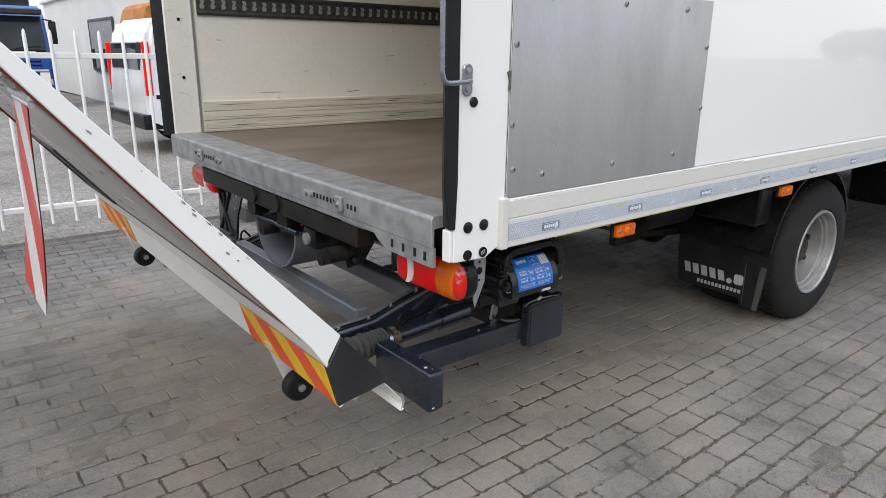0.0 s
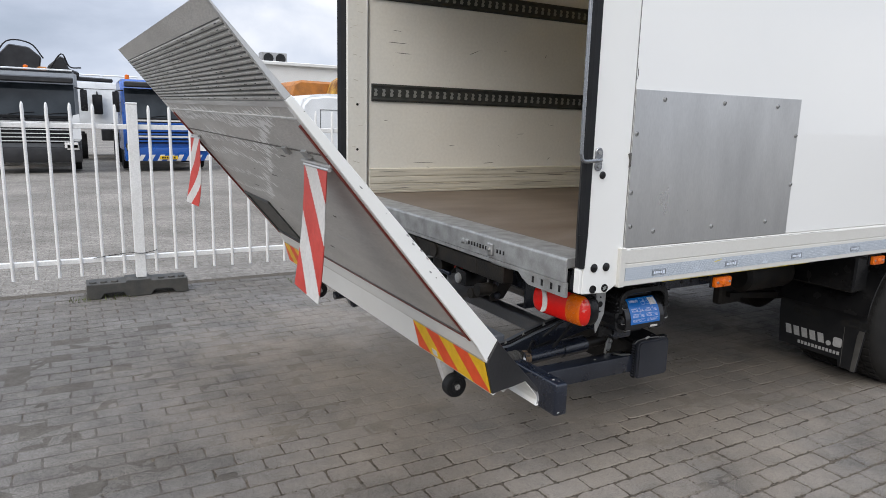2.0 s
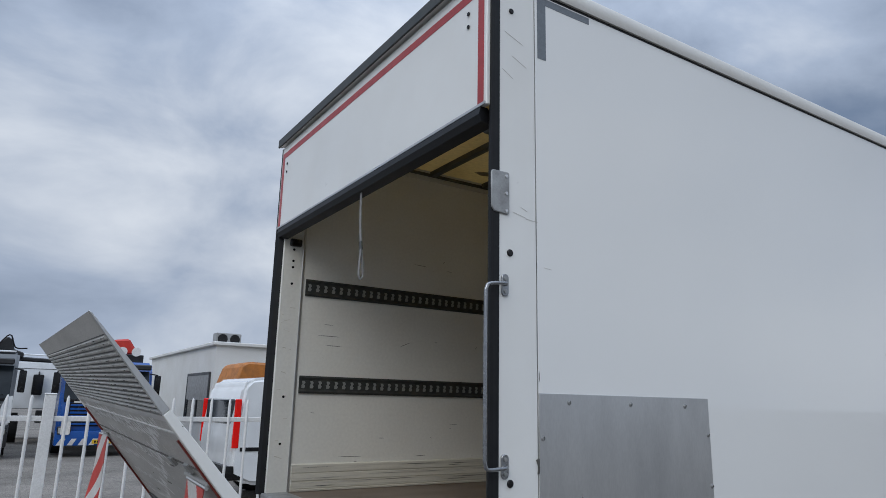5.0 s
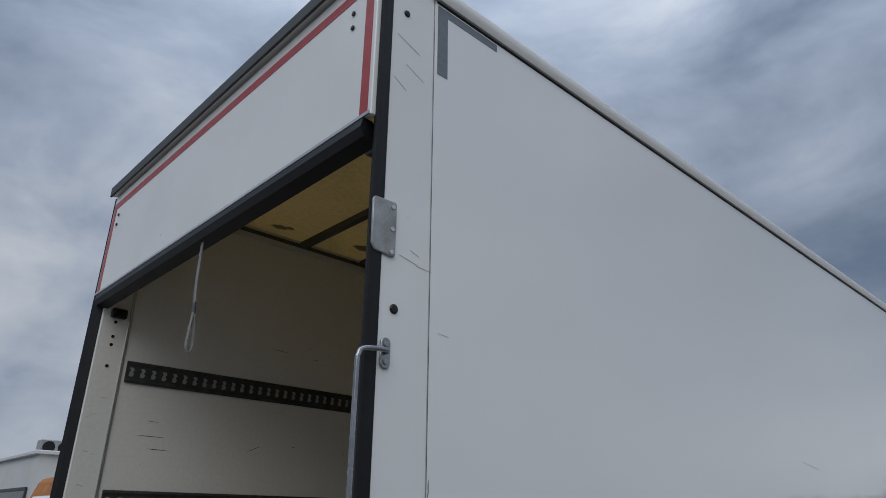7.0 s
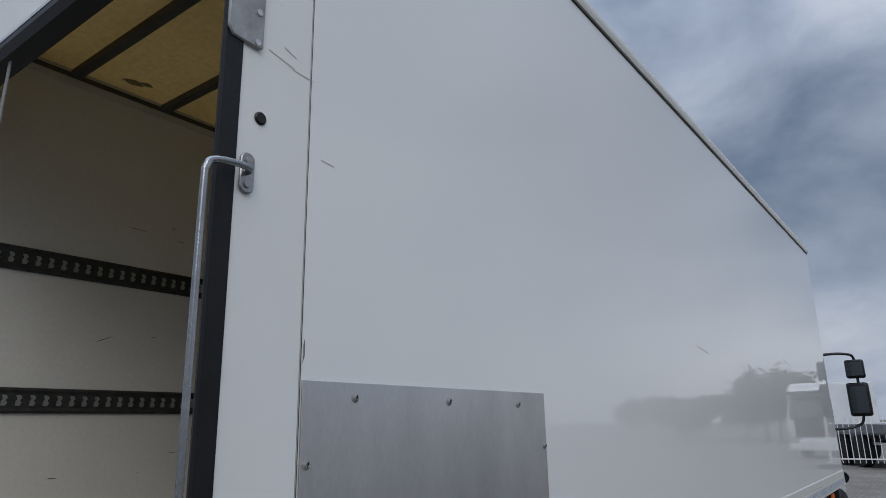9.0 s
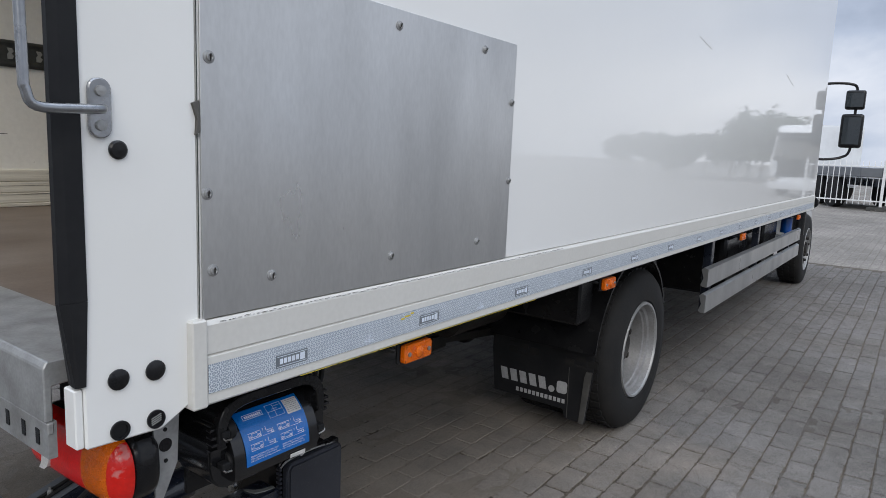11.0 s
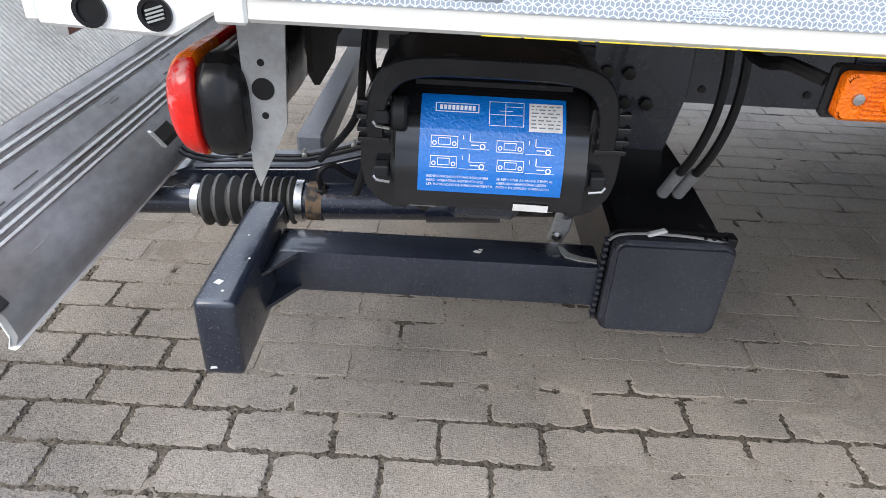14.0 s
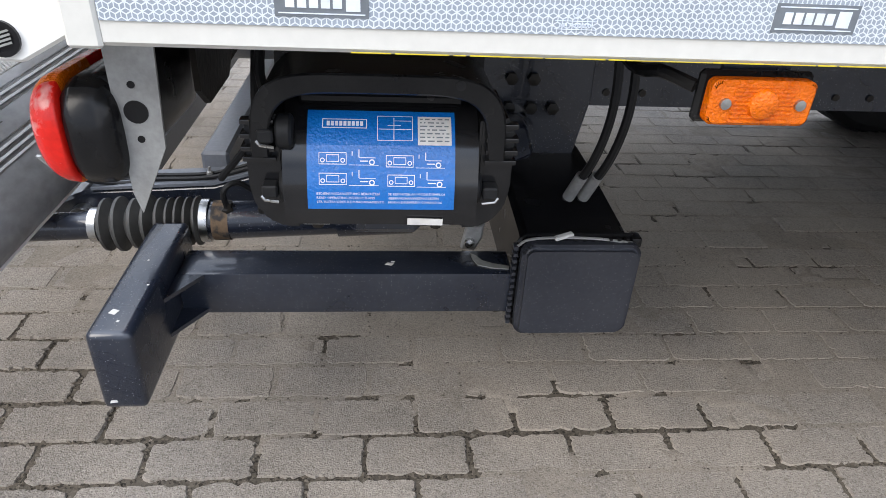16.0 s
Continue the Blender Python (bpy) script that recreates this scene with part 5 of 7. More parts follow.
for s, w, mt in ((1.335, 0.022, M_ALU), (1.290, 0.005, M_BRIGHT), (1.152, 0.003, M_DIRT), (0.305, 0.010, M_LINE), (0.318, 0.005, M_DIRT)):
    n = under(s)
    part("plate_seam", slope([(s, n + 0.003), (s, n - 0.004), (s + w, n - 0.004), (s + w, n + 0.003)], LY0 + 0.021, LY1 - 0.021), mt, platform)
for y0 in (LY0 + 0.0405, LY1 - 0.048):
    part("red_edge_line", slope([(0.31, under(0.31) + 0.002), (1.27, under(1.27) + 0.002), (1.27, under(1.27) - 0.009), (0.31, under(0.31) - 0.009)], y0, y0 + 0.016), M_LINE, platform)
    part("frame_lip", slope([(0.30, under(0.30) + 0.002), (1.34, under(1.34) + 0.002), (1.34, under(1.34) - 0.004), (0.30, under(0.30) - 0.004)], y0 - 0.02 if y0 < 1 else y0 + 0.0165, y0 - 0.001 if y0 < 1 else y0 + 0.027), M_WHITE, platform)
def under_plate(name, s0, s1, y0, y1, deep, material, parent):
    return part(name, slope([(s0, under(s0) + 0.004), (s1, under(s1) + 0.004), (s1, under(s1) - deep), (s0, under(s0) - deep)], y0, y1), material, parent)


recess = under_plate("grip_recess", 0.345, 0.655, 1.92, 2.46, 0.002, M_DIRT, platform)
for s0, s1, y0, y1 in ((0.330, 0.348, 1.90, 2.48), (0.650, 0.668, 1.90, 2.48), (0.348, 0.650, 1.90, 1.925), (0.348, 0.650, 2.455, 2.48)):
    under_plate("recess_rim", s0, s1, y0, y1, 0.010, M_RAILD, recess)
for y in (0.24, 0.46):
    under_plate("flag_clip", 1.13, 1.16, y, y + 0.05, 0.010, M_GALV, platform)
for k in range(5):
    s0 = 0.5 + 0.15 * k
    rr = random.Random(k)
    for j in range(3):
        y0, w = rr.uniform(0.5, 2.0), rr.uniform(0.02, 0.12)
        part("scuff", slope([(s0, under(s0) + 0.001), (s0 + 0.005, under(s0) + 0.001), (s0 + 0.005, under(s0) - 0.0012), (s0, under(s0) - 0.0012)], y0, y0 + w), M_DIRT if j else M_ALU, platform)


rr = random.Random(21)
verts, faces = [], []


def scrape(s0, y0, long, wide, lean):
    """One pale stroke across the underside, leaning as the scraping edge did."""
    ds, dy = long * math.sin(lean), long * math.cos(lean)
    ps, py = -0.5 * wide * math.cos(lean), 0.5 * wide * math.sin(lean)
    b = len(verts)
    for s_, y_ in ((s0, y0), (s0 + 0.5 * ds + ps, y0 + 0.5 * dy + py), (s0 + ds, y0 + dy), (s0 + 0.5 * ds - ps, y0 + 0.5 * dy - py)):
        verts.append(on_lift(s_, under(s_) - 0.0004, y_))
    faces.append((b, b + 1, b + 2, b + 3))


# rows of short strokes that end at a slanting column of scrapes
for row, gap, long in ((1.272, 0.026, 0.075), (1.235, 0.034, 0.085), (1.125, 0.036, 0.085), (1.10, 0.06, 0.06), (1.01, 0.038, 0.075), (0.87, 0.045, 0.07), (0.745, 0.055, 0.06)):
    y0 = 0.16 + (1.33 - row) * 2.35
    while y0 < 2.46:
        scrape(row + 0.012 * math.sin(5 * y0) + rr.gauss(0, 0.005), y0, long * rr.uniform(0.6, 1.3), rr.uniform(0.012, 0.024), radians(rr.gauss(30, 9)))
        y0 += rr.uniform(0.6, 1.5) * gap
for k in range(85):
    s0 = rr.uniform(0.70, 1.30)
    scrape(s0, 0.25 + (1.33 - s0) * 2.35 + 0.03 * math.sin(23 * s0) + rr.gauss(0, 0.012), rr.uniform(0.04, 0.085), rr.uniform(0.012, 0.024), radians(rr.gauss(48, 24)))
for k in range(50):
    scrape(rr.uniform(0.7, 1.28), rr.uniform(0.4, 2.2), rr.uniform(0.01, 0.05), rr.uniform(0.002, 0.005), radians(rr.gauss(38, 20)))
me = bpy.data.meshes.new("scrape_mark")
me.from_pydata(verts, [], faces)
me.materials.append(M_MARK)
marks = tagged(new("scrape_mark", me), kind="stuff")
marks.parent = lift


for k in range(26):
    s0, y0, w = rr.uniform(-0.03, 0.13), rr.uniform(0.05, 1.2), rr.uniform(0.02, 0.09)
    part("profile_scratch", slope([(s0, 0.0008), (s0 + rr.uniform(0.001, 0.003), 0.0008), (s0 + rr.uniform(0.001, 0.003), 0.0001), (s0, 0.0001)], y0, y0 + w), M_SLOT if k % 3 else M_DIRT, edge)


# worn dark nicks on the ramp ribs and chips along the white frame
bm = bmesh.new()
for k in range(170):
    s0, y0, w = 1.368 + rr.randrange(15) * 0.0178, rr.uniform(0.07, 2.5), rr.uniform(0.006, 0.03)
    slope([(s0, under(s0) - 0.0035), (s0, under(s0) - 0.0068), (s0 + 0.003, under(s0) - 0.0068), (s0 + 0.003, under(s0) - 0.0035)], y0, y0 + w, bm)
tagged(part("rib_nick", bm, M_GREASE, lift), kind="stuff")
for k in range(13):
    s0 = rr.choice((rr.uniform(0.3, 1.32), rr.gauss(0.62, 0.03), rr.gauss(0.78, 0.04)))
    w, h = rr.uniform(0.003, 0.016), rr.uniform(0.001, 0.006)
    n0 = 0.003 - rr.choice((0.0, rr.uniform(0.0, 0.012), rr.uniform(0.0, 0.03)))
    part("paint_chip", slope([(s0, n0), (s0 + w * 0.4, n0 + 0.0006), (s0 + w, n0 - h * 0.3), (s0 + w * 0.6, n0 - h), (s0 + w * 0.1, n0 - h * 0.7)], LY0 - 0.0007, LY0 + 0.001), M_GALV if k % 3 else M_DIRT, lift)


def flag(y0, y1, s, length, sway, turn):
    """A striped warning flag that hangs from the platform's underside."""
    top = on_lift(s, under(s) - 0.012)
    n, m = 120, 48
    w = y1 - y0
    rows = [[Vector((top.x - 0.012 - 0.02 * (i / n) + 0.02 * math.sin(3 * i / n + 1.2 * j / m) * (i / n) * sway + turn * (j / m - 0.5) * w, y0 + w * j / m + sway * 0.05 * (i / n) ** 2, top.z - length * i / n * (1 - 0.03 * j / m))) for j in range(m + 1)] for i in range(n + 1)]
    holder = part("flag", tube([rows[0][0] + Vector((0.004, -0.012, 0.004)), rows[0][-1] + Vector((0.004, 0.012, 0.004))], 0.006, 8), M_ALU, lift, "red and white striped warning flag")
    for col, mt, nm in ((0, M_FLAGW, "white_cloth"), (1, M_FLAGR, "red_stripe")):
        bm = bmesh.new()
        grid = {}

        def vert(i, j, k):
            if (i, j, k) not in grid:
                grid[i, j, k] = bm.verts.new(rows[i][j] + Vector((0.0012 * (1 if k else -1), 0, 0)))
            return grid[i, j, k]

        for i in range(n):
            for j in range(m):
                band = 1 if (i - 1.45 * (m - j if y0 < 1 else j) + 4) % 84 < 46 else 0
                if band == col:
                    bm.faces.new((vert(i, j, 0), vert(i + 1, j, 0), vert(i + 1, j + 1, 0), vert(i, j + 1, 0)))
                    bm.faces.new((vert(i, j, 1), vert(i, j + 1, 1), vert(i + 1, j + 1, 1), vert(i + 1, j, 1)))
        part(nm, bm, mt, holder, smooth=True)
    part("flag_bar", box(top.x - 0.016, top.x + 0.002, y0 - 0.02, y1 + 0.02, top.z + 0.01, top.z + 0.022, 0.003), M_ALU, holder)


flag(0.09, 0.327, 1.10, 0.42, 0.5, 0.03)
flag(2.34, 2.51, 1.09, 0.40, 0.9, -0.14)


# the platform has a slight twist: its outer edge sits higher at one end
for ob in lift.children_recursive:
    for v in ob.data.vertices:
        far = max(0.0, (v.co - LIFT_ORG).dot(LIFT_U)) / 1.7
        v.co.x += (0.007 - 0.0165 * (v.co.y - 1.3)) * far
        v.co.z += (0.037 + 0.0224 * (v.co.y - 1.3)) * far


def roller(y, cx, cz):
    """A rubber roller on a pair of white struts under the beam."""
    fork = part("roller_fork", prism([(cx - 0.075, cz + 0.150), (cx - 0.015, cz + 0.150), (cx + 0.012, cz + 0.060), (cx + 0.012, cz - 0.012), (cx - 0.014, cz - 0.014), (cx - 0.030, cz + 0.03)], "y", y + 0.028, y + 0.034), M_FLAGW, lift, "white roller bracket")
    part("strut", prism([(cx - 0.075, cz + 0.150), (cx - 0.050, cz + 0.150), (cx + 0.006, cz - 0.010), (cx - 0.014, cz - 0.014)], "y", y + 0.034, y + 0.066), M_FLAGW, fork)
    part("roller", lathe([(-0.022, 0.0), (-0.022, 0.022), (-0.017, 0.024), (-0.017, 0.036), (-0.022, 0.038), (-0.020, 0.046), (-0.014, 0.049), (0.016, 0.049), (0.021, 0.045), (0.022, 0.0)], "y", (cx, y, cz), 28), M_RUBBER, fork, "black rubber roller", smooth=True)
    part("roller_bolt", lathe([(-0.030, 0.0), (-0.030, 0.013), (0.03, 0.013), (0.03, 0)], "y", (cx, y, cz), 12), M_CHROME, fork)


roller(0.40, -0.29, 0.42)
roller(2.10, -0.30, 0.43)

# arms, cylinders and underrun bar
for y in (0.62, 1.88):
    arm = part("lift_arm", prism([(-0.17, 0.36), (-0.20, 0.42), (-0.12, 0.452), (0.12, 0.466), (0.26, 0.508), (0.62, 0.60), (0.72, 0.60), (0.74, 0.54), (0.66, 0.50), (0.26, 0.42), (0.0, 0.385)], "y", y - 0.035, y + 0.035, bev=0.006), M_BLACK, lift, "black steel lift arm", smooth=True)
    # Paler top strip paints the sky's reflection onto the black arm.
    part("arm_top", prism([(-0.11, 0.4535), (0.12, 0.467), (0.26, 0.509), (0.46, 0.56), (0.46, 0.566), (0.26, 0.515), (0.12, 0.473), (-0.11, 0.4595)], "y", y - 0.036, y + 0.036), M_DUSTSKY, arm)
    for dy in (-0.022, -0.004):
        part("arm_cable", tube(bend([(-0.16, y + dy + 0.02, 0.50), (-0.125, y + dy - 0.01, 0.478), (-0.06, y + dy, 0.462), (0.0, y + dy + 0.004, 0.470), (0.12, y + dy, 0.479), (0.26, y + dy, 0.521), (0.46, y + dy, 0.572), (0.60, y + dy, 0.62)], 4), 0.0045, 7), M_RUBBER, arm, smooth=True)
    for x, z in ((-0.02, 0.466), (0.11, 0.473), (0.21, 0.50), (0.33, 0.535)):
        part("cable_screw", lathe([(0, 0.007), (0.012, 0.006), (0.014, 0.003), (0.022, 0.003), (0.022, 0)], "z", (x, y - 0.012, z), 8), M_GALV, arm)
    part("arm_pin", lathe([(-0.06, 0.0), (-0.06, 0.026), (0.06, 0.026), (0.06, 0)], "y", (-0.13, y, 0.40), 16), M_CHROME, arm, smooth=True)
    part("arm_pin", lathe([(-0.06, 0.0), (-0.06, 0.03), (0.06, 0.03), (0.06, 0)], "y", (0.67, y, 0.56), 16), M_GREASE, arm, smooth=True)
for y in (0.51, 1.99):
    rod = part("tilt_cylinder", tube([(0.115, y, 0.4305), (0.36, y, 0.444)], 0.036, 20), M_BLACK, lift, "black hydraulic cylinder with rubber boot", smooth=True)
    part("cylinder_sleeve", tube([(0.361, y, 0.444), (0.50, y, 0.452)], 0.041, 20), M_BLACK, rod, smooth=True)
    part("cylinder_eye", tube([(0.501, y, 0.452), (0.62, y, 0.458)], 0.028, 16), M_GREASE, rod, smooth=True)
    part("piston_rod", tube([(-0.24, y, 0.411), (0.10, y, 0.4295)], 0.026, 16), M_BLACK, rod, smooth=True)
    prof, d = [], -0.07
    for k, (wide, r) in enumerate(((0.024, 0.049), (0.027, 0.051), (0.026, 0.047), (0.024, 0.052), (0.019, 0.046), (0.016, 0.045), (0.016, 0.046), (0.016, 0.045), (0.017, 0.046))):
        prof += [(d, 0.031), (d + wide * 0.42, r), (d + wide * 0.62, r)]
        d += wide
    prof += [(d, 0.036)]
    part("rubber_boot", moved(lathe(prof, "x", (0, 0, 0), 24), pose(0, y, 0.4245, 0, -3.2, 0)), M_BOOT, rod, smooth=True)
    for x, r in ((-0.078, 0.033), (0.121, 0.041)):
        part("hose_clamp", lathe([(-0.007, r - 0.006), (-0.007, r), (0.007, r), (0.007, r - 0.006)], "x", (x, y, 0.4245 + x * 0.056), 22), M_CHROME, rod, smooth=True)
    part("hose", tube(bend([(0.165, y - 0.012, 0.455), (0.162, y - 0.022, 0.50), (0.185, y - 0.012, 0.515), (0.215, y + 0.01, 0.485), (0.25, y + 0.04, 0.462), (0.34, y + 0.05, 0.475)], 5), 0.0055, 8), M_RUBBER, rod, smooth=True)
    part("hose_fitting", lathe([(0, 0.014), (0.016, 0.014), (0.018, 0.009), (0.028, 0.009), (0.028, 0)], "z", (0.165, y - 0.012, 0.448), 8), M_GREASE, rod)
    part("rust_patch", lathe([(0.0, 0.0366), (0.0, 0.0372), (0.03, 0.0372), (0.03, 0.0366)], "x", (0.135, y, 0.4317), 22, caps=False), M_RUSTY, rod, smooth=True)
for ya, yb, yc in ((0.141, 0.462, 0.385), (2.359, 2.038, 2.115)):
    bar = part("underrun_bar", box(0.040, 0.104, min(ya, yb), max(ya, yb), 0.316, 0.456, 0.012, seg=3), M_BLACK, lift, "black steel underrun bar stub", smooth=True)
    part("bar_beam", box(0.1045, 0.672, yc - 0.04, yc + 0.04, 0.338, 0.420, 0.007, seg=2), M_BLACK, bar, smooth=True)
    s = 1 if ya < 1 else -1
    for z in (0.419, 0.350):
        part("bar_gusset", prism([(0.1045, yc - s * 0.04), (0.1045, yc - s * 0.11), (0.150, yc - s * 0.04)], "z", z - 0.007, z), M_BLACK, bar)
for x, y, w in ((0.058, 0.19, 0.014), (0.075, 0.17, 0.005), (0.07, 0.33, 0.004), (0.09, 0.26, 0.004)):
    part("white_fleck", prism([(x, y), (x + w * 0.7, y - w * 0.3), (x + w, y + w * 0.4), (x + w * 0.3, y + w * 0.7)], "z", 0.4561, 0.4567), M_FLAGW, lift)
part("white_fleck", prism([(0.052, 0.330), (0.064, 0.332), (0.062, 0.336), (0.054, 0.335)], "y", 0.1403, 0.1409), M_FLAGW, lift)
for x, y, w in ((0.45, 0.375, 0.016), (0.46, 0.383, 0.008)):
    part("white_fleck", prism([(x, y), (x + w * 0.7, y - w * 0.25), (x + w, y + w * 0.2), (x + w * 0.3, y + w * 0.35)], "z", 0.4201, 0.4207), M_FLAGW, lift)
part("grease_smear", prism([(0.605, 0.392), (0.612, 0.372), (0.635, 0.362), (0.665, 0.358), (0.668, 0.368), (0.64, 0.376), (0.622, 0.386), (0.612, 0.404), (0.603, 0.41)], "z", 0.4202, 0.4222), M_SLOT, lift)
part("torsion_tube", lathe([(0.66, 0.0), (0.66, 0.06), (1.84, 0.06), (1.84, 0)], "y", (0.70, 0, 0.54), 20), M_BLACK, lift, smooth=True)
# Cross tubes are coloured paler to stand in for sky light on them.
part("cross_tube", box(-0.118, -0.040, 0.656, 1.844, 0.405, 0.470, 0.006), M_DUSTSKY, lift)
part("cross_tube", box(0.083, 0.138, 0.656, 1.844, 0.44, 0.505, 0.006), M_DUSTSKY, lift)
part("cross_tube", box(0.36, 0.43, 0.656, 1.844, 0.455, 0.525, 0.006), M_DUSTSKY, lift)
for y in (0.70, 1.74):
    part("hanger_plate", prism([(0.56, 0.46), (0.84, 0.46), (0.87, 0.62), (0.86, 0.86), (0.58, 0.86), (0.54, 0.7)], "y", y - 0.008, y + 0.008, bev=0.002), M_BLACK, lift)
for x, z in ((0.70, 0.60), (0.745, 0.60), (0.79, 0.60), (0.70, 0.66), (0.745, 0.66)):
    part("hanger_bolt", lathe([(0, 0.013), (-0.012, 0.013), (-0.014, 0)], "y", (x, 0.691, z), 6), M_GREASE, lift)

# hydraulic unit housing
unit = part("power_unit_housing", prism([(0.362, 0.318), (0.362, 0.478), (0.40, 0.486), (0.66, 0.50), (0.86, 0.50), (0.86, 0.318)], "x", 0.684, 0.876, bev=0.012, seg=2), M_BPLAST, lift, "black hydraulic unit housing", smooth=True)
part("housing_lid", prism(rounded(0.678, 0.883, 0.304, 0.490, 0.022), "y", 0.318, 0.350, bev=0.009, seg=3), M_LID, unit, "worn black rubber lid", smooth=True)
part("lid_rim", prism(rounded(0.672, 0.889, 0.298, 0.496, 0.025), "y", 0.3505, 0.3615, bev=0.003), M_BPLAST, unit, smooth=True)
bm = bmesh.new()
for k in range(13):
    box(0.6665, 0.6735, 0.338, 0.354, 0.318 + k * 0.0128, 0.3245 + k * 0.0128, bm=bm)
part("lid_teeth", bm, M_LID, unit)
part("cable_tie", moved(box(-0.017, 0.017, -0.006, 0.006, 0, 0.006, 0.002), pose(0.748, 0.338, 0.497, 0, -10, 14)), M_FLAGW, unit, "pale torn cable tie")
part("lid_cord", tube(bend([(0.672, 0.345, 0.475), (0.69, 0.338, 0.493), (0.745, 0.335, 0.499), (0.81, 0.336, 0.496), (0.868, 0.338, 0.487)], 4), 0.0026, 6), M_GALV, unit, smooth=True)
for k in range(7):
    part("cord_lug", box(0.765 + k * 0.015, 0.772 + k * 0.015, 0.334, 0.344, 0.492, 0.4975, 0.001), M_BPLAST, unit)
part("lid_corner_clip", box(0.868, 0.886, 0.340, 0.366, 0.476, 0.494, 0.004, seg=2), M_BPLAST, unit, smooth=True)

# ---- control box with instruction label ----
CX0, CX1, CY, CZ, CR = 0.336, 0.556, 0.187, 0.690, 0.108
shell_line = [(CY - CR * math.cos(radians(a)), CZ + CR * math.sin(radians(a))) for a in range(-14, 71, 7)] + [(0.20, 0.808), (0.22, 0.655)]
control = part("control_box", prism(shell_line, "x", CX0, CX1), M_GLOSS, lift, "black control box with blue instruction label", smooth=True)


def on_drum(x, a, r):
    """A place on the drum: a is degrees up from level, towards the viewer's side."""
    return Vector((x, CY - r * math.cos(radians(a)), CZ + r * math.sin(radians(a))))


def drum_patch(x0, x1, a0, a1, r0, r1, n=10):
    bm = bmesh.new()
    g = [[[bm.verts.new(on_drum(x, a0 + (a1 - a0) * i / n, r)) for i in range(n + 1)] for x in (x0, x1)] for r in (r0, r1)]
    fs = []
    for i in range(n):
        fs.append(bm.faces.new((g[1][0][i], g[1][1][i], g[1][1][i + 1], g[1][0][i + 1])))
        fs.append(bm.faces.new((g[0][0][i], g[0][0][i + 1], g[0][1][i + 1], g[0][1][i])))
        for s in (0, 1):
            fs.append(bm.faces.new((g[0][s][i], g[0][s][i + 1], g[1][s][i + 1], g[1][s][i])))
    for i in (0, n):
        fs.append(bm.faces.new((g[0][0][i], g[0][1][i], g[1][1][i], g[1][0][i])))
    bmesh.ops.recalc_face_normals(bm, faces=fs)
    return bm


A0, A1 = -2, 59
label = part("instruction_label", drum_patch(0.363, 0.529, A0, A1, CR + 0.0005, CR + 0.002), M_BLUE, control, "blue instruction label with white diagrams", smooth=True)


def at_label(u, v):
    """u across 0 to 1, v down 0 to 1."""
    return 0.363 + 0.166 * u, A1 + (A0 - A1) * v


def ink(u0, u1, v0, v1, bm, lift_=0.0024):
    n = max(1, int((v1 - v0) / 0.03))
    rows = []
    for i in range(n + 1):
        (xa, a), (xb, _) = at_label(u0, v0 + (v1 - v0) * i / n), at_label(u1, v0)
        rows.append([bm.verts.new(on_drum(x, a, CR + lift_)) for x in (xa, xb)])
    for p, q in zip(rows, rows[1:]):
        bm.faces.new((p[0], p[1], q[1], q[0]))


def ring_ink(u, v, ru, bm):
    x, a = at_label(u, v)
    n = 12
    o = [bm.verts.new(on_drum(x + 0.166 * ru * math.cos(t), a + math.degrees(0.166 * ru * math.sin(t) / CR), CR + 0.0024)) for t in [2 * math.pi * i / n for i in range(n)]]
    i_ = [bm.verts.new(on_drum(x + 0.166 * ru * 0.6 * math.cos(t), a + math.degrees(0.166 * ru * 0.6 * math.sin(t) / CR), CR + 0.0024)) for t in [2 * math.pi * i / n for i in range(n)]]
    for k in range(n):
        bm.faces.new((o[k], o[(k + 1) % n], i_[(k + 1) % n], i_[k]))


def frame_ink(u0, u1, v0, v1, bm, tu=0.006, tv=0.009):
    ink(u0, u1, v0, v0 + tv, bm)
    ink(u0, u1, v1 - tv, v1, bm)
    ink(u0, u0 + tu, v0, v1, bm)
    ink(u1 - tu, u1, v0, v1, bm)


bm = bmesh.new()
frame_ink(0.10, 0.40, 0.10, 0.20, bm)
for k in range(9):
    ink(0.13 + k * 0.028, 0.15 + k * 0.028, 0.125, 0.175, bm)
tagged(part("logo_mark", bm, M_PRINT, label), kind="stuff")
bm = bmesh.new()
frame_ink(0.47, 0.71, 0.06, 0.32, bm, 0.004, 0.006)
ink(0.48, 0.70, 0.20, 0.207, bm)
ink(0.58, 0.585, 0.08, 0.31, bm)
ink(0.54, 0.63, 0.16, 0.166, bm)
ink(0.585, 0.70, 0.11, 0.116, bm)
for cu, cv in ((0.08, 0.44), (0.53, 0.46), (0.08, 0.635), (0.54, 0.645)):
    frame_ink(cu, cu + 0.185, cv, cv + 0.115, bm, 0.004, 0.007)
    frame_ink(cu + 0.05, cu + 0.135, cv + 0.02, cv + 0.09, bm, 0.004, 0.007)
    ring_ink(cu + 0.025, cv + 0.075, 0.016, bm)
    ring_ink(cu + 0.16, cv + 0.075, 0.016, bm)
    ink(cu + 0.20, cu + 0.40, cv + 0.115, cv + 0.12, bm)
    ring_ink(cu + 0.355, cv + 0.09, 0.02, bm)
    ink(cu + 0.27, cu + 0.38, cv + 0.045, cv + 0.051, bm)
    ink(cu + 0.265, cu + 0.271, cv - 0.03, cv + 0.045, bm)
    ink(cu + 0.275, cu + 0.33, cv + 0.075, cv + 0.085, bm)
    ink(cu + 0.22, cu + 0.225, cv - 0.01, cv + 0.03, bm)
tagged(part("diagram_print", bm, M_PRINT, label), kind="stuff")
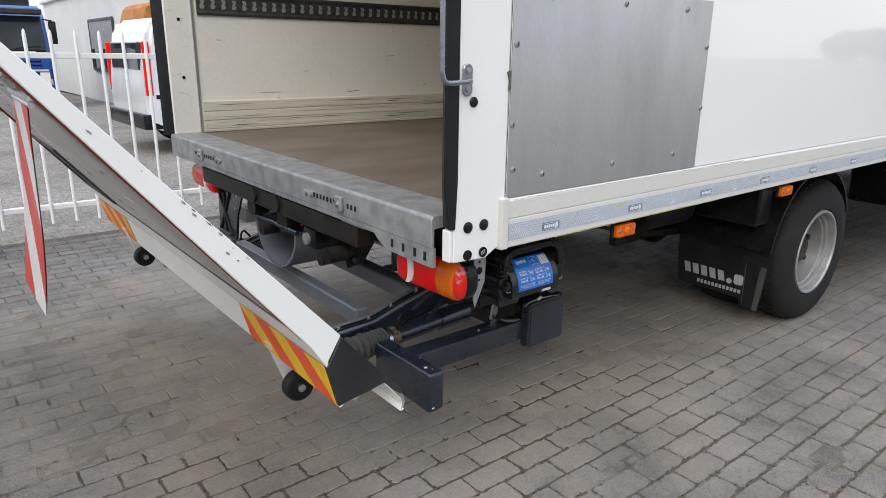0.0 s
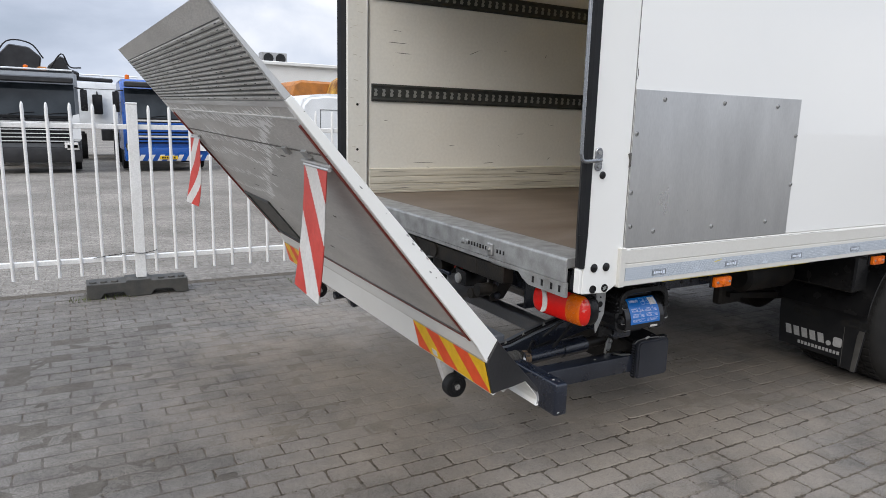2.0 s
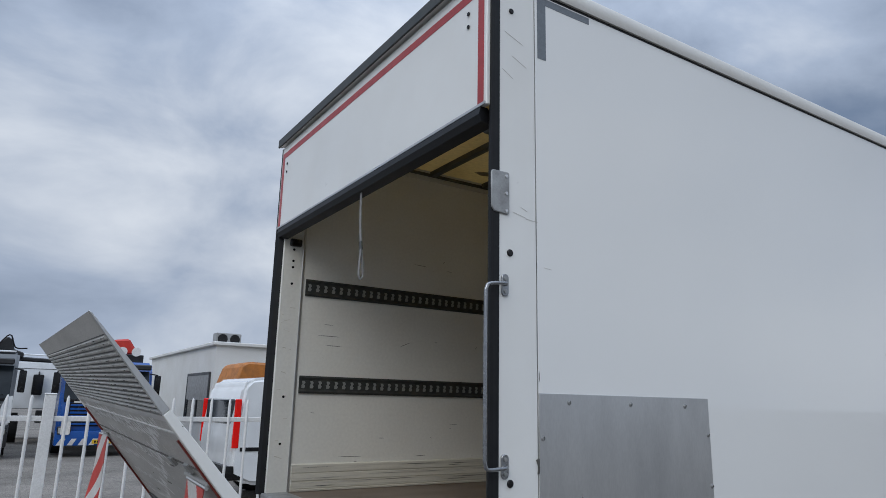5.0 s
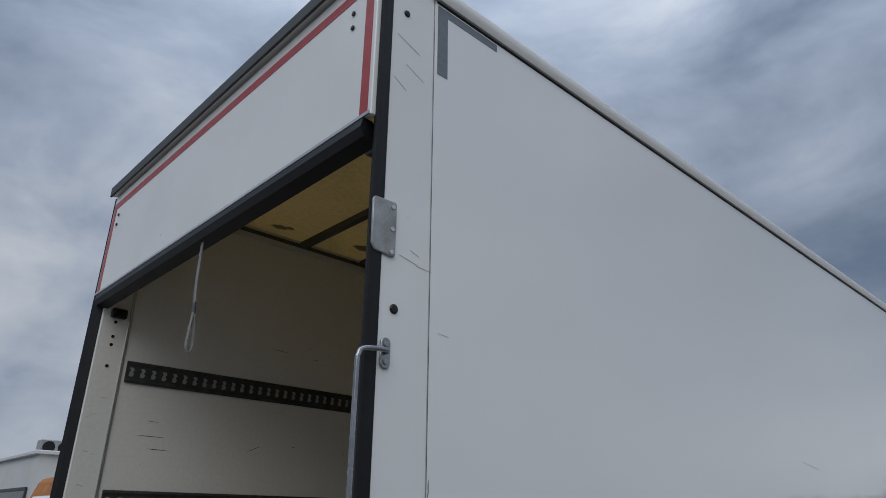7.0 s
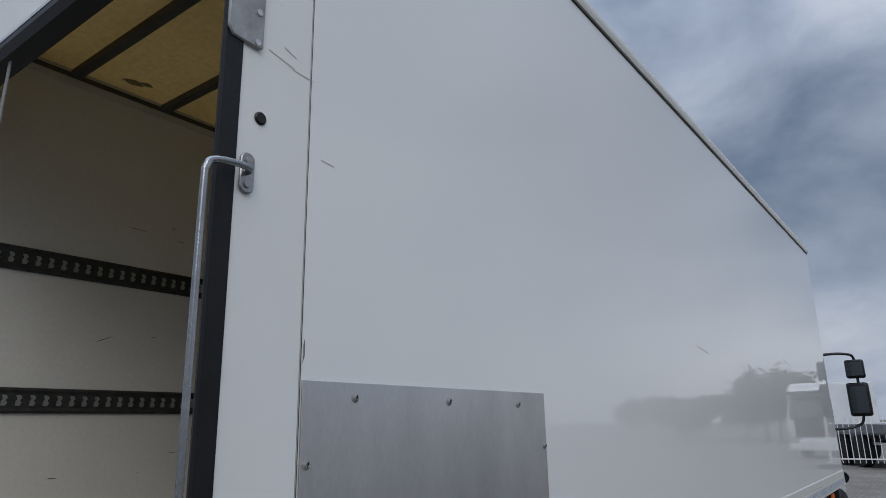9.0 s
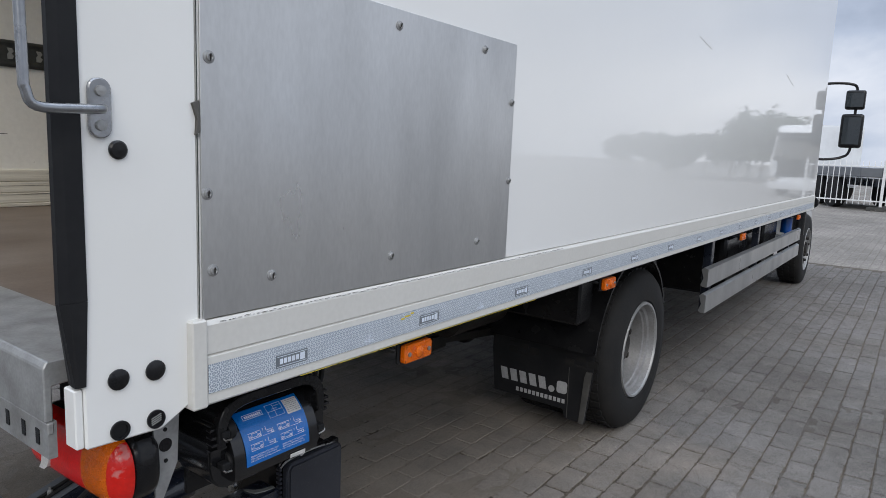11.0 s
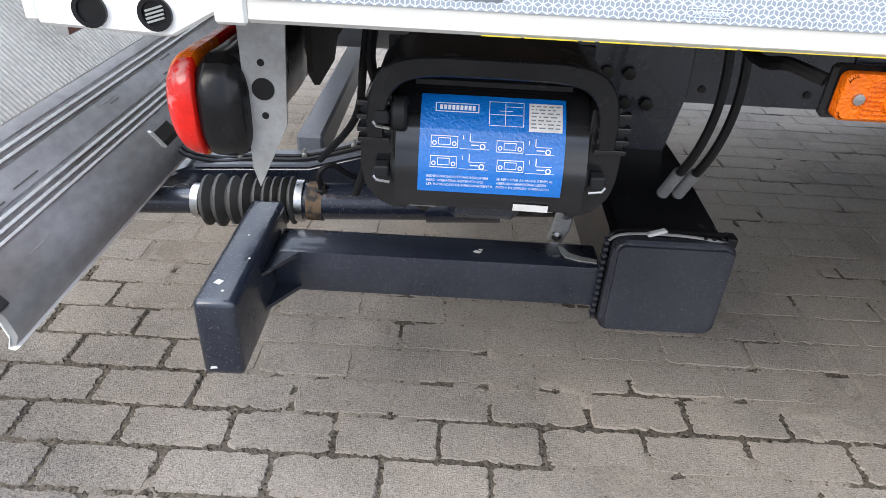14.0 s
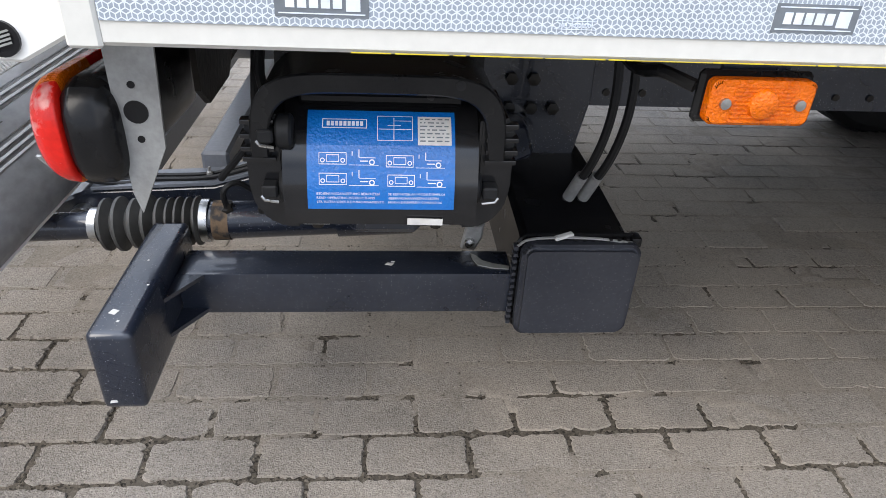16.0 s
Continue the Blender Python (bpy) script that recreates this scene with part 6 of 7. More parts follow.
bm = bmesh.new()
ink(0.745, 0.975, 0.06, 0.36, bm)
tag = part("silver_tag", bm, M_FLAGW, label)
bm = bmesh.new()
rr = random.Random(3)
for k in range(7):
    u = 0.76
    while u < 0.94:
        w = rr.uniform(0.01, 0.05)
        ink(u, min(u + w, 0.96), 0.085 + k * 0.038, 0.098 + k * 0.038, bm, 0.0028)
        u += w + 0.015
tagged(part("print_bars", bm, M_LABELG, tag), kind="stuff")


def drum_text(name, text, u, v, size):
    """A line of letters laid on the label, starting at u, v."""
    x, a = at_label(u, v)
    cu = bpy.data.curves.new(name, "FONT")
    cu.body, cu.size, cu.resolution_u = text, size, 1
    cu.align_x, cu.align_y = "LEFT", "CENTER"
    tmp = new(name + "_draft", cu)
    me = bpy.data.meshes.new_from_object(tmp.evaluated_get(bpy.context.evaluated_depsgraph_get()))
    bpy.data.objects.remove(tmp)
    for vt in me.vertices:
        vt.co = on_drum(x + vt.co.x, a + math.degrees(vt.co.y / CR), CR + 0.0025)
    me.materials.clear()
    me.materials.append(M_PRINT)
    ob = new(name, me)
    ob.parent = label


for k, (a, b) in enumerate((("BEDIENUNGSANLEITUNG BEACHTEN", "SE REPORTER AU MODE D'EMPLOI"), ("READ OPERATING INSTRUCTIONS", "GEBRUIKSAANWIJZING LEZEN"), ("LER INSTRUÇÕES DE FUNCIONAMENTO,", "MODO DE EMPLEO COMANDOS"))):
    drum_text("instructions", a, 0.06, 0.838 + 0.042 * k, 0.0042)
    drum_text("instructions", b, 0.545, 0.838 + 0.042 * k, 0.0042)
bm = bmesh.new()
moved(box(0.476, 0.517, -0.002, 0.0, -0.004, 0.004, bm=bm), Matrix.Translation(on_drum(0, -6, CR + 0.001)) @ pose(0, 0, 0, 6, 1, 0))
part("serial_sticker", bm, M_FLAGW, control)
# hood, side caps with ribs and switches
def hood_line(half, low, high, n=32):
    out = []
    for k in range(n + 1):
        a = radians(180 - 180 * k / n)
        out.append((0.444 + half * math.copysign(abs(math.cos(a)) ** 0.36, math.cos(a)), low + (high * math.sin(a) ** 0.62 if math.sin(a) > 0.001 else 0.0)))
    return out


hood = part("hood", prism(hood_line(0.139, 0.742, 0.094) + hood_line(0.133, 0.742, 0.088)[::-1], "y", 0.0985, 0.215), M_BPLAST, control, "black plastic rain hood", smooth=True)
part("hood_lip", prism(hood_line(0.141, 0.742, 0.097) + hood_line(0.121, 0.742, 0.075)[::-1], "y", 0.088, 0.098, bev=0.002), M_BPLAST, hood, smooth=True)
part("lip_hole", lathe([(0, 0.0055), (-0.001, 0.0055), (-0.001, 0)], "y", (0.53, 0.0878, 0.829), 12), M_RUBBER, hood)
part("hood_back", box(0.316, 0.572, 0.2155, 0.226, 0.60, 0.825), M_BPLAST, control)
part("label_frame", box(0.352, 0.540, 0.142, 0.156, 0.788, 0.800, 0.003), M_BPLAST, control)
for x0, sgn in ((CX0 - 0.001, -1), (CX1 + 0.001, 1)):
    side = [(0.0, 0.786), (0.030, 0.790), (0.041, 0.772), (0.041, 0.700), (0.036, 0.675), (0.022, 0.656), (0.004, 0.647), (-0.016, 0.646), (-0.012, 0.668), (0.0, 0.70)]
    cap = part("side_cap", prism([(x0 + sgn * d, z) for d, z in side], "y", 0.104, 0.214, bev=0.003, seg=2), M_GLOSS, control, "glossy black moulded side cap", smooth=True)
    for z, reach in ((0.780, 0.006), (0.766, 0.012), (0.752, 0.014), (0.738, 0.010)):
        part("cap_rib", box(min(x0 + sgn * 0.006, x0 + sgn * 0.043), max(x0 + sgn * 0.006, x0 + sgn * 0.043), 0.104 - reach, 0.112, z - 0.003, z + 0.003, 0.002, seg=2), M_GLOSS, cap, smooth=True)
    for z in (0.768, 0.702):
        if z > 0.75 and sgn > 0:
            continue
        part("hinge_ring", lathe([(-0.009, 0.0), (-0.009, 0.017), (-0.006, 0.02), (0.006, 0.02), (0.009, 0.017), (0.009, 0)], "x", (x0 - sgn * 0.004, 0.106, z), 18), M_RUBBER, cap, smooth=True)
        part("latch_tongue", box(min(x0 + sgn * 0.006, x0 + sgn * 0.024), max(x0 + sgn * 0.006, x0 + sgn * 0.024), 0.084, 0.104, z - 0.007, z + 0.008, 0.002), M_RUBBER, cap)
        part("latch_lip", tube([(x0 + sgn * 0.024, 0.083, z - 0.003), (x0 + sgn * 0.020, 0.082, z - 0.008), (x0 + sgn * 0.005, 0.082, z - 0.010)], 0.0018, 6), M_CHROME, cap)
for x in (0.352, 0.495):
    foot = part("control_bracket", box(x, x + 0.034, 0.10, 0.17, 0.652, 0.660, 0.002), M_GALV, control, "bare steel mounting foot")
    part("foot_bolt", lathe([(0, 0.008), (-0.009, 0.007), (-0.011, 0)], "z", (x + 0.017, 0.115, 0.652), 10), M_GREASE, foot)
part("control_stem", box(0.40, 0.50, 0.20, 0.42, 0.58, 0.65, 0.01), M_BLACK, control)
part("link_plate", prism([(0.590, 0.405), (0.600, 0.462), (0.615, 0.482), (0.634, 0.474), (0.630, 0.43), (0.617, 0.40)], "y", 0.452, 0.464, bev=0.003), M_GALV, lift)
for x, z in ((0.619, 0.466), (0.606, 0.42)):
    part("link_bolt", lathe([(0, 0.010), (-0.008, 0.009), (-0.010, 0)], "y", (x, 0.452, z), 12), M_CHROME, lift)
for dx in (0, 0.026):
    part("hydraulic_hose", tube(bend([(0.772 + dx, 0.37, 0.90), (0.790 + dx, 0.35, 0.80), (0.793 + dx, 0.345, 0.71), (0.785 + dx, 0.37, 0.62), (0.765 + dx, 0.42, 0.53)], 5), 0.0075, 8), M_RUBBER, lift, smooth=True)
for dx in (0, 0.026):
    part("hose_fitting", tube([(0.778 + dx, 0.388, 0.588), (0.768 + dx, 0.414, 0.535)], 0.0105, 10), M_GALV, lift, smooth=True)
part("hydraulic_hose", tube(bend([(0.30, 0.30, 0.88), (0.285, 0.28, 0.78), (0.30, 0.30, 0.70), (0.27, 0.36, 0.60), (0.24, 0.42, 0.50)], 5), 0.007, 8), M_RUBBER, lift, smooth=True)
part("hydraulic_hose", tube(bend([(0.28, 0.34, 0.88), (0.27, 0.32, 0.76), (0.25, 0.36, 0.66), (0.18, 0.42, 0.56)], 5), 0.006, 8), M_RUBBER, lift, smooth=True)
# valves and couplings inside the rear end
for k, (x, y, z, r) in enumerate(((0.02, 0.66, 0.74, 0.03), (0.04, 0.75, 0.70, 0.025), (0.08, 1.15, 0.76, 0.05), (0.06, 1.42, 0.78, 0.045), (0.05, 1.30, 0.70, 0.03))):
    part("valve", lathe([(-0.05, 0), (-0.05, r), (0.02, r), (0.03, r * 0.7), (0.05, r * 0.7), (0.05, 0)], "x", (x, y, z), 14), M_GREASE, lift, smooth=True)
trough = []
for r in (0.205, 0.193):
    arc = [(1.255 + r * math.cos(a), 0.725 + 0.93 * r * math.sin(a)) for a in [radians(180 + 180 * k / 18) for k in range(19)]]
    trough += arc if not trough else arc[::-1]
guard = part("tow_guard", prism(trough, "x", 0.04, 0.28), M_DUSTSKY, lift, "dusty curved steel guard at the tow point", smooth=True)
part("guard_rim", box(0.028, 0.05, 1.03, 1.48, 0.722, 0.742, 0.004), M_BLACK, guard)
part("guard_back", prism([(1.255 + 0.19 * math.cos(a), 0.722 + 0.175 * math.sin(a)) for a in [radians(180 + 180 * k / 18) for k in range(19)]], "x", 0.20, 0.205), M_GREASE, guard)
part("sill_angle", box(-0.004, 0.06, 0.44, 0.59, 0.879, 0.884, 0.001), M_GALV, lift)
side_plate = part("bolted_plate", prism([(0.29, 0.884), (0.50, 0.884), (0.50, 0.75), (0.46, 0.72), (0.33, 0.72), (0.29, 0.75)], "x", 0.196, 0.204), M_GREASE, lift, "dirty black bolted plate")
for y in (0.335, 0.395, 0.455):
    for z in (0.845, 0.775):
        part("plate_bolt", lathe([(0, 0.015), (-0.008, 0.014), (-0.013, 0)], "x", (0.196, y, z), 10), M_LID, side_plate, smooth=True)
part("rusty_link", box(0.03, 0.09, 1.20, 1.26, 0.80, 0.855, 0.008), M_ORANGE, guard)
for y in (1.13, 1.36):
    part("coupling", lathe([(-0.03, 0), (-0.03, 0.035), (0.03, 0.035), (0.05, 0.02), (0.08, 0.02), (0.08, 0)], "x", (0.02, y, 0.842), 14), M_GREASE, guard, smooth=True)
sock = part("trailer_socket", box(0.03, 0.16, 0.86, 0.96, 0.70, 0.78, 0.012, seg=2), M_BPLAST, lift, "black trailer socket with red cord", smooth=True)
part("socket_lid", lathe([(0, 0.026), (-0.010, 0.024), (-0.014, 0)], "x", (0.03, 0.925, 0.735), 18), M_GALV, sock, smooth=True)
part("red_cord", tube(bend([(0.03, 0.97, 0.78), (0.02, 0.93, 0.80), (0.03, 0.89, 0.79)], 4), 0.005, 6), M_FLAGR, sock)
# ---- fence ----
FY = 4.2
foot_line = [(-0.39, 0.0), (-0.385, 0.125), (-0.10, 0.125), (-0.09, 0.14), (0.09, 0.14), (0.10, 0.125), (0.385, 0.125), (0.39, 0.0), (0.29, 0.0), (0.26, 0.045), (0.12, 0.045), (0.09, 0.0), (-0.09, 0.0), (-0.12, 0.045), (-0.26, 0.045), (-0.29, 0.0)]


def picket_fence(at, label):
    """A fence bay: post in its foot at the origin, welded picket panel towards +x."""
    f = thing("picket_fence", label, "fence", "white picket fence bays")
    foot = part("foot", moved(prism(foot_line, "y", -0.11, 0.11, bev=0.004), pose(-0.03, 0, 0)), M_BLOCK, f, "dark recycled plastic foot")
    for x in (-0.34, -0.26, -0.18, 0.18, 0.26, 0.34):
        part("stud", lathe([(0.0, 0.028), (0.012, 0.026), (0.012, 0)], "z", (x - 0.03, -0.05, 0.1255), 12), M_BLOCK, foot)
    part("post", box(-0.04, 0.04, -0.04, 0.04, 0.141, 1.575, 0.004), M_FENCE, f)
    part("post_cap", box(-0.043, 0.043, -0.043, 0.043, 1.5755, 1.59, 0.005), M_FENCE, f)
    part("tie_wire", tube(bend([(-0.35, -0.03, 0.33), (-0.1, -0.045, 0.36), (0.02, -0.048, 0.35), (0.13, -0.04, 0.37)], 4), 0.003, 6), M_BPLAST, f)
    for z in (1.375, 0.29):
        part("rail", box(0.041, 2.579, -0.018, 0.018, z, z + 0.04, 0.003), M_FENCE, f)
    n = 16
    picket = None
    for k in range(n):
        m = Matrix.Translation((0.045 + (k + 0.5) * 2.53 / n, -0.02, 0))
        if picket is None:
            picket = part("picket", lathe([(0.185, 0.0), (0.185, 0.0125), (1.53, 0.0125), (1.56, 0.009), (1.575, 0.0)], "z", (0, 0, 0), 10), M_FENCE, f, smooth=True)
            picket.matrix_basis = m
        else:
            same_mesh(picket, "picket", m, f)
    f.matrix_basis = at
    return f


first_bay = picket_fence(pose(-1.17, FY, 0), "white tubular steel picket fence on dark feet")
for k in (-2, -1, 1, 2, 3):
    copy_thing(first_bay, pose(-1.17 + 2.62 * k, FY, 0))

# low grass along the fence
rnd = random.Random(2)
verts, faces = [], []
for k in range(1500):
    x, y = rnd.uniform(-5, 1.5), 4.08 + rnd.gauss(0, 0.05) + 0.06 * math.sin(3 * rnd.random())
    if math.sin(3.1 * x) + 0.5 * math.sin(7.7 * x) < 0.5:
        continue
    a, h, w = rnd.uniform(0, 6.28), rnd.uniform(0.008, 0.035), 0.004
    dx, dy = math.cos(a), math.sin(a)
    b = len(verts)
    verts += [(x - dy * w, y + dx * w, -0.005), (x + dy * w, y - dx * w, -0.005), (x + dx * h * 0.6, y + dy * h * 0.6, h)]
    faces.append((b, b + 1, b + 2))
me = bpy.data.meshes.new("grass")
me.from_pydata(verts, [], faces)
me.materials.append(surf("dry_grass", (0.10, 0.13, 0.04), 0.8, col2=(0.2, 0.17, 0.08), scale=4, bump=0))
tagged(new("grass", me), "sparse dry grass along the fence line", "grass", kind="stuff")


# ---- white van behind the fence ----
def van(x0, y0, turn):
    v = thing("delivery_van", "white panel van parked behind the fence", "van", at=(0, 0, 0))
    prof = [(0.0, 0.42), (-0.02, 0.60), (0.0, 1.15), (0.10, 1.80), (0.22, 1.93), (0.5, 1.97), (2.9, 1.96), (3.35, 1.86), (4.1, 1.22), (4.8, 1.06), (4.97, 0.8), (4.97, 0.35), (4.6, 0.25), (0.3, 0.28)]
    b = part("body", prism(prof, "y", 0.0, 1.95, bev=0.07, seg=3), M_VANW, v, "white van body", smooth=True)
    for y in (-0.004, 1.942):
        part("rub_strip", box(1.25, 3.3, y - 0.008, y + 0.02, 0.80, 0.86, 0.004), M_BPLAST, v)
        part("rub_strip", box(0.12, 0.62, y - 0.008, y + 0.02, 0.80, 0.86, 0.004), M_BPLAST, v)
        part("panel_line", box(0.42, 2.6, y - 0.002, y + 0.01, 1.70, 1.708), M_RAILD, v)
        part("panel_line", box(0.42, 0.428, y - 0.002, y + 0.01, 1.0, 1.70), M_RAILD, v)
        part("tail_light", box(-0.012, 0.09, y - 0.01, y + 0.025, 0.85, 1.60, 0.01), M_RED, v)
        part("side_glass", prism([(3.3, 1.2), (3.3, 1.62), (3.5, 1.62), (3.95, 1.22)], "y", y - 0.003, y + 0.02), M_GLASS, v)
    part("rear_window", box(-0.01, 0.07, 0.25, 1.7, 1.2, 1.6, 0.02), M_GLASS, v)
    part("bumper", box(-0.08, 0.2, 0.03, 1.92, 0.36, 0.58, 0.03, seg=2), M_BPLAST, v, smooth=True)
    for x in (0.98, 3.95):
        for y, s in ((-0.012, -1), (1.962, 1)):
            part("wheel_arch", lathe([(s * 0.004, 0.0), (s * 0.004, 0.40), (-s * 0.10, 0.40), (-s * 0.1, 0)], "y", (x, y, 0.36), 28), M_BPLAST, v)
            w = part("wheel", lathe([(s * 0.006, 0.22), (s * 0.012, 0.24), (s * 0.012, 0.31), (s * 0.0, 0.335), (-s * 0.14, 0.335), (-s * 0.14, 0.2)], "y", (x, y, 0.335), 28), M_TYRE, v, smooth=True)
            part("wheel_cover", lathe([(s * 0.006, 0.225), (s * 0.014, 0.2), (s * 0.006, 0.16), (s * 0.016, 0.06), (s * 0.016, 0)], "y", (x, y, 0.335), 28), M_RIM, w, smooth=True)
            for k in range(8):
                a = 2 * math.pi * k / 8
                part("cover_slot", lathe([(s * 0.004, 0.022), (s * 0.0135, 0.022), (s * 0.0135, 0)], "y", (x + 0.175 * math.cos(a), y, 0.335 + 0.175 * math.sin(a)), 8), M_BPLAST, w)
    v.matrix_basis = pose(x0, y0, yard_level(x0, y0), 0, 0, turn)
    return v


van(1.6, 8.9, 1)


# ---- far trucks ----
def cab_truck(name, x, y, w, h, paint, label, bumper, grille, tall=0.0, turn=0):
    """A forward-control truck seen from the front; the front faces -y."""
    t = thing(name, label, "truck", "parked trucks")
    g = yard_level(x, y)
    a, b = -w / 2, w / 2
    part("cab", prism([(0.0, 0.55), (-0.06, 1.1), (0.0, 1.62), (0.28, 2.5 + tall * 0.3), (0.55, h), (2.1, h), (2.1, 0.55)], "x", a, b, bev=0.07, seg=2), paint, t, smooth=True)
    part("windscreen", prism([(-0.03, 1.60), (0.245, 2.47 + tall * 0.3), (0.30, 2.47 + tall * 0.3), (0.05, 1.60)], "x", a + 0.10, b - 0.10), M_SCREEN, t)
    for k in (-0.5, 0.35):
        part("wiper", tube([(k, -0.05, 1.61), (k + 0.25, -0.03, 1.66), (k + 0.65, -0.025, 1.69)], 0.012, 5), M_BPLAST, t)
    part("sun_visor", box(a + 0.1, b - 0.1, -0.10, 0.22, 2.5 + tall * 0.3, 2.66 + tall * 0.3, 0.03), M_STEEL, t)
    part("grille_panel", box(a + 0.28, b - 0.28, -0.075, -0.01, 0.84, 1.50, 0.02), M_BPLAST, t)
    for k in range(6):
        part("grille_bar", box(a + 0.30, b - 0.30, -0.10, -0.074, 0.88 + k * 0.105, 0.905 + k * 0.105 + 0.03 * (grille is paint), 0.006), grille, t)
    part("wiper_panel", box(a + 0.12, b - 0.12, -0.07, 0.02, 1.52, 1.60, 0.01), M_BPLAST, t)
    part("bumper", box(a, b, -0.12, 0.4, 0.30, 0.72, 0.05, seg=2), bumper, t, smooth=True)
    for s in (a + 0.22, b - 0.22):
        part("headlamp_housing", box(s - 0.18, s + 0.18, -0.135, -0.05, 0.60, 0.84, 0.03), M_STEEL, t)
        part("headlamp", box(s - 0.15, s + 0.15, -0.15, -0.136, 0.65, 0.80, 0.006), M_ALUW, t)
        if paint is M_TRUCKG:
            part("corner_panel", box(s - 0.2 if s < 0 else s + 0.02, s - 0.02 if s < 0 else s + 0.2, -0.085, -0.02, 0.88, 1.58, 0.03), M_VANW, t)
    for s in (a - 0.14, b + 0.14):
        part("mirror", box(s - 0.09, s + 0.09, 0.05, 0.17, 1.75, 2.35, 0.03, seg=2), M_BPLAST, t, smooth=True)
        part("mirror_stay", tube([(s, 0.1, 2.36), (s * 0.85, 0.25, 2.4)], 0.02, 6), M_BPLAST, t)
    for s in (a + 0.02, b - 0.30):
        part("wheel", lathe([(0, 0.3), (0.0, 0.5), (0.28, 0.5), (0.28, 0.3)], "x", (s, 1.3, 0.5), 24), M_TYRE, t, smooth=True)
        for yy in (4.2, 5.5):
            part("wheel", lathe([(0, 0.3), (0.0, 0.5), (0.28, 0.5), (0.28, 0.3)], "x", (s, yy, 0.5), 24), M_TYRE, t, smooth=True)
        part("side_window", box(s if s < 0 else s + 0.29, s + 0.01 if s < 0 else s + 0.30, 0.5, 1.4, 1.65, 2.35), M_GLASS, t)
    part("chassis", box(a + 0.7, b - 0.7, 2.1, 7.0, 0.75, 1.0), M_BLACK, t)
    part("load_bed", box(a + 0.05, b - 0.05, 2.4, 7.2, 1.05, 1.35, 0.02), M_TRUCKG, t)
    if paint is M_TRUCKB:
        pl = part("number_plate", box(-0.26, 0.26, -0.14, -0.121, 0.36, 0.47), M_PLATE_Y, t)
        for k in range(6):
            part("plate_mark", box(-0.2 + k * 0.068, -0.155 + k * 0.068, -0.142, -0.1405, 0.385, 0.445), M_BPLAST, pl)
    for s in (-1.0, 0.0) if paint is not M_VANW else ():
        part("roof_beacon", lathe([(0, 0.07), (0.13, 0.06), (0.15, 0)], "z", (s * w / 2.5, 0.8, h), 12), M_AMBER, t, smooth=True)
    t.matrix_basis = pose(x, y, g, 0, 0, turn)
    return t


grey_truck = cab_truck("lorry", -2.6, 20.0, 2.5, 2.85, M_TRUCKG, "grey truck with folded black loader crane", M_STEEL, M_BRIGHT)
for line, y0, y1 in (([(-1.05, 2.75), (-0.75, 3.35), (-0.45, 3.68), (0.05, 3.62), (0.36, 3.35), (0.28, 2.9), (0.0, 2.7)], 2.45, 2.95), ([(0.42, 2.8), (0.52, 3.1), (0.86, 3.42), (0.98, 3.36), (1.08, 3.05), (1.35, 2.95), (1.35, 2.8)], 2.5, 2.9), ([(-0.3, 1.3), (-0.3, 2.7), (0.3, 2.7), (0.3, 1.3)], 2.5, 2.95), ([(0.4, 2.72), (0.4, 2.86), (2.3, 2.80), (2.3, 2.68)], 2.6, 2.85)):
    part("crane_boom", prism(line, "y", y0, y1, bev=0.03), M_STEEL, grey_truck, "folded black crane boom").matrix_parent_inverse = Matrix()
for pts in ([(-0.9, 2.4, 3.1), (-0.5, 2.38, 3.74), (0.1, 2.38, 3.72), (0.42, 2.4, 3.3)], [(0.5, 2.4, 2.9), (0.9, 2.38, 3.47), (1.1, 2.4, 3.1), (1.42, 2.4, 3.08)]):
    part("crane_hose", tube(bend(pts, 5), 0.022, 6), M_RUBBER, grey_truck, smooth=True).matrix_parent_inverse = Matrix()
part("crane_hook", box(0.22, 0.5, 2.42, 2.6, 2.82, 3.06, 0.04), M_ORANGE, grey_truck).matrix_parent_inverse = Matrix()
part("roof_edge", box(-1.15, 1.15, 0.5, 0.62, 2.852, 2.90, 0.01), M_VANW, grey_truck).matrix_parent_inverse = Matrix()
part("bonnet_line", box(-1.0, 1.0, -0.085, -0.07, 1.40, 1.44), M_RIM, grey_truck).matrix_parent_inverse = Matrix()
white_truck = thing("lorry", "white truck body parked behind the others", "truck", "parked trucks")
part("body", box(-1.25, 1.25, 0.0, 6.0, 1.25, 2.95, 0.08, seg=2), M_VANW, white_truck, smooth=True)
part("top_rail", tube([(-1.2, 0.05, 3.22), (1.2, 0.05, 3.22)], 0.035, 6), M_VANW, white_truck)
for x in (-1.2, 0.0, 1.2):
    part("rail_stay", tube([(x, 0.05, 2.94), (x, 0.05, 3.2)], 0.025, 6), M_VANW, white_truck)
part("panel_seam", box(-1.2, 1.2, -0.006, 0.0, 2.70, 2.72), M_RAILD, white_truck)
part("lower_guard", box(-0.2, 1.2, -0.02, 0.3, 0.75, 1.2, 0.03), M_STEEL, white_truck)
for x in (-0.98, 0.72):
    for y in (0.9, 4.4):
        part("wheel", lathe([(0, 0.3), (0.0, 0.5), (0.28, 0.5), (0.28, 0.3)], "x", (x, y, 0.5), 24), M_TYRE, white_truck, smooth=True)
part("mirror", box(-0.45, -0.1, -0.25, -0.1, 1.75, 2.5, 0.05, seg=2), M_BPLAST, white_truck, smooth=True)
part("mirror_stay", tube([(-0.27, -0.17, 2.5), (-0.27, 0.02, 2.6)], 0.03, 6), M_BPLAST, white_truck)
